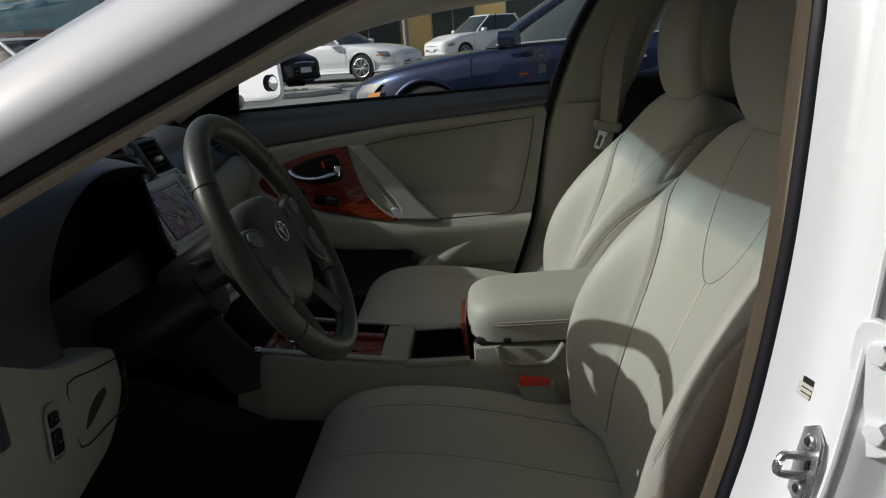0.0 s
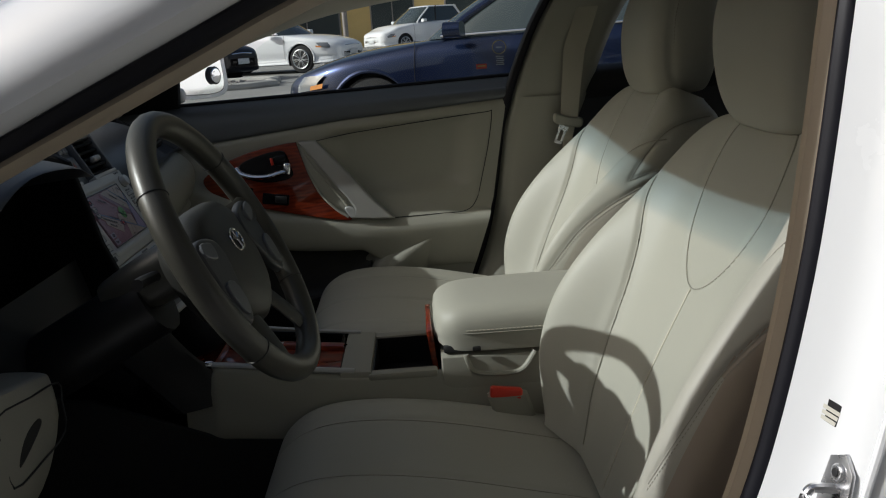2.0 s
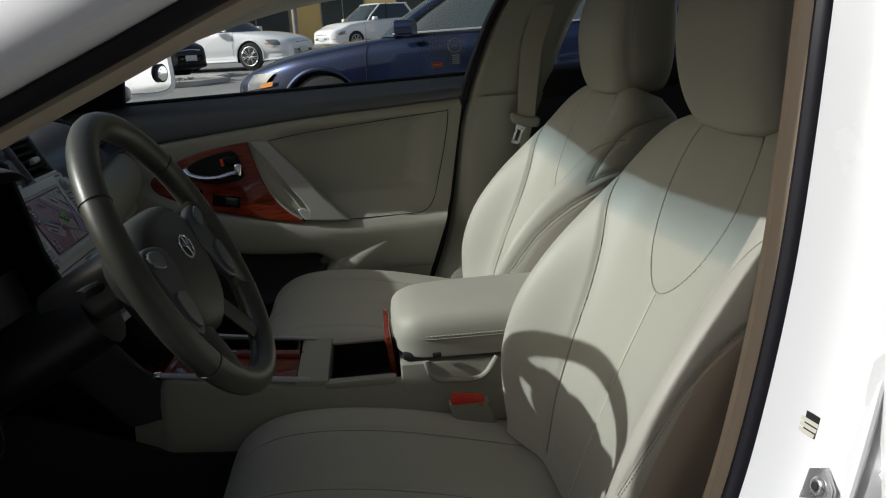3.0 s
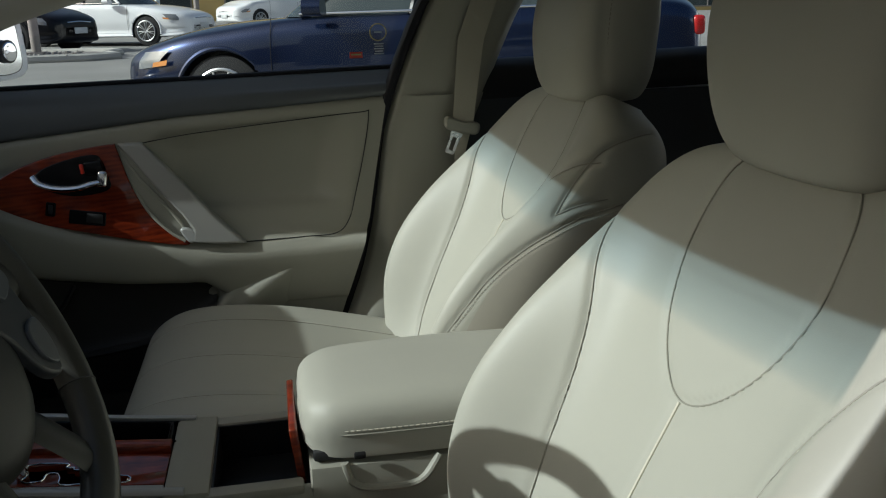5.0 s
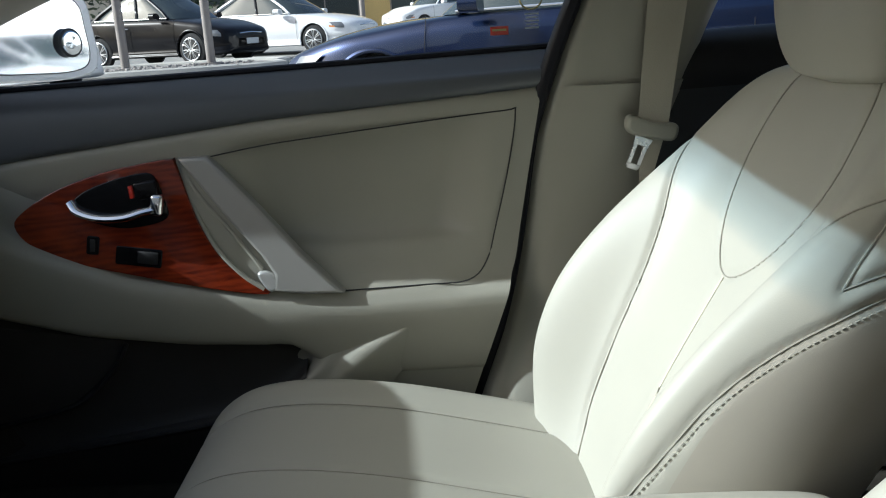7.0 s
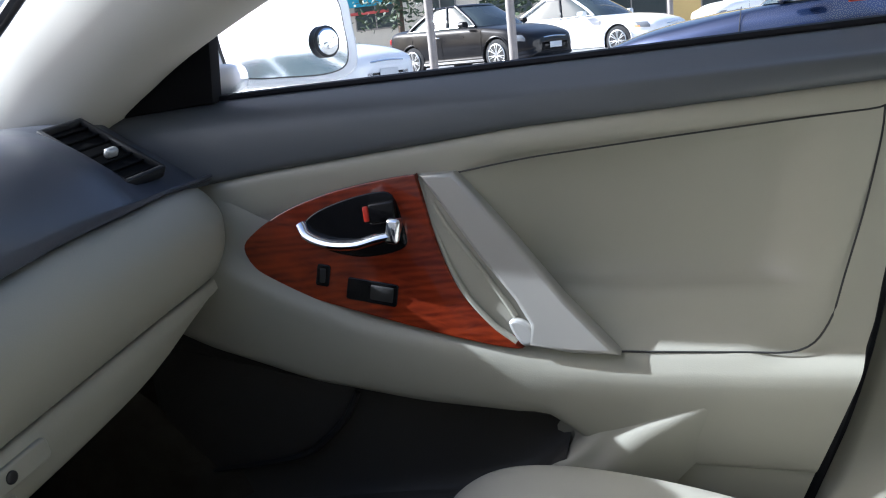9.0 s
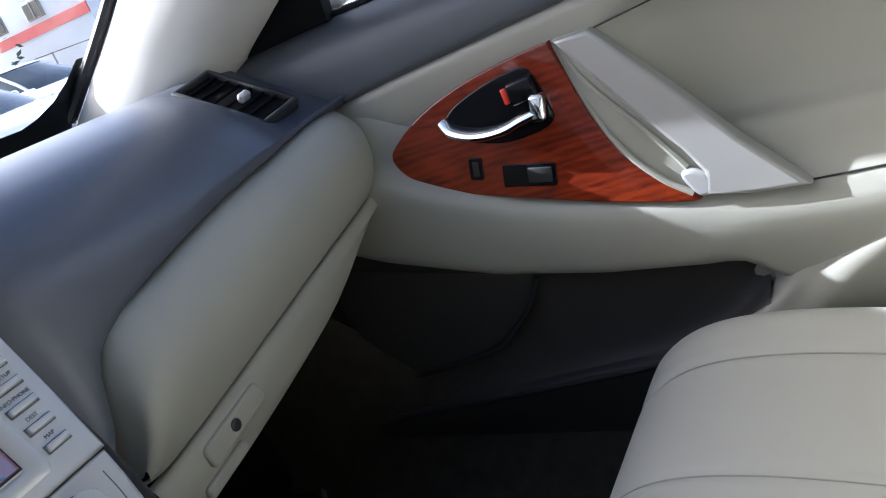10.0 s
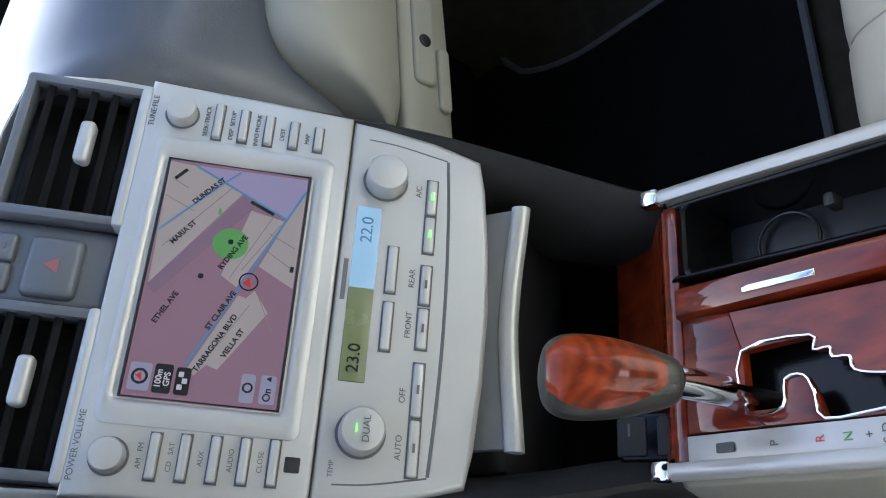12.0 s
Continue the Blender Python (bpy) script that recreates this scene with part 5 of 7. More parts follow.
lcd_r = part("lcd", box(0.058, 0.0165, 0.003, on(0.036, 0.133, 0.0035), 0.0008), LCD, clim, "pale blue temperature display")
text("23.0", on(-0.040, 0.133, 0.0053), 0.011, MAP_DARK, lcd_l)
text("22.0", on(0.048, 0.133, 0.0053), 0.011, MAP_BLUE, lcd_r)
for y in (0.022, -0.017):
    k_ = part("key", box(0.032, 0.006, 0.005, on(y, 0.1515, 0.005), 0.0014, 3), SILVER, clim, "slim silver key")
    part("key_gap", box(0.034, 0.008, 0.0008, on(y, 0.1515, 0.0042)), INK, k_)
for y, w, led in ((0.078, 0.026, 1), (0.050, 0.026, 1), (0.014, 0.027, 0), (-0.016, 0.027, 0), (-0.056, 0.034, 0), (-0.092, 0.034, 0)):
    k_ = part("key", box(w, 0.0065, 0.005, on(y, 0.1745, 0.004), 0.0014, 3), SILVER, clim, "slim silver key")
    part("key_gap", box(w + 0.002, 0.0085, 0.0008, on(y, 0.1745, 0.0042)), INK, k_)
    part("key_mark", box(0.0055, 0.0016, 0.0006, on(y, 0.1745, 0.0074)), LED if led else INK, clim)
for wd, y in (("A/C", 0.082), ("REAR", 0.018), ("FRONT", -0.014), ("OFF", -0.060), ("AUTO", -0.092)):
    text(wd, on(y, 0.1655, 0.0043), 0.0055, INK, clim)
text("TEMP", on(-0.108, 0.1265, 0.0043), 0.0042, INK, clim)
part("maker_plate", box(0.028, 0.003, 0.0006, on(0.012, 0.1215, 0.0043)), INK, clim)
# centre vents and hazard keys above
part("vent_backing", plate(outline([(0.139, -0.022), (0.138, -0.07), (0.127, -0.104), (0.09, -0.110)]), 0.010, on(0, 0, -0.062), 0.003, 3), DASH, stack)
part("vent_surround", loft([[tuple(on(0, 0, h) @ Vector((x * k, y * q + (1 - q) * 0.06, 0))) for x, y in outline([(0.139, -0.020), (0.140, -0.05), (0.137, -0.08), (0.128, -0.104), (0.09, -0.1105)])] for k, q, h in ((1.0, 1.0, -0.05), (1.0, 1.0, -0.012), (0.99, 0.99, -0.006), (0.955, 0.94, -0.004), (0.94, 0.92, -0.012))], 2, 1, True, False), SILVER, stack, "silver vent surround")
part("vent_pillar", box(0.058, 0.088, 0.03, on(0, -0.064, -0.022), 0.008, 3), STACK_GREY, stack)
part("panel_groove", tube([tuple(on(y, 0.1885 - 0.35 * y * y, 0.0035).translation) for y in (-0.108, -0.07, -0.03, 0, 0.03, 0.07, 0.108)], 0.0014, 6), INK, clim)
for y in (-0.117, 0.117):
    part("panel_groove", tube([tuple(on(y, 0.128, 0.0035).translation), tuple(on(y * 0.985, 0.15, 0.0035).translation), tuple(on(y * 0.93, 0.184, 0.0035).translation)], 0.0008, 6), INK, clim)
for s in (1, -1):
    v_ = vent(stack, on(s * 0.079, -0.060, -0.004), 0.090, 0.068, 5, frame=STACK_GREY, lab="centre air vent with black slats")
    part("vent_sill", box(0.104, 0.008, 0.016, on(s * 0.079, -0.0235, -0.002), 0.003), SILVER, v_, "silver lower edge of the vent")
hz = part("hazard_key", box(0.040, 0.033, 0.012, on(-0.002, -0.056, -0.006), 0.005, 3), STACK_GREY, stack, "grey hazard light key")
part("hazard_mark", plate([(-0.005, -0.004), (0.005, -0.004), (0, 0.005)], 0.0006, on(-0.002, -0.056, 0.0002)), principled("faded_red_print", (0.30, 0.10, 0.09), 0.6), hz)
for y_ in (-0.012, 0.008):
    ck = part("clock_key", box(0.019, 0.013, 0.012, on(y_, -0.086, -0.008), 0.003, 3), STACK_GREY, stack, "small grey clock key")
    part("key_mark", box(0.004, 0.0012, 0.0004, on(y_, -0.086, -0.0018)), INK, ck)
# black cheeks of the stack running down to the console, with the open tray below
for s in (1, -1):
    part("cheek", loft([[(a, s * w, z), (a - 0.03, s * (w + 0.012), z - 0.005), (a - 0.09, s * (w + 0.03), z - 0.01), (a - 0.11, s * (w - 0.01), z - 0.02), (a - 0.04, s * (w - 0.018), z - 0.01)] for a, z, w in ((-0.745, 0.80, 0.131), (-0.73, 0.772, 0.131), (-0.70, 0.722, 0.126), (-0.672, 0.672, 0.118), (-0.644, 0.625, 0.108), (-0.615, 0.586, 0.098), (-0.57, 0.53, 0.094))], 4, 3), CHARCOAL, stack, "dark side cheek of the centre stack")
sw_block = part("switch_block", box(0.052, 0.034, 0.016, pose(-0.632, -0.068, 0.570, 0, 25, 0), 0.004, 3), GLOSS_BLACK, stack, "black seat heater switches")
for k in (-1, 1):
    part("rocker", box(0.020, 0.026, 0.006, pose(-0.632 + 0.012 * k, -0.068, 0.578 - 0.0056 * k, 0, 25, 0), 0.002), CHARCOAL, sw_block)
    part("rocker_mark", box(0.0015, 0.008, 0.0006, pose(-0.632 + 0.012 * k, -0.064, 0.5815 - 0.0056 * k, 0, 25, 0)), INK, sw_block)
part("cubby", box(0.08, 0.19, 0.10, pose(-0.765, 0, 0.60, 0, 20, 0), 0.01), BLACK, stack, "black open cubby")
flap = part("tray_door", loft([[(-0.730, y, 0.678), (-0.705, y, 0.670), (-0.692 + 0.13 * abs(y), y, 0.659), (-0.692 + 0.13 * abs(y), y, 0.652), (-0.707, y, 0.661), (-0.730, y, 0.669)] for y in (-0.084, -0.06, -0.03, 0, 0.03, 0.06, 0.084)], 3, 1), FLAP_GREY, stack, "pale grey flap of the open tray")
part("flap_edge", loft([[(a + 0.001, y, 0.661), (a + 0.006, y, 0.656), (a + 0.005, y, 0.650), (a - 0.003, y, 0.649), (a - 0.004, y, 0.660)] for y, a in ((-0.086, -0.6805), (-0.06, -0.684), (-0.03, -0.688), (0, -0.690), (0.03, -0.688), (0.06, -0.684), (0.086, -0.6805))], 3, 2), SILVER, flap, "silver front edge of the flap")


# ---- steering wheel ----
wheel = thing("steering_wheel", "olive grey leather steering wheel with silver switches on its spokes", "steering wheel")
WN = Vector((math.cos(radians(26.3)), 0, math.sin(radians(26.3))))
WM = Matrix((Vector((0, 1, 0)), WN.cross(Vector((0, 1, 0))), WN)).transposed().to_4x4()
WC = Matrix.Translation((-0.489, -0.369, 0.849)) @ WM


def wm(x, y, z=0.0):
    return tuple(WC @ Vector((x, y, z)))


part("rim", tube([wm(0.174 * math.cos(radians(a)), 0.174 * math.sin(radians(a))) for a in range(0, 360, 15)], 0.0165, 14, True, 3, up=tuple(WN)), WHEEL_LEATHER, wheel, "grained leather wheel rim")
for a in (35, 145, 215, 325):
    c, s = math.cos(radians(a)), math.sin(radians(a))
    m_ = WC @ Matrix.Translation((0.174 * c, 0.174 * s, 0)) @ pose(0, 0, 0, 0, 0, a) @ pose(0, 0, 0, 90, 0, 0)
    part("rim_joint", tube(ring(0.0168, m_, 18), 0.0008, 5, True, 1), BLACK, wheel)
hub_o = [(x * 1.16, y * 1.22 - 0.008) for x, y in [(0.0, 0.058), (0.05, 0.055), (0.083, 0.035), (0.09, 0.0), (0.078, -0.035), (0.05, -0.062), (0.0, -0.075), (-0.05, -0.062), (-0.078, -0.035), (-0.09, 0.0), (-0.083, 0.035), (-0.05, 0.055)]]
part("airbag_cover", loft([[wm(x * s, y * s, z) for x, y in hub_o] for s, z in ((0.85, -0.06), (1.0, -0.045), (1.02, -0.02), (0.95, -0.005), (0.75, 0.004), (0.35, 0.008), (0.05, 0.009))], 3, 3), HUB_GREY, wheel, "dark grey airbag cover")
em = part("emblem_ring", tube([wm(0.021 * math.cos(radians(a)), 0.004 + 0.0145 * math.sin(radians(a)), 0.0095) for a in range(0, 360, 30)], 0.0016, 8, True, 3), CHROME, wheel, "plain chrome oval emblem")
part("emblem_bar", tube([wm(-0.012, 0.010, 0.010), wm(0, 0.004, 0.0105), wm(0.012, 0.010, 0.010)], 0.0018, 6), CHROME, em)
part("emblem_bar", tube([wm(0, 0.016, 0.010), wm(0, -0.008, 0.0105)], 0.0018, 6), CHROME, em)
for s in (-1, 1):
    part("spoke", loft([[wm(s * x, y + h, z), wm(s * x, y + h * 0.5, z + 0.008), wm(s * x, y - h * 0.5, z + 0.008), wm(s * x, y - h, z), wm(s * x, y - h * 0.5, z - 0.012), wm(s * x, y + h * 0.5, z - 0.012)] for x, y, h, z in ((0.07, 0.01, 0.032, -0.02), (0.105, 0.012, 0.028, -0.012), (0.14, 0.016, 0.024, -0.004), (0.168, 0.02, 0.022, 0.0))], 3, 2), WHEEL_LEATHER, wheel)
    part("lower_spoke", loft([[wm(s * x + 0.022, y, z), wm(s * x, y - 0.004, z + 0.008), wm(s * x - 0.022, y, z), wm(s * x, y + 0.004, z - 0.010)] for x, y, z in ((0.04, -0.05, -0.022), (0.055, -0.09, -0.012), (0.07, -0.13, -0.004), (0.08, -0.158, 0.0))], 3, 2), WHEEL_LEATHER, wheel)
    mir = lambda pts: [(-s * x, y) for x, y in (pts if s < 0 else pts[::-1])]
    pad_o = mir([(0.075, 0.026), (0.124, 0.036), (0.139, 0.020), (0.137, -0.050), (0.120, -0.076), (0.092, -0.062), (0.078, -0.030), (0.063, 0.0)])
    sw = part("switch_pad", plate([tuple(p) for p in loop_spline(pad_o, 4)], 0.010, WC @ Matrix.Translation((0, 0, -0.002)), 0.004, 3), TRIM_DARK, wheel, "dark switch pad on the spoke")
    for shape, nm in (([(0.098, 0.024), (0.130, 0.031), (0.135, 0.016), (0.104, 0.006)], "silver upper switch"), ([(0.103, -0.026), (0.132, -0.022), (0.133, -0.050), (0.119, -0.066), (0.101, -0.052)], "silver lower switch")):
        part("switch", plate([tuple(p) for p in loop_spline(mir(shape), 3)], 0.004, WC @ Matrix.Translation((0, 0, 0.0075)), 0.0018, 2), STACK_GREY, sw, nm)

column = thing("steering_column", "olive grey steering column shroud with stalks and an ignition lock", "steering column")
part("shroud", loft([[wm(x * k * 0.8 + 0.012, y * k * 0.62 + 0.018, z) for x, y in ((0, 0.05), (0.05, 0.04), (0.062, 0), (0.055, -0.05), (0, -0.07), (-0.055, -0.05), (-0.062, 0), (-0.05, 0.04))] for k, z in ((0.8, -0.05), (0.92, -0.065), (0.95, -0.10), (0.9, -0.14), (0.8, -0.17))], 3, 3), WHEEL_LEATHER, column, "olive grey column shroud")
part("column_tube", tube([wm(0, -0.01, -0.12), wm(0, -0.015, -0.30)], 0.045, 14), BLACK, column)
for s, a in ((-1, 0.02), (1, 0.02)):
    part("stalk", tube([wm(s * 0.05, a, -0.085), wm(s * 0.10, a + 0.006, -0.08), wm(s * 0.155, a + 0.01, -0.065)], 0.007, 10), BLACK, column, "black column stalk")
part("ignition_lock", knob(0.017, 0.02, facing((-0.665, -0.255, 0.772), (0.9, 0.1, 0.3)), 0.85), GLOSS_BLACK, column, "round ignition lock")

# ---- centre console ----
console = thing("center_console", "beige centre console with wood panel, shift gate and cup holders", "car console")
for s in (-1, 1):
    part("side_panel", loft([[(x, s * 0.090, z - 0.006), (x, s * 0.100, z - 0.004), (x, s * 0.104, z - 0.014), (x, s * 0.112, z - 0.05), (x, s * 0.124, z - 0.11), (x, s * 0.11, z - 0.115), (x, s * 0.086, z - 0.09)] for x, z in ((-0.66, 0.535), (-0.62, 0.565), (-0.605, 0.585), (-0.56, 0.580), (-0.45, 0.562), (-0.36, 0.552), (-0.2, 0.548), (0.12, 0.548))], 3, 3), TRIM, console, "beige console side")
    part("rail", loft([[(x, s * 0.089, z + 0.002), (x, s * 0.091, z + 0.005), (x, s * 0.097, z + 0.005), (x, s * 0.100, z), (x, s * 0.094, z - 0.006)] for x, z in ((-0.612, 0.588), (-0.56, 0.582), (-0.47, 0.569), (-0.38, 0.558))], 3, 2), SILVER, console, "satin silver console rail")
    part("rail_cap", box(0.014, 0.013, 0.012, pose(-0.616, s * 0.094, 0.590, 0, 8, 0), 0.003), CHROME, console)
for s in (-1, 1):
    part("tunnel_side", thick(sheet([[(-1.15, s * 0.15, 0.60), (-0.8, s * 0.14, 0.56), (-0.6, s * 0.128, 0.47), (-0.2, s * 0.128, 0.44), (0.14, s * 0.128, 0.44)], [(-1.15, s * 0.16, 0.29), (-0.8, s * 0.15, 0.29), (-0.6, s * 0.14, 0.29), (-0.2, s * 0.14, 0.29), (0.14, s * 0.14, 0.29)]]), 0.01), CHARCOAL, console, "dark lower tunnel side")
part("inner_tub", box(0.50, 0.18, 0.10, pose(-0.36, 0, 0.45), 0.005), BLACK, console)
# wood around the shift gate: frame strips leave the gate open


def top(x, y, z=0.0):
    """On the console's top, which falls towards the seats."""
    return (x, y, float(np.interp(x, [-0.62, -0.38], [0.584, 0.556])) + z)


def top_plate(pts, d, mat, name, parent, lab="", bevel=0.002, h=0.0):
    bm = bmesh.new()
    hi = [bm.verts.new(top(x, y, h)) for x, y in pts]
    lo = [bm.verts.new(top(x, y, h - d)) for x, y in pts]
    f = bm.faces.new(hi)
    bm.faces.new(lo[::-1])
    for i in range(len(pts)):
        j = (i + 1) % len(pts)
        bm.faces.new((hi[i], lo[i], lo[j], hi[j]))
    bmesh.ops.recalc_face_normals(bm, faces=bm.faces)
    if bevel:
        bmesh.ops.bevel(bm, geom=list(f.edges), offset=bevel, segments=2, affect="EDGES", profile=0.5)
    return part(name, bm, mat, parent, lab)


gate_hole = [(-0.563, -0.024), (-0.521, -0.021), (-0.520, -0.030), (-0.511, -0.030), (-0.510, -0.036), (-0.501, -0.037), (-0.499, -0.045), (-0.484, -0.049), (-0.448, -0.052), (-0.448, -0.066), (-0.486, -0.068), (-0.518, -0.070), (-0.522, -0.055), (-0.527, -0.044), (-0.538, -0.045), (-0.541, -0.061), (-0.562, -0.061)]
top_plate([(-0.602, -0.071), (-0.602, 0.005), (-0.57, 0.003), (-0.563, -0.024), (-0.562, -0.061), (-0.552, -0.071)], 0.008, WOOD, "wood_panel", console, "glossy reddish wood panel round the shift gate", 0.001)
top_plate([(-0.57, 0.003), (-0.405, 0.003), (-0.405, -0.040), (-0.448, -0.052), (-0.484, -0.049), (-0.499, -0.045), (-0.501, -0.037), (-0.510, -0.036), (-0.511, -0.030), (-0.520, -0.030), (-0.521, -0.021), (-0.563, -0.024)], 0.008, WOOD, "wood_panel", console, "", 0.0006)
top_plate([(-0.552, -0.071), (-0.562, -0.061), (-0.541, -0.061), (-0.538, -0.045), (-0.527, -0.044), (-0.522, -0.055), (-0.518, -0.071)], 0.008, WOOD, "wood_panel", console, "wood tongue reaching into the shift gate", 0.0006)
top_plate([(-0.448, -0.052), (-0.405, -0.04), (-0.405, -0.071), (-0.517, -0.0712), (-0.486, -0.068), (-0.448, -0.066)], 0.008, WOOD, "wood_panel", console, "", 0.0004)
gate = part("shift_gate", tube([top(x, y, 0.0006) for x, y in gate_hole], 0.0010, 6, True, 3), CHROME, console, "chrome edged stepped shift gate")
part("gate_floor", box(0.15, 0.06, 0.004, pose(-0.505, -0.045, 0.545, 0, 6, 0)), GLOSS_BLACK, gate)
plate_ = top_plate([(-0.605, -0.0895), (-0.605, -0.072), (-0.405, -0.072), (-0.405, -0.0895)], 0.006, SILVER, "gear_plate", console, "silver gear indicator strip", 0.001)
part("release_slot", plate(round_rect(0.012, 0.006, 0.001), 0.0006, Matrix.Translation(top(-0.578, -0.081, 0.0002))), INK, plate_)
GREEN_PRINT = principled("green_print", (0.08, 0.30, 0.06), 0.5)
for ch, x in (("P", -0.548), ("R", -0.522), ("N", -0.507), ("+", -0.496), ("S-D", -0.487), ("–", -0.474)):
    p = top(x, -0.081, 0.0004)
    text(ch, Matrix.Translation(p) @ pose(0, 0, 0, 0, 0, 90) @ pose(0, 0, 0, 0, 0, 0), 0.0072, RED if ch == "R" else (GREEN_PRINT if ch == "N" else INK), plate_)
top_plate([(-0.603, 0.0035), (-0.603, 0.024), (-0.405, 0.030), (-0.405, 0.0095)], 0.02, WOOD, "wood_divider", console, "wood bar beside the cup holders", 0.004, 0.008)
top_plate([(-0.555, 0.010), (-0.555, 0.0145), (-0.51, 0.0155), (-0.51, 0.011)], 0.002, CHROME, "divider_strip", console, "chrome strip", 0.0005, 0.0095)
top_plate([(-0.612, -0.088), (-0.612, 0.088), (-0.602, 0.088), (-0.602, -0.088)], 0.012, WOOD, "wood_edge", console, "", 0.002, 0.001)
part("wood_front", thick(sheet([[(-0.612, -0.085, 0.585), (-0.612, 0.085, 0.585)], [(-0.645, -0.085, 0.555), (-0.645, 0.085, 0.555)], [(-0.69, -0.085, 0.54), (-0.69, 0.085, 0.54)]]), 0.004), WOOD, console)
rim_o = round_rect(0.192, 0.058, 0.006, 4)
cupw = part("cup_holder", loft([[top(-0.503 + x * k, 0.0595 + y * q, h) for x, y in rim_o] for k, q, h in ((1.0, 1.0, -0.006), (1.0, 1.0, 0.0), (0.985, 0.96, 0.003), (0.955, 0.88, 0.003), (0.94, 0.84, -0.002), (0.93, 0.82, -0.03), (0.92, 0.80, -0.055))], 2, 3, True, False), GLOSS_BLACK, console, "black cup holder well")
part("well_floor", plate([(x * 0.95, y * 0.86) for x, y in rim_o], 0.003, pose(-0.503, 0.0595, 0.520, 0, 6.6, 0)), BLACK, cupw)
for x in (-0.548, -0.460):
    part("cup_ring", tube(ring(0.021, pose(x, 0.0595, 0.535, 0, 6, 0)), 0.0015, 8, True, 1), BLACK, cupw)
part("cup_tab", box(0.008, 0.01, 0.014, pose(-0.505, 0.066, 0.556), 0.003), CHARCOAL, cupw)
# gear lever
lev = thing("gear_lever", "gear lever with wood and leather knob on a chrome shaft", "gear lever")
part("shaft", tube([(-0.558, -0.0505, 0.548), (-0.561, -0.053, 0.59), (-0.567, -0.055, 0.640)], 0.0062, 12), CHROME, lev, "chrome lever shaft")
part("collar", tube([(-0.562, -0.0535, 0.60), (-0.568, -0.055, 0.640)], 0.0095, 14, n=2), CHROME, lev)
ax = Vector((-0.063, -0.001, 0.077)).normalized()
side = Vector((0, 1, 0)).cross(ax).normalized()
lat = ax.cross(side)
p0 = Vector((-0.567, -0.055, 0.636))
kn = [(0.0, 0.010, 0.010), (0.004, 0.0135, 0.0135), (0.015, 0.0165, 0.0175), (0.035, 0.0205, 0.0225), (0.055, 0.0225, 0.0245), (0.068, 0.021, 0.023), (0.076, 0.0155, 0.017), (0.079, 0.007, 0.007)]
part("knob", loft([[p0 + ax * d + side * (a * math.cos(t)) + lat * (b * math.sin(t)) for t in [2 * math.pi * q / 10 for q in range(10)]] for d, a, b in kn], 4, 3), WHEEL_LEATHER, lev, "grey leather knob")
cap = [[p0 + ax * np.interp(f, [0, 1], [0.010, 0.077]) + side * (np.interp(np.interp(f, [0, 1], [0.010, 0.077]), [q[0] for q in kn], [q[1] for q in kn]) * math.cos(g_) + 0.0012) + lat * (np.interp(np.interp(f, [0, 1], [0.010, 0.077]), [q[0] for q in kn], [q[2] for q in kn]) * math.sin(g_)) for g_ in [radians(q * (math.sin(math.pi * min(1, 0.05 + f * 0.8)) ** 0.6)) for q in (-62, -40, -20, 0, 20, 40, 62)]] for f in (0.0, 0.12, 0.3, 0.5, 0.7, 0.85, 0.95, 0.99)]
KNOB_WOOD = wood_mat("amber_polished_wood", (0.105, 0.0125, 0.003), (0.29, 0.043, 0.008))
KNOB_WOOD.node_tree.nodes["Principled BSDF"].inputs["Coat Weight"].default_value = 0.4
part("knob_inlay", loft(cap, 3, 3, False, False), KNOB_WOOD, lev, "polished wood inlay of the knob")
# beige bridge, open box with its lifted wood lid
top_plate([(-0.404, -0.10), (-0.404, 0.10), (-0.352, 0.10), (-0.352, -0.10)], 0.02, TRIM, "bridge", console, "", 0.004, 0.002)
part("bin", merge(box(0.004, 0.16, 0.10, pose(-0.351, 0, 0.50)), box(0.004, 0.16, 0.10, pose(-0.248, 0, 0.50)), box(0.11, 0.004, 0.10, pose(-0.30, 0.08, 0.50)), box(0.11, 0.004, 0.10, pose(-0.30, -0.08, 0.50))), BLACK, console, "black open storage bin")
for s in (-1, 1):
    part("bin_edge", box(0.115, 0.022, 0.014, pose(-0.30, s * 0.092, 0.547), 0.004), TRIM, console)
part("wood_lid", box(0.010, 0.15, 0.075, pose(-0.248, 0.0, 0.575, 0, -6, 0), 0.003, 3), WOOD, console, "lifted wood lid of the storage bin")
part("box_body", loft([[(x, -0.105 * w, 0.36), (x, -0.108 * w, 0.50), (x, -0.102 * w, 0.555), (x, -0.09 * w, 0.575), (x, 0, 0.58), (x, 0.09 * w, 0.575), (x, 0.102 * w, 0.555), (x, 0.108 * w, 0.50), (x, 0.105 * w, 0.36), (x, 0, 0.35)] for x, w in ((-0.235, 0.96), (-0.22, 1.0), (-0.1, 1.0), (0.05, 1.0), (0.14, 0.98))], 3, 3), TRIM, console, "beige console box")
arm = []
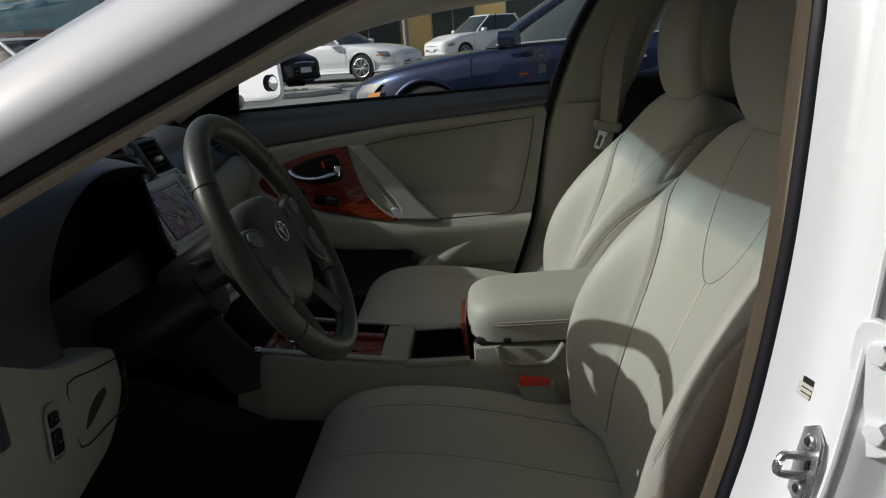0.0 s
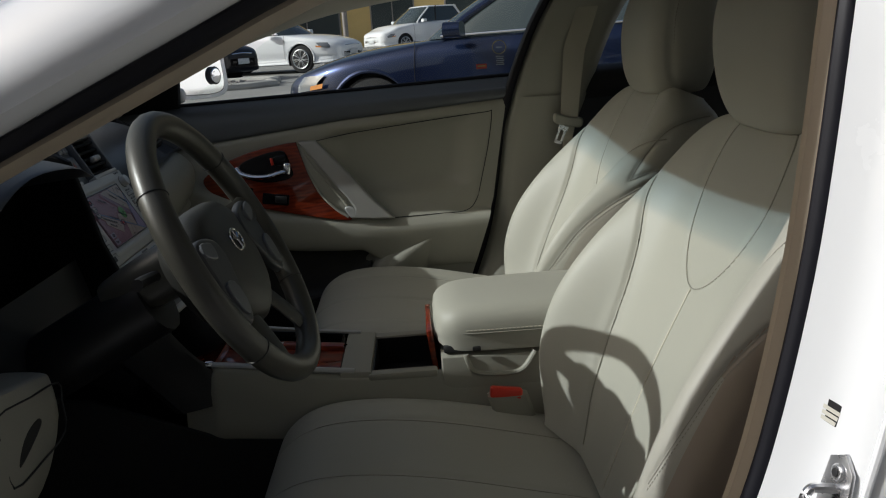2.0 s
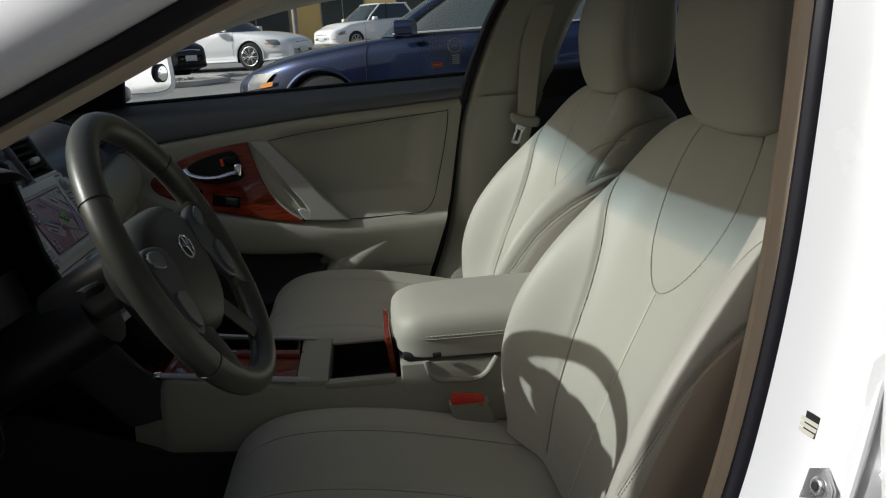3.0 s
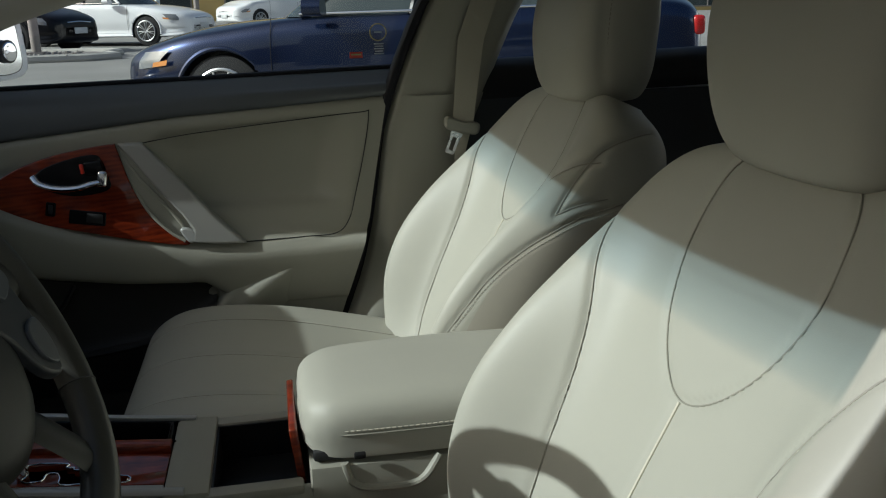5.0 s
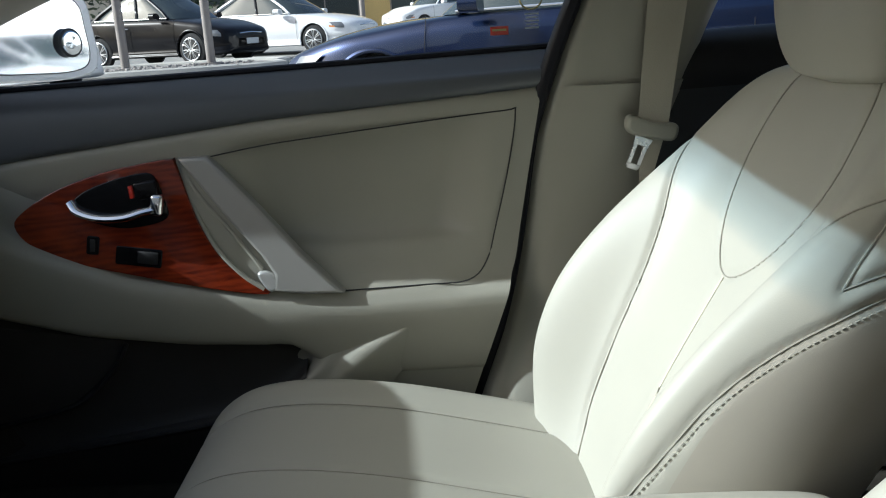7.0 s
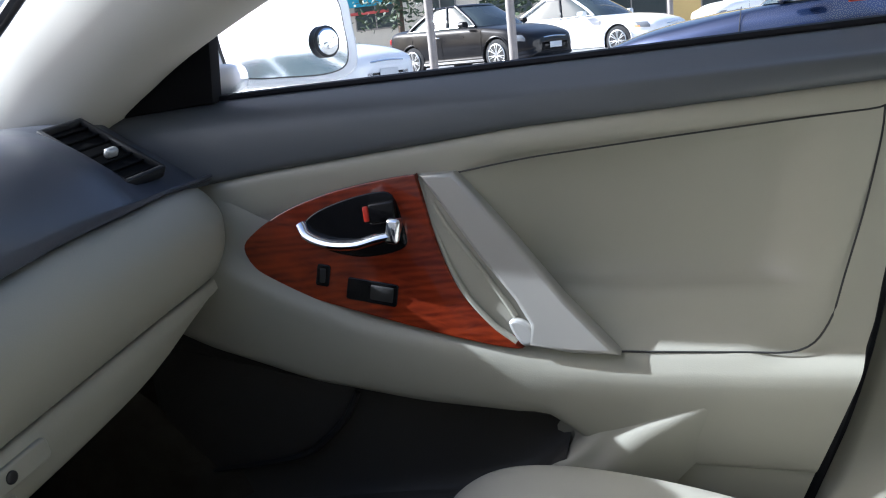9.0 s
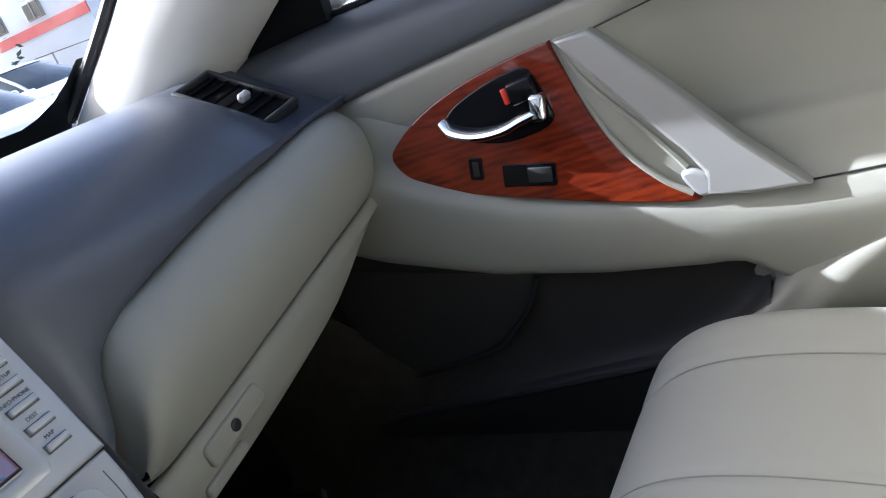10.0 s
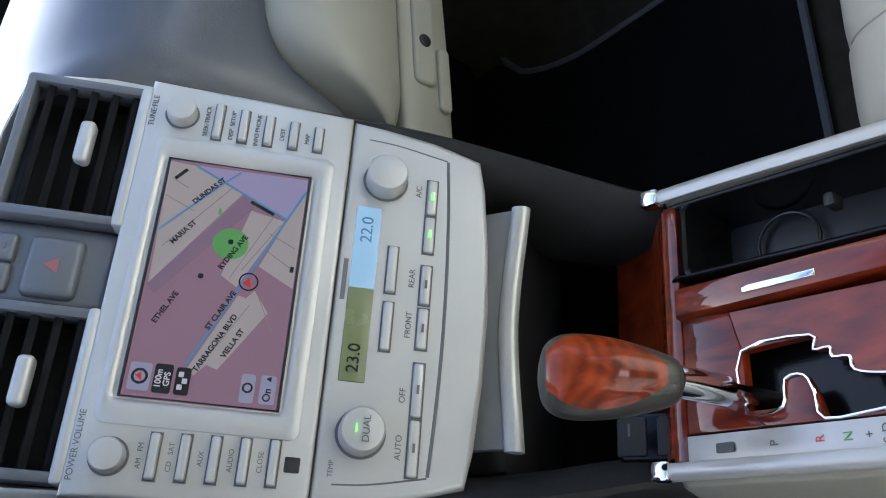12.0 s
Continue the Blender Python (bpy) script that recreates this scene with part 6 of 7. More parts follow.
for x, w, zt, zlo in ((-0.243, 0.045, 0.628, 0.60), (-0.238, 0.075, 0.642, 0.59), (-0.22, 0.094, 0.652, 0.582), (-0.18, 0.103, 0.658, 0.578), (-0.05, 0.106, 0.660, 0.578), (0.08, 0.106, 0.657, 0.578), (0.125, 0.10, 0.65, 0.582), (0.14, 0.08, 0.635, 0.59)):
    arm.append([(x, 0, zt), (x, 0.5 * w, zt - 0.001), (x, 0.85 * w, zt - 0.008), (x, w, zt - 0.03), (x, w * 0.98, zlo + 0.012), (x, 0.88 * w, zlo), (x, 0, zlo - 0.002), (x, -0.88 * w, zlo), (x, -w * 0.98, zlo + 0.012), (x, -w, zt - 0.03), (x, -0.85 * w, zt - 0.008), (x, -0.5 * w, zt - 0.001)])
lid = part("armrest", loft(arm, 4, 3), LEATHER, console, "padded beige leather armrest lid")
sl = [(0.12, -0.1015, 0.612), (0.0, -0.1075, 0.613), (-0.15, -0.1055, 0.612), (-0.205, -0.098, 0.611), (-0.232, -0.075, 0.610), (-0.2405, -0.04, 0.611), (-0.243, 0.0, 0.612)]
part("seam", tube(sl, 0.0014, 6), SEAM, lid)
part("stitching", stitches([(x, y * 1.005, z + 0.005) for x, y, z in sl], 0.007, 0.0045), THREAD_HIGHLIGHT, lid)

# moulded frame of the pocket in the box's side
part("box_frame", tube([(-0.194, -0.098, 0.574), (-0.191, -0.0995, 0.562), (-0.184, -0.1015, 0.548), (-0.165, -0.102, 0.541), (-0.12, -0.102, 0.539), (-0.10, -0.1015, 0.546), (-0.087, -0.0995, 0.562), (-0.080, -0.098, 0.574)], 0.008, 10, n=5, flat=0.6), TRIM, console)
part("box_notch", box(0.014, 0.006, 0.008, pose(-0.176, -0.1065, 0.586), 0.002), BLACK, console)
part("lid_base", box(0.33, 0.19, 0.014, pose(-0.065, 0, 0.583), 0.004), CHARCOAL, console, "dark lower edge of the armrest lid")

# ---- belts, buckles, striker, labels ----
UP_ = pose(0, 0, 0, 90, 0, 0)
belt = thing("seat_belt", "beige seat belt hanging on the pillar with a steel tongue", "seat belt")
part("webbing", thick(sheet([[(0.150, 0.652, 1.13), (0.200, 0.644, 1.13)], [(0.116, 0.656, 1.036), (0.166, 0.648, 1.033)], [(0.108, 0.657, 0.938), (0.152, 0.650, 0.935)], [(0.104, 0.657, 0.877), (0.143, 0.651, 0.866)]]), 0.002), WEBBING, belt, smooth=True)
part("webbing", thick(sheet([[(0.112, 0.662, 0.862), (0.140, 0.654, 0.858)], [(0.108, 0.668, 0.80), (0.126, 0.662, 0.80)], [(0.112, 0.672, 0.68), (0.130, 0.668, 0.68)], [(0.10, 0.676, 0.46), (0.12, 0.672, 0.46)]]), 0.002), WEBBING, belt, "lower run of the belt turned edge on", smooth=True)
part("tongue_cover", plate([tuple(p) for p in loop_spline([(-0.036, 0.004), (-0.030, 0.015), (0.0, 0.010), (0.031, 0.012), (0.037, 0.0), (0.030, -0.012), (0.0, -0.012), (-0.028, -0.010)], 4)], 0.018, pose(0.120, 0.660, 0.866, 0, 11, 0) @ UP_, 0.005, 3), TRIM, belt)
tm_ = pose(0.108, 0.648, 0.852, 0, 22, 0) @ UP_
part("tongue", merge(plate([(-0.013, 0.004), (-0.010, -0.012), (-0.0095, -0.020), (-0.0045, -0.020), (-0.0045, -0.008), (0.0045, -0.008), (0.0045, -0.020), (0.0095, -0.020), (0.010, -0.012), (0.013, 0.004)], 0.003, tm_, 0.0006), plate([(-0.0095, -0.034), (0.0095, -0.034), (0.0095, -0.039), (0.007, -0.042), (-0.007, -0.042), (-0.0095, -0.039)], 0.003, tm_, 0.0006), box(0.005, 0.0142, 0.003, tm_ @ Matrix.Translation((-0.007, -0.027, 0.0015))), box(0.005, 0.0142, 0.003, tm_ @ Matrix.Translation((0.007, -0.027, 0.0015)))), STEEL, belt, "bright steel belt tongue with a square slot")
part("pillar_slot", tube([(0.055, 0.684, 1.036), (0.075, 0.676, 1.08), (0.10, 0.664, 1.13)], 0.004, 8), CHARCOAL, body)

buckle = thing("belt_buckle", "driver seat belt buckle with a red release button", "belt buckle")
part("housing", loft([[(-0.133 + a + dx, -0.140 + dy, 0.518 - b) for dx, dy in ((-0.028, -0.012), (0.028, -0.012), (0.03, 0), (0.028, 0.012), (-0.028, 0.012), (-0.03, 0))] for a, b in ((0, 0), (0.006, 0.02), (0.02, 0.07), (0.035, 0.13))], 3, 2), TRIM, buckle)
part("button", box(0.052, 0.020, 0.018, pose(-0.135, -0.142, 0.521, -12, 8, 0), 0.004, 3), RED, buckle, "red release button")

striker = thing("door_striker", "steel door striker bolted to the white jamb", "door striker")
sm = facing((0.0590, -0.8265, 0.7130), (-0.95, -0.19, 0.24), (0, 0, 1)) @ Matrix.Diagonal((0.85, 0.85, 0.85, 1))
part("plate", plate([(-0.016, -0.033), (0.0, -0.042), (0.018, -0.03), (0.021, 0.0), (0.018, 0.03), (0.004, 0.045), (-0.014, 0.036), (-0.018, 0)], 0.004, sm, 0.001), STEEL, striker)
part("loop", tube([tuple(sm @ Vector(p)) for p in ((0.004, 0.010, 0), (0.004, 0.011, 0.022), (0.003, 0.008, 0.032), (0.002, -0.006, 0.034), (0.004, -0.010, 0.026), (0.004, -0.010, 0))], 0.004, 10, n=4), STEEL, striker, "bent steel loop")
for q in (-0.025, 0.026):
    b_ = part("bolt", knob(0.0085, 0.005, sm @ Matrix.Translation((0.002, q, 0.003)), 0.8), STEEL, striker)
    part("socket", knob(0.004, 0.001, sm @ Matrix.Translation((0.002, q, 0.0085)), 0.9), CHARCOAL, b_)
tag = thing("jamb_label", "small dark label with pale unreadable bars on the jamb", "label")
tm = facing((0.0650, -0.8018, 0.7745), (-0.80, -0.57, 0.18), (0, 0, 1)) @ pose(0, 0, 0, 0, 0, -16)
part("backing", plate(round_rect(0.019, 0.018, 0.001), 0.0006, tm), BLACK, tag)
for k in range(3):
    part("print_bar", box(0.0165, 0.0032, 0.0004, tm @ Matrix.Translation((0, 0.002 - 0.0045 * k, 0.0009))), principled("label_print", (0.6, 0.58, 0.5), 0.6) if k == 0 else bpy.data.materials["label_print"], tag)
plug = solo("rubber_plug", merge(knob(0.017, 0.012, facing((0.045, -0.785, 0.655), (-0.9, -0.4, 0)), 0.7)), RUBBER, "round black rubber plug on the jamb", "rubber plug")
hinge = thing("hinge", "white painted rear door hinge bolted to the pillar", "door hinge")
hm = facing((0.106, -0.852, 0.79), (-0.75, -0.66, 0), (0, 0, 1))
part("leaf", plate([tuple(p) for p in loop_spline([(-0.022, -0.05), (0.01, -0.055), (0.022, -0.03), (0.014, 0.0), (0.022, 0.03), (0.012, 0.055), (-0.02, 0.05)], 4)], 0.006, hm, 0.002), PAINT, hinge)
for q in (-0.034, 0.034):
    part("bolt", knob(0.0105, 0.010, hm @ Matrix.Translation((0.002, q, 0.005)), 0.9, 6), PAINT, hinge)

# ---- floor mats, rear cabin ----
mat = thing("floor_mat", "black passenger floor mat with a pale bound edge", "floor mat")
mo_ = [(-1.17, 0.66), (-1.06, 0.575), (-0.96, 0.545), (-0.86, 0.548), (-0.76, 0.555), (-0.66, 0.562), (-0.634, 0.548), (-0.63, 0.50), (-0.617, 0.27), (-0.61, 0.16), (-0.66, 0.145), (-0.95, 0.15), (-1.17, 0.22)]
part("carpet", plate(mo_, 0.010, pose(0, 0, 0.298), 0.003), CARPET, mat)
part("binding", tube([(x, y, 0.307) for x, y in mo_], 0.005, 8, True, 4), CARPET_EDGE, mat, "pale grey bound edge")
mat2 = thing("floor_mat", "black driver floor mat in deep shade", "floor mat")
part("carpet", plate([(-1.1, -0.62), (-0.62, -0.62), (-0.62, -0.18), (-1.1, -0.2)], 0.010, pose(0, 0, 0.298), 0.003), CARPET, mat2)

rear_door = thing("rear_door", "closed rear passenger door with dark upper trim", "car door")
part("upper_trim", loft([[(x, 0.745, z), (x, 0.735, z + 0.003), (x, 0.712, z - 0.015), (x, 0.70, z - 0.05), (x, 0.703, z - 0.075)] for x, z in ((0.10, 0.985), (0.5, 0.995), (0.9, 1.005), (1.25, 1.01))], 2, 3, False, False), BLACK, rear_door, "black upper trim")
part("door_card", loft([[(x, 0.705, 0.92), (x, 0.70, 0.80), (x, 0.675, 0.68), (x, 0.69, 0.55), (x, 0.69, 0.35)] for x in (0.10, 0.5, 0.9, 1.25)], 2, 3, False, False), TRIM_DARK, rear_door)
part("window_pane", sheet([[(0.1, 0.755, 0.98), (1.2, 0.735, 1.0)], [(0.24, 0.65, 1.22), (1.05, 0.65, 1.2)]]), GLASS, rear_door).visible_shadow = False
part("door_skin", thick(sheet([[(0.06, 0.80, 0.98), (1.3, 0.80, 1.0)], [(0.06, 0.88, 0.7), (1.3, 0.88, 0.7)], [(0.06, 0.84, 0.32), (1.3, 0.84, 0.32)]]), 0.01), PAINT, rear_door)
bench = thing("rear_bench", "beige leather rear bench in shade", "car seat")
part("cushion", box(0.5, 1.28, 0.16, pose(0.95, 0, 0.46, 0, -5, 0), 0.05, 4), LEATHER, bench)
part("backrest", box(0.16, 1.28, 0.56, pose(1.28, 0, 0.74, 0, 18, 0), 0.05, 4), LEATHER, bench)


# ---- the lot outside: parked cars, poles, buildings, trees ----
TYRE = principled("tyre_rubber", (0.02, 0.02, 0.021), 0.85, vary=0.2, vary_scale=20)
ALLOY = principled("alloy", (0.6, 0.61, 0.62), 0.3, metal=0.8, vary=0.05)
LAMP = principled("headlight_glass", (0.22, 0.23, 0.24), 0.08, vary=0.1, vary_scale=20, coat=1.0)
AMBER = principled("amber_lamp", (0.75, 0.32, 0.10), 0.2, vary=0.1)
TAIL = principled("red_lamp", (0.45, 0.02, 0.02), 0.2, vary=0.1)
CAR_GLASS = principled("dark_car_glass", (0.05, 0.064, 0.066), 0.04, vary=0.0, spec=0.7)


def car_paint(name, c):
    return principled(name, c, 0.35, vary=0.03, vary_scale=1.5, coat=1.0, spec=0.1)


BLUE_PAINT = principled("dark_blue_car_paint", (0.0045, 0.015, 0.056), 0.30, metal=0.8, vary=0.04, vary_scale=1.5, coat=1.0)
BLACK_PAINT = principled("black_car_paint", (0.008, 0.008, 0.010), 0.3, vary=0.05, coat=0.35, spec=0.1)
WHITE_PAINT = car_paint("pearl_white_car_paint", (0.84, 0.85, 0.86))
GREY_PAINT = car_paint("silver_car_paint", (0.40, 0.42, 0.44))


def build_car(label, paint, x, y, heading, size=(4.6, 1.80, 1.43), tall=0.0, group="parked cars"):
    """A parked car; its nose looks along heading (degrees from the x axis)."""
    ln, wd, ht = size
    k, w = ln / 4.6, wd / 2
    car = thing("parked_car", label, "car", group)
    secs = []
    for px, pw, sill, topz in ((2.30, 0.50, 0.34, 0.50), (2.27, 0.66, 0.27, 0.60), (2.16, 0.80, 0.22, 0.68), (1.95, 0.90, 0.20, 0.75), (1.65, 0.97, 0.20, 0.82), (1.3, 0.985, 0.20, 0.87), (0.9, 0.99, 0.20, 0.92), (0.5, 1.0, 0.20, 0.945), (-0.2, 1.0, 0.20, 0.965), (-0.9, 1.0, 0.20, 0.985), (-1.4, 0.985, 0.20, 1.0), (-1.8, 0.95, 0.22, 1.01), (-2.1, 0.90, 0.25, 1.0), (-2.25, 0.82, 0.30, 0.93), (-2.30, 0.70, 0.36, 0.80)):
        t, ww = topz + tall * (0.8 if px < 1.9 else 0.5), pw * w
        crown = 0.05 if px > 0.9 or px < -1.5 else 0.02
        secs.append([(px * k, 0, t + crown), (px * k, 0.55 * ww, t + crown * 0.7), (px * k, 0.86 * ww, t - 0.005), (px * k, 0.955 * ww, t - 0.06), (px * k, 0.99 * ww, t - 0.17), (px * k, ww, 0.5 * (sill + t) - 0.04), (px * k, 0.97 * ww, sill + 0.16), (px * k, 0.985 * ww, sill + 0.08), (px * k, 0.93 * ww, sill), (px * k, 0, sill), (px * k, -0.93 * ww, sill), (px * k, -0.985 * ww, sill + 0.08), (px * k, -0.97 * ww, sill + 0.16), (px * k, -ww, 0.5 * (sill + t) - 0.04), (px * k, -0.99 * ww, t - 0.17), (px * k, -0.955 * ww, t - 0.06), (px * k, -0.86 * ww, t - 0.005), (px * k, -0.55 * ww, t + crown * 0.7)])
    bm = loft(secs, 9, 6)
    holes = [f for f in bm.faces if len(f.verts) == 4 and abs(f.calc_center_median().y) > 0.55 * w and min(math.hypot(f.calc_center_median().x - q * k, f.calc_center_median().z - 0.335) for q in (1.36, -1.36)) < 0.375]
    bmesh.ops.delete(bm, geom=holes, context="FACES")
    shell = part("body", bm, paint, car, angle=50)
    bz = 0.955 + tall * 0.8
    levels = []
    for f, z in ((0.0, bz - 0.02), (0.3, bz + 0.3 * (ht - bz)), (0.65, bz + 0.65 * (ht - bz)), (0.9, bz + 0.92 * (ht - bz)), (1.0, ht)):
        xf, xr = 1.0 - 0.78 * f ** 1.1, -1.85 + (0.85 if tall < 0.1 else 0.35) * f ** 1.15
        yw = w * (0.90 - 0.22 * f)
        levels.append([((xf - 0.0) * k, 0, z), ((xf - 0.07) * k, 0.6 * yw, z), ((xf - 0.28) * k, 0.96 * yw, z), (0.2 * xf * k - 0.35 * k, yw, z), ((xr + 0.3) * k, 0.96 * yw, z), ((xr + 0.06) * k, 0.6 * yw, z), (xr * k, 0, z), ((xr + 0.06) * k, -0.6 * yw, z), ((xr + 0.3) * k, -0.96 * yw, z), (0.2 * xf * k - 0.35 * k, -yw, z), ((xf - 0.28) * k, -0.96 * yw, z), ((xf - 0.07) * k, -0.6 * yw, z)])
    part("glasshouse", loft(levels, 2, 3), CAR_GLASS, car, "dark tinted windows")
    part("roof", loft([[(a, b * 1.01, z + 0.012 + q) for a, b, z in levels[i]] for i, q in ((3, 0.0), (4, 0.0))] + [[(a * 0.6 - 0.1, b * 0.6, ht + 0.028) for a, b, z in levels[4]]], 2, 3), paint, car)
    for s in (-1, 1):
        for nm, i0 in (("front_pillar", 2), ("centre_pillar", 3), ("rear_pillar", 4)):
            idx = i0 if s > 0 else 12 - i0
            part(nm, tube([(levels[q][idx][0], levels[q][idx][1] * 1.006, levels[q][idx][2]) for q in range(5)], 0.05 if nm == "rear_pillar" else 0.032, 8, n=3), BLACK if nm == "centre_pillar" else paint, car)
        part("chrome_strip", tube([(0.72 * k, s * w * 0.905, bz + 0.0), (0.2 * k, s * w * 0.925, bz + 0.006), (-0.6 * k, s * w * 0.925, bz + 0.016), (-1.45 * k, s * w * 0.89, bz + 0.03)], 0.011, 8), CHROME, car)
        part("headlight", loft([[(a * k, s * b * w, z) for a, b, z in r] for r in (((2.18, 0.62, 0.56), (2.16, 0.62, 0.62), (2.10, 0.70, 0.67)), ((2.10, 0.83, 0.555), (2.08, 0.84, 0.62), (2.0, 0.86, 0.69)), ((1.88, 0.95, 0.58), (1.85, 0.955, 0.64), (1.78, 0.945, 0.70)))], 3, 3, False, False), LAMP, car, "clear headlight")
        part("indicator", loft([[(a * k, s * b * w, z) for a, b, z in r] for r in (((1.93, 0.955, 0.575), (1.92, 0.955, 0.61)), ((1.80, 0.985, 0.59), (1.79, 0.985, 0.63)))], 2, 2, False, False), AMBER, car)
        part("tail_lamp", box(0.10, 0.24, 0.14, pose(-2.23 * k, s * 0.70 * w, 0.82 + tall * 0.6, 0, 0, s * 20), 0.03, 3), TAIL, car, "red tail lamp")
        mir = part("door_mirror", loft([[(a, s * (w + b), bz + 0.05 + c) for b, c in ((0.02, -0.06), (0.17, -0.055), (0.20, 0.0), (0.16, 0.055), (0.04, 0.04))] for a in (0.62 * k, 0.55 * k, 0.48 * k)], 2, 3), paint, car)
        part("handle", tube([(-0.35 * k, s * w * 1.0, bz - 0.17), (-0.42 * k, s * (w * 1.0 + 0.03), bz - 0.165), (-0.52 * k, s * w * 1.0, bz - 0.16)], 0.012, 6), CHROME, car)
        for xx in (0.94, -0.30, -1.30):
            part("door_gap", tube([(xx * k, s * w * 0.93, bz - 0.02), (xx * k, s * w * 0.998, bz - 0.22), (xx * k, s * w * 1.0, 0.5), (xx * k, s * w * 0.985, 0.32)], 0.0035, 5), BLACK, car)
        for xx in (1.36, -1.36):
            arc = [(xx * k + 0.378 * math.cos(radians(a)), 0.335 + 0.378 * math.sin(radians(a))) for a in range(-24, 205, 12)]
            part("wheel_well", merge(sheet([[(a, s * (w - 0.34), b) for a, b in arc], [(a, s * (w - 0.03), b) for a, b in arc]]), plate(arc, 0.01, pose(0, s * (w - 0.34), 0) @ UP)), BLACK, car)
            part("arch_lip", tube([(a, s * (w * 0.978 - 0.012), b) for a, b in arc[1:-1]], 0.020, 8, n=2), paint, car)
            wm_ = pose(xx * k, s * (w - 0.115), 0.33, -s * 90, 0, 0)
            wh = part("wheel", knob(0.335, 0.11, wm_ @ Matrix.Translation((0, 0, -0.03)), 0.94, 40, 0.0), TYRE, car, "road wheel")
            part("rim", knob(0.235, 0.018, wm_ @ Matrix.Translation((0, 0, 0.074)), 0.97, 36, 0.0), CHARCOAL, wh)
            part("rim_edge", tube(ring(0.225, wm_ @ Matrix.Translation((0, 0, 0.094)), 30), 0.014, 6, True, 1), ALLOY, wh)
            for q in range(14):
                part("spoke", box(0.20, 0.016, 0.016, wm_ @ pose(0, 0, 0.094, 0, 0, 360 / 14 * q + (5 if q % 2 else -5)) @ Matrix.Translation((0.115, 0, 0)), 0.004), ALLOY, wh)
    part("intake", box(0.06, 1.15, 0.10, pose(2.225 * k, 0, 0.30), 0.03), BLACK, car, "dark lower intake")
    part("grille", box(0.05, 0.72, 0.22, pose(2.265 * k, 0, 0.50, 0, -10, 0), 0.03), GLOSS_BLACK, car, "dark front grille")
    part("grille_bar", tube([(2.29 * k, -0.36, 0.60), (2.31 * k, 0, 0.615), (2.29 * k, 0.36, 0.60)], 0.014, 8), CHROME, car)
    part("number_plate", box(0.015, 0.40, 0.12, pose(2.325 * k, 0, 0.44), 0.01), principled("plate_white", (0.6, 0.62, 0.63), 0.5) if "plate_white" not in bpy.data.materials else bpy.data.materials["plate_white"], car)
    car.matrix_basis = pose(x, y, ground_z(y), 0, 0, heading)
    return car


# outer panels of the white car: quarters, boot, bumpers and road wheels
def quarter(y):
    s = 1 if y > 0 else -1
    return loft([[(x, s * (0.80 + 0.0 * x), zt), (x, s * 0.865, zt - 0.08), (x, s * 0.885, 0.62), (x, s * 0.86, 0.36), (x, s * 0.80, 0.28)] for x, zt in ((1.30, 0.97), (1.6, 0.985), (1.95, 0.985), (2.22, 0.95), (2.32, 0.88))], 3, 3, False, False)


for yy in (-0.85, 0.85):
    part("rear_quarter", thick(quarter(yy), 0.01), PAINT, body)
part("boot_lid", thick(loft([[(1.64, y, 0.985), (1.9, y, 1.0 - 0.03 * abs(y)), (2.2, y, 0.985 - 0.03 * abs(y)), (2.34, y, 0.93 - 0.03 * abs(y)), (2.38, y, 0.75), (2.37, y, 0.60)] for y in (-0.80, -0.5, -0.2, 0.2, 0.5, 0.80)], 3, 3, False, False), 0.01), PAINT, body)
part("rear_bumper", loft([[(2.36, y, 0.62), (2.43, y, 0.58), (2.44, y, 0.42), (2.36, y, 0.28), (2.25, y, 0.28), (2.25, y, 0.62)] for y in (-0.84, -0.5, 0, 0.5, 0.84)], 3, 2), PAINT, body)
part("front_bumper", loft([[(-2.24, y, 0.70), (-2.36 + 0.12 * (y / 0.85) ** 2, y, 0.62), (-2.40 + 0.14 * (y / 0.85) ** 2, y, 0.45), (-2.33 + 0.12 * (y / 0.85) ** 2, y, 0.26), (-2.15, y, 0.26), (-2.15, y, 0.70)] for y in (-0.86, -0.5, 0, 0.5, 0.86)], 3, 2), PAINT, body)
for yy in (-0.86, 0.86):
    s_ = 1 if yy > 0 else -1
    part("wing_top", thick(loft([[(x, s_ * 0.83, z), (x, s_ * 0.87, z - 0.06), (x, s_ * 0.885, 0.70), (x, s_ * 0.885, 0.55)] for x, z in ((-1.06, 0.86), (-1.5, 0.81), (-2.0, 0.74), (-2.24, 0.66))], 3, 3, False, False), 0.01), PAINT, body)
    part("headlight", loft([[(-2.30, s_ * 0.52, 0.64), (-2.26, s_ * 0.52, 0.70)], [(-2.22, s_ * 0.76, 0.65), (-2.14, s_ * 0.76, 0.74)], [(-2.02, s_ * 0.885, 0.68), (-1.96, s_ * 0.875, 0.75)]], 3, 2, False, False), LAMP, body)
    for xx in (-1.62, 1.18):
        wm_ = pose(xx, s_ * 0.78, 0.33, -s_ * 90, 0, 0)
        wh = part("road_wheel", knob(0.33, 0.11, wm_ @ Matrix.Translation((0, 0, -0.03)), 0.94, 40, 0.0), TYRE, body)
        part("rim", knob(0.22, 0.018, wm_ @ Matrix.Translation((0, 0, 0.074)), 0.97, 36, 0.0), ALLOY, wh)

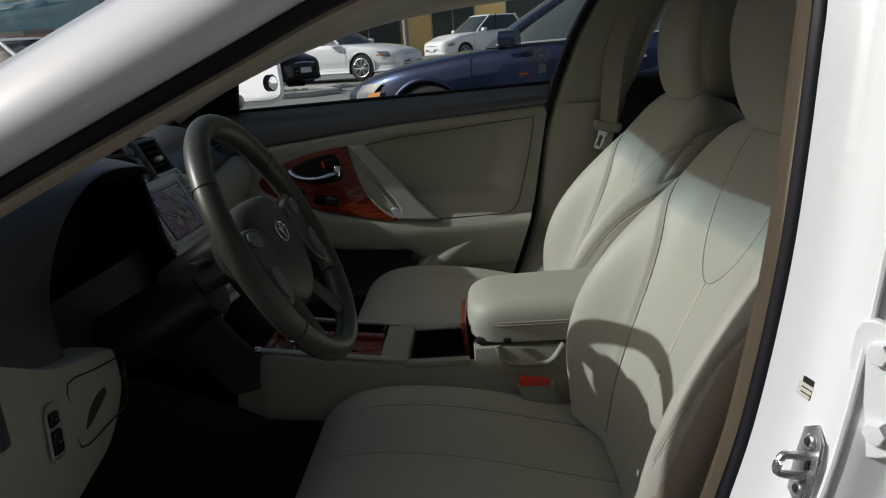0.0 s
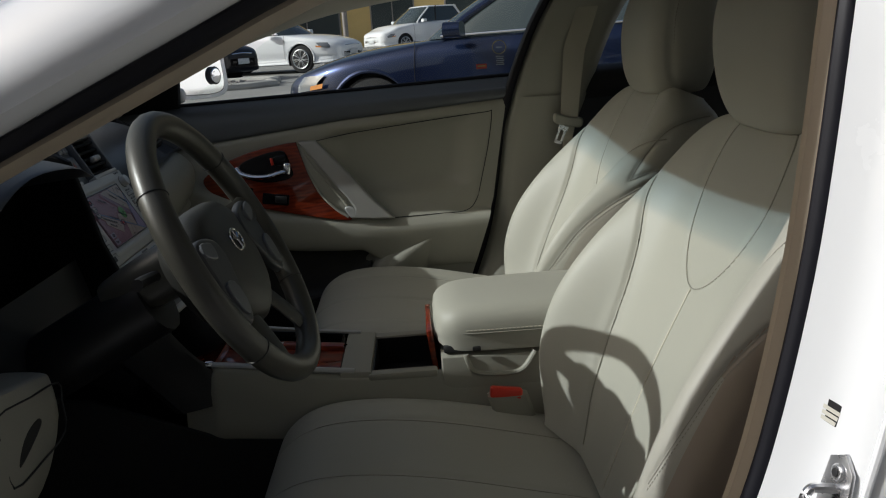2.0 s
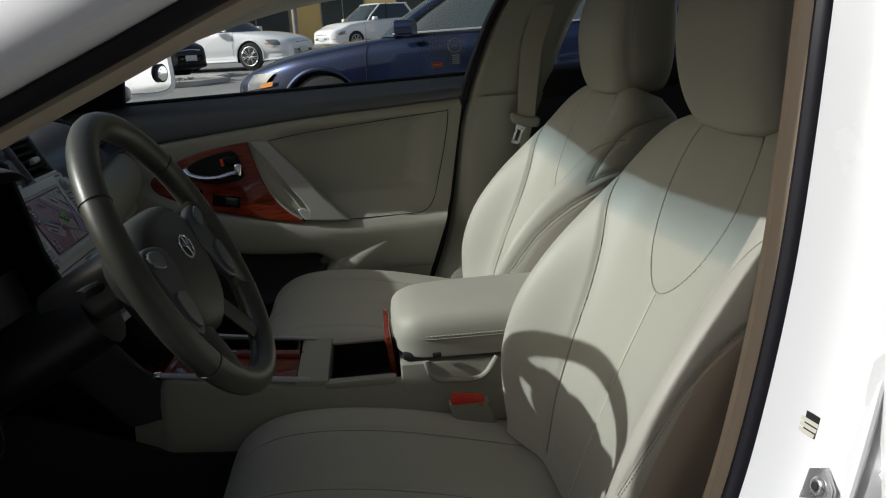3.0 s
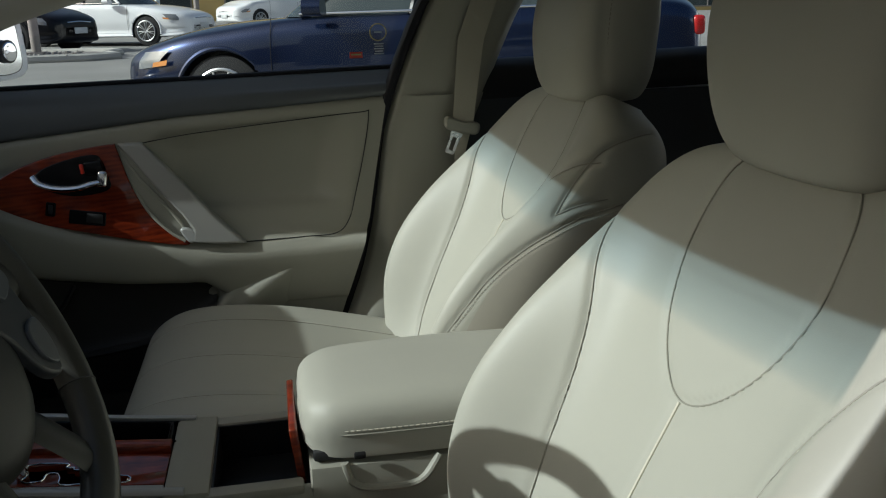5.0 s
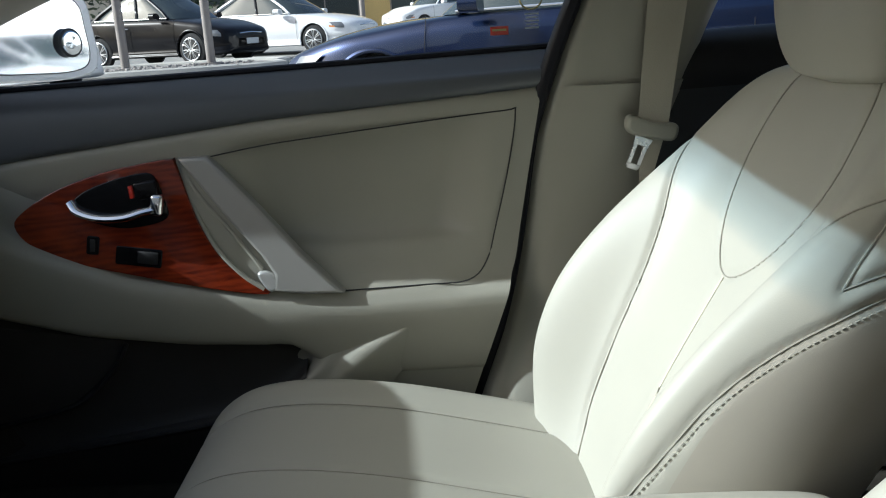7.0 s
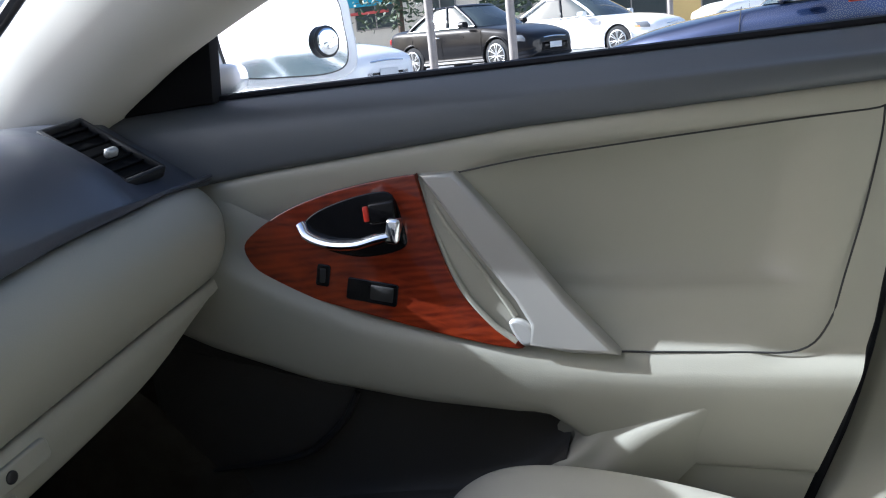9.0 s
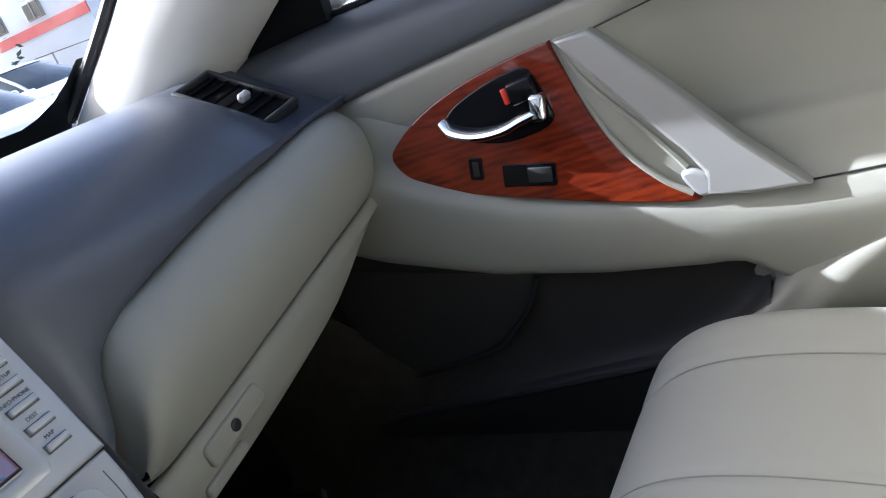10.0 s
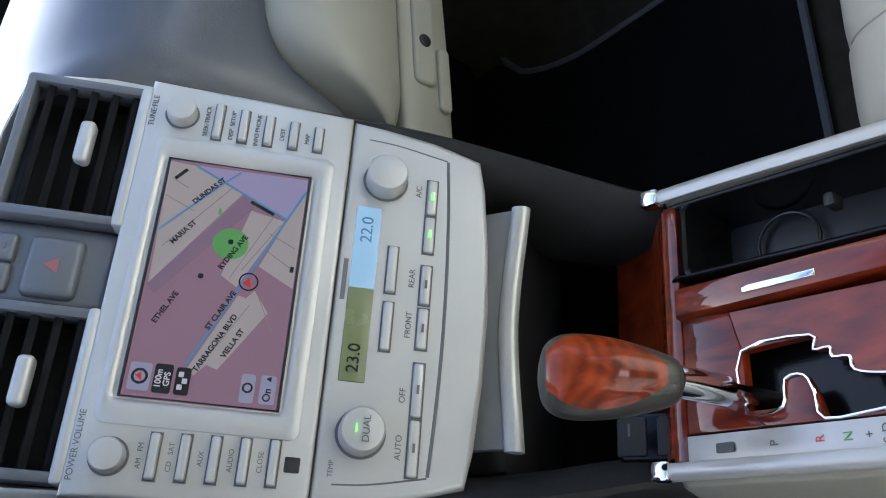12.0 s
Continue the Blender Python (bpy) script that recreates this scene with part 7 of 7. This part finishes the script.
build_car("dark blue sedan parked beside the white car", BLUE_PAINT, 0.95, 6.35, 161, (4.6, 1.80, 1.43))
build_car("glossy black hatchback parked behind a steel pole", BLACK_PAINT, -5.9, 18.8, -26, (4.35, 1.77, 1.45), 0.03)
build_car("white sedan parked beyond the blue car", WHITE_PAINT, -3.9, 21.6, -25, (4.85, 1.82, 1.45))
build_car("white crossover parked in front of the yellow building", WHITE_PAINT, 0.2, 34.0, 215, (4.75, 1.88, 1.68), 0.16)
build_car("white sedan with its nose near the gravel island", WHITE_PAINT, -7.4, 12.6, -20, (4.6, 1.80, 1.43))
build_car("silver sedan far back in the lot", GREY_PAINT, -13.5, 24.0, 70, (4.6, 1.8, 1.43))
build_car("silver estate far back in the lot", GREY_PAINT, -17.0, 25.5, 75, (4.7, 1.85, 1.7), 0.16)
build_car("white sedan parked ahead of the windscreen", WHITE_PAINT, -15.0, 11.0, 10, (4.7, 1.8, 1.45))
build_car("white hatchback parked ahead in the next row", WHITE_PAINT, -9.0, 5.2, 20, (4.4, 1.8, 1.45))
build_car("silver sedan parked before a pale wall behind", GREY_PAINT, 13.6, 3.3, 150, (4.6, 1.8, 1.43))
build_car("silver sedan parked further behind in the same row", GREY_PAINT, 17.0, 5.4, 150, (4.6, 1.8, 1.43))

GALV = principled("weathered_steel_pole", (0.30, 0.27, 0.25), 0.6, metal=0.2, vary=0.25, vary_scale=3)
CONCRETE = principled("pale_concrete", (0.42, 0.41, 0.38), 0.85, vary=0.15, vary_scale=3, bump=0.6, bump_scale=80)
for px, py, lab in ((-6.0, 16.0, "tall grey steel pole on the gravel island"), (-4.45, 16.3, "tall brown steel pole on the gravel island"), (-2.3, 27.0, "grey steel pole before the yellow building")):
    pole = thing("lot_pole", lab, "pole", "lot poles")
    part("shaft", tube([(px, py, ground_z(py)), (px, py, 3.0), (px, py, 7.0)], 0.085, 14, n=2), GALV, pole)
    part("foot", box(0.34, 0.34, 0.05, pose(px, py, ground_z(py) + 0.10), 0.01), GALV, pole)
island = [(-8.6, 15.0), (-3.4, 15.3), (-3.2, 16.2), (-3.6, 17.2), (-8.6, 17.0)]
isl = thing("gravel_island", "kerbed gravel island under the poles", "gravel island", kind="structure")
part("kerb", tube([(a, b, ground_z(b) + 0.04) for a, b in island], 0.09, 8, True, 2), CONCRETE, isl)
GRAVEL = principled("grey_gravel", (0.33, 0.31, 0.29), 0.9, vary=0.4, vary_scale=14, bump=1.0, bump_scale=30)
part("gravel_bed", plate(island, 0.09, pose(0, 0, ground_z(16) + 0.0)), GRAVEL, isl)
rng = random.Random(4)
stones = []
for _ in range(260):
    a, b = rng.uniform(-8.3, -3.7), rng.uniform(15.2, 16.9)
    r = rng.uniform(0.03, 0.07)
    stones.append(box(r * 1.4, r, r * 0.8, pose(a, b, ground_z(16) + 0.095, rng.uniform(0, 90), rng.uniform(0, 40), rng.uniform(0, 180)), r * 0.25, 1))
tagged(part("gravel", merge(*stones), GRAVEL, isl), kind="stuff")


def build_block(name, label, x0, x1, y0, y1, h, wall, bays, band=None):
    """A plain block with door and window bays on the side that faces the lot (low y)."""
    b = thing(name, label, "building")
    g = ground_z(y0) - 0.3
    part("wall", box(x1 - x0, y1 - y0, h, pose((x0 + x1) / 2, (y0 + y1) / 2, g + h / 2), 0.03), wall, b)
    part("roof_edge", box(x1 - x0 + 0.3, y1 - y0 + 0.3, 0.25, pose((x0 + x1) / 2, (y0 + y1) / 2, g + h + 0.1), 0.03), CONCRETE, b)
    if band:
        part("stripe", box(x1 - x0 + 0.06, 0.06, 0.45, pose((x0 + x1) / 2, y0 - 0.03, g + h * 0.55)), band, b)
    n = 0
    xx = x0 + 1.0
    while xx + 2.4 < x1:
        wdt, hh, zz = bays[n % len(bays)]
        win = part("window", box(wdt, 0.10, hh, pose(xx + wdt / 2, y0 - 0.02, g + zz + hh / 2), 0.02), GALV, b)
        part("pane", box(wdt - 0.16, 0.06, hh - 0.16, pose(xx + wdt / 2, y0 - 0.06, g + zz + hh / 2)), CAR_GLASS, win)
        part("mullion", box(0.06, 0.05, hh - 0.1, pose(xx + wdt / 2, y0 - 0.10, g + zz + hh / 2)), GALV, win)
        xx += wdt + 1.6
        n += 1
    return b


YELLOW = principled("yellow_stucco", (0.62, 0.46, 0.19), 0.85, vary=0.1, vary_scale=1.2, bump=0.3, bump_scale=40)
CREAM = principled("cream_stucco", (0.66, 0.60, 0.50), 0.85, vary=0.1, vary_scale=1.2, bump=0.3, bump_scale=40)
OFFWHITE = principled("white_siding", (0.74, 0.75, 0.76), 0.7, vary=0.06, vary_scale=1.5)
BRICKRED = principled("red_stripe_paint", (0.5, 0.07, 0.06), 0.6)
build_block("yellow_building", "yellow stucco shop with dark display windows", -8.5, 26.0, 46, 56, 7.0, YELLOW, [(3.6, 2.6, 0.5), (2.4, 2.8, 0.4), (4.4, 2.4, 0.8)])
cream = build_block("cream_building", "cream stucco building with a turquoise fascia over red-trimmed windows", -48.0, -8.7, 45, 57, 7.5, CREAM, [(1.8, 1.3, 1.9), (2.6, 1.5, 1.9)])
TURQ = principled("turquoise_sign_paint", (0.03, 0.34, 0.50), 0.5, vary=0.05)
part("fascia", box(18.0, 0.30, 1.5, pose(-27.0, 44.86, 4.45), 0.04), TURQ, cream, "turquoise fascia board")
for xx in (-31.5, -27.6, -23.8, -20.0):
    part("red_trim", box(2.6, 0.14, 0.16, pose(xx, 44.90, 3.35), 0.03), BRICKRED, cream)
build_block("white_building", "white industrial building with a red stripe", -46, -30, 27, 36, 6.5, OFFWHITE, [(1.2, 0.8, 4.0)], BRICKRED)
rear = thing("rear_building", "pale wall with a roller door behind the lot", "building")
part("wall", box(12, 44, 8.0, pose(30, 2, 4.0), 0.03), OFFWHITE, rear)
part("roof_edge", box(12.3, 44.3, 0.25, pose(30, 2, 8.1), 0.03), CONCRETE, rear)
for yy, w_, h_, z_ in ((-8.0, 3.2, 3.0, 1.7), (9.5, 2.2, 1.2, 3.4), (-5.0, 2.2, 1.2, 3.4)):
    win = part("roller_door" if h_ > 2 else "window", box(0.12, w_, h_, pose(23.98, yy, z_), 0.02), CONCRETE if h_ > 2 else GALV, rear)
    for k in range(6):
        part("slat" if h_ > 2 else "pane", box(0.05, (w_ - 0.2) if h_ > 2 else (w_ - 0.2) / 6.4, (h_ - 0.2) / 6.4 if h_ > 2 else h_ - 0.2, pose(23.9, yy + (0 if h_ > 2 else (k - 2.5) * (w_ - 0.2) / 6), z_ + ((k - 2.5) * (h_ - 0.2) / 6 if h_ > 2 else 0)), 0.01), OFFWHITE if h_ > 2 else CAR_GLASS, win)
part("downpipe", tube([(23.9, 4.55, 0.0), (23.9, 4.55, 7.9)], 0.07, 8, n=1), GALV, rear)
part("wall_conduit", tube([(23.95, 5.1, 3.0), (23.95, 5.1, 3.5), (23.95, 5.35, 3.55), (23.95, 5.35, 3.9)], 0.035, 6), GALV, rear)
build_block("street_building", "brown brick building across the street", -55, -8, -42, -34, 8.0, principled("brown_brick", (0.22, 0.14, 0.09), 0.85, vary=0.2, vary_scale=2), [(2.0, 1.8, 1.0)])

BARK = principled("bark", (0.10, 0.07, 0.05), 0.9, vary=0.3, vary_scale=8, bump=1.0, bump_scale=30)
LEAF = principled("green_leaves", (0.055, 0.085, 0.04), 0.6, vary=0.5, vary_scale=2)


def build_tree(x, y, h, label, seed):
    r = random.Random(seed)
    t = thing("tree", label, "tree", "lot trees")
    g = ground_z(y)
    part("trunk", merge(*[tube(p, q, 8, n=3) for p, q in [([(x, y, g), (x + 0.1, y, g + h * 0.35), (x, y + 0.1, g + h * 0.8)], 0.16)] + [([(x, y, g + h * f), (x + r.uniform(-1, 1), y + r.uniform(-1, 1), g + h * (f + 0.2))], 0.06) for f in (0.35, 0.45, 0.5, 0.6, 0.7)]]), BARK, t)
    bm = bmesh.new()
    for _ in range(1500):
        f = r.random() ** 0.7
        a, q = r.uniform(0, 6.28), math.sqrt(r.random()) * h * 0.30 * (1.15 - f) * (0.7 + 0.6 * r.random())
        c = Vector((x + q * math.cos(a), y + q * math.sin(a), g + h * (0.22 + 0.8 * f)))
        s = r.uniform(0.10, 0.26)
        u = Vector((r.uniform(-1, 1), r.uniform(-1, 1), r.uniform(-0.6, 0.6))).normalized() * s
        v = Vector((r.uniform(-1, 1), r.uniform(-1, 1), r.uniform(-1, 1))).normalized() * s * 0.6
        bm.faces.new([bm.verts.new(c + d) for d in (-u, v * 0.6, u, -v)])
    tagged(part("crown", bm, LEAF, t, smooth=False), kind="stuff")


for x, y, h, s in ((-15.4, 38, 6.2, 1), (-10.1, 38, 5.4, 2), (-34, 22, 9, 3), (-38, 18, 11, 4), (-42, 13, 10, 5), (-47, 21, 12, 6), (-36, 8, 9, 7)):
    build_tree(x, y, h, "leafy green tree at the edge of the lot", s)
fence = thing("chain_fence", "grey wire fence along the edge of the lot", "fence")
for k in range(13):
    part("post", tube([(-27 + 0.1 * k, 3 + 2.0 * k, ground_z(3 + 2 * k)), (-27 + 0.1 * k, 3 + 2.0 * k, ground_z(3 + 2 * k) + 1.9)], 0.035, 6, n=1), GALV, fence)
for z in (0.6, 1.2, 1.85):
    part("rail", tube([(-27, 3, 0.1 + z), (-26, 15, 0.38 + z), (-25.8, 27, 0.5 + z)], 0.02, 6), GALV, fence)
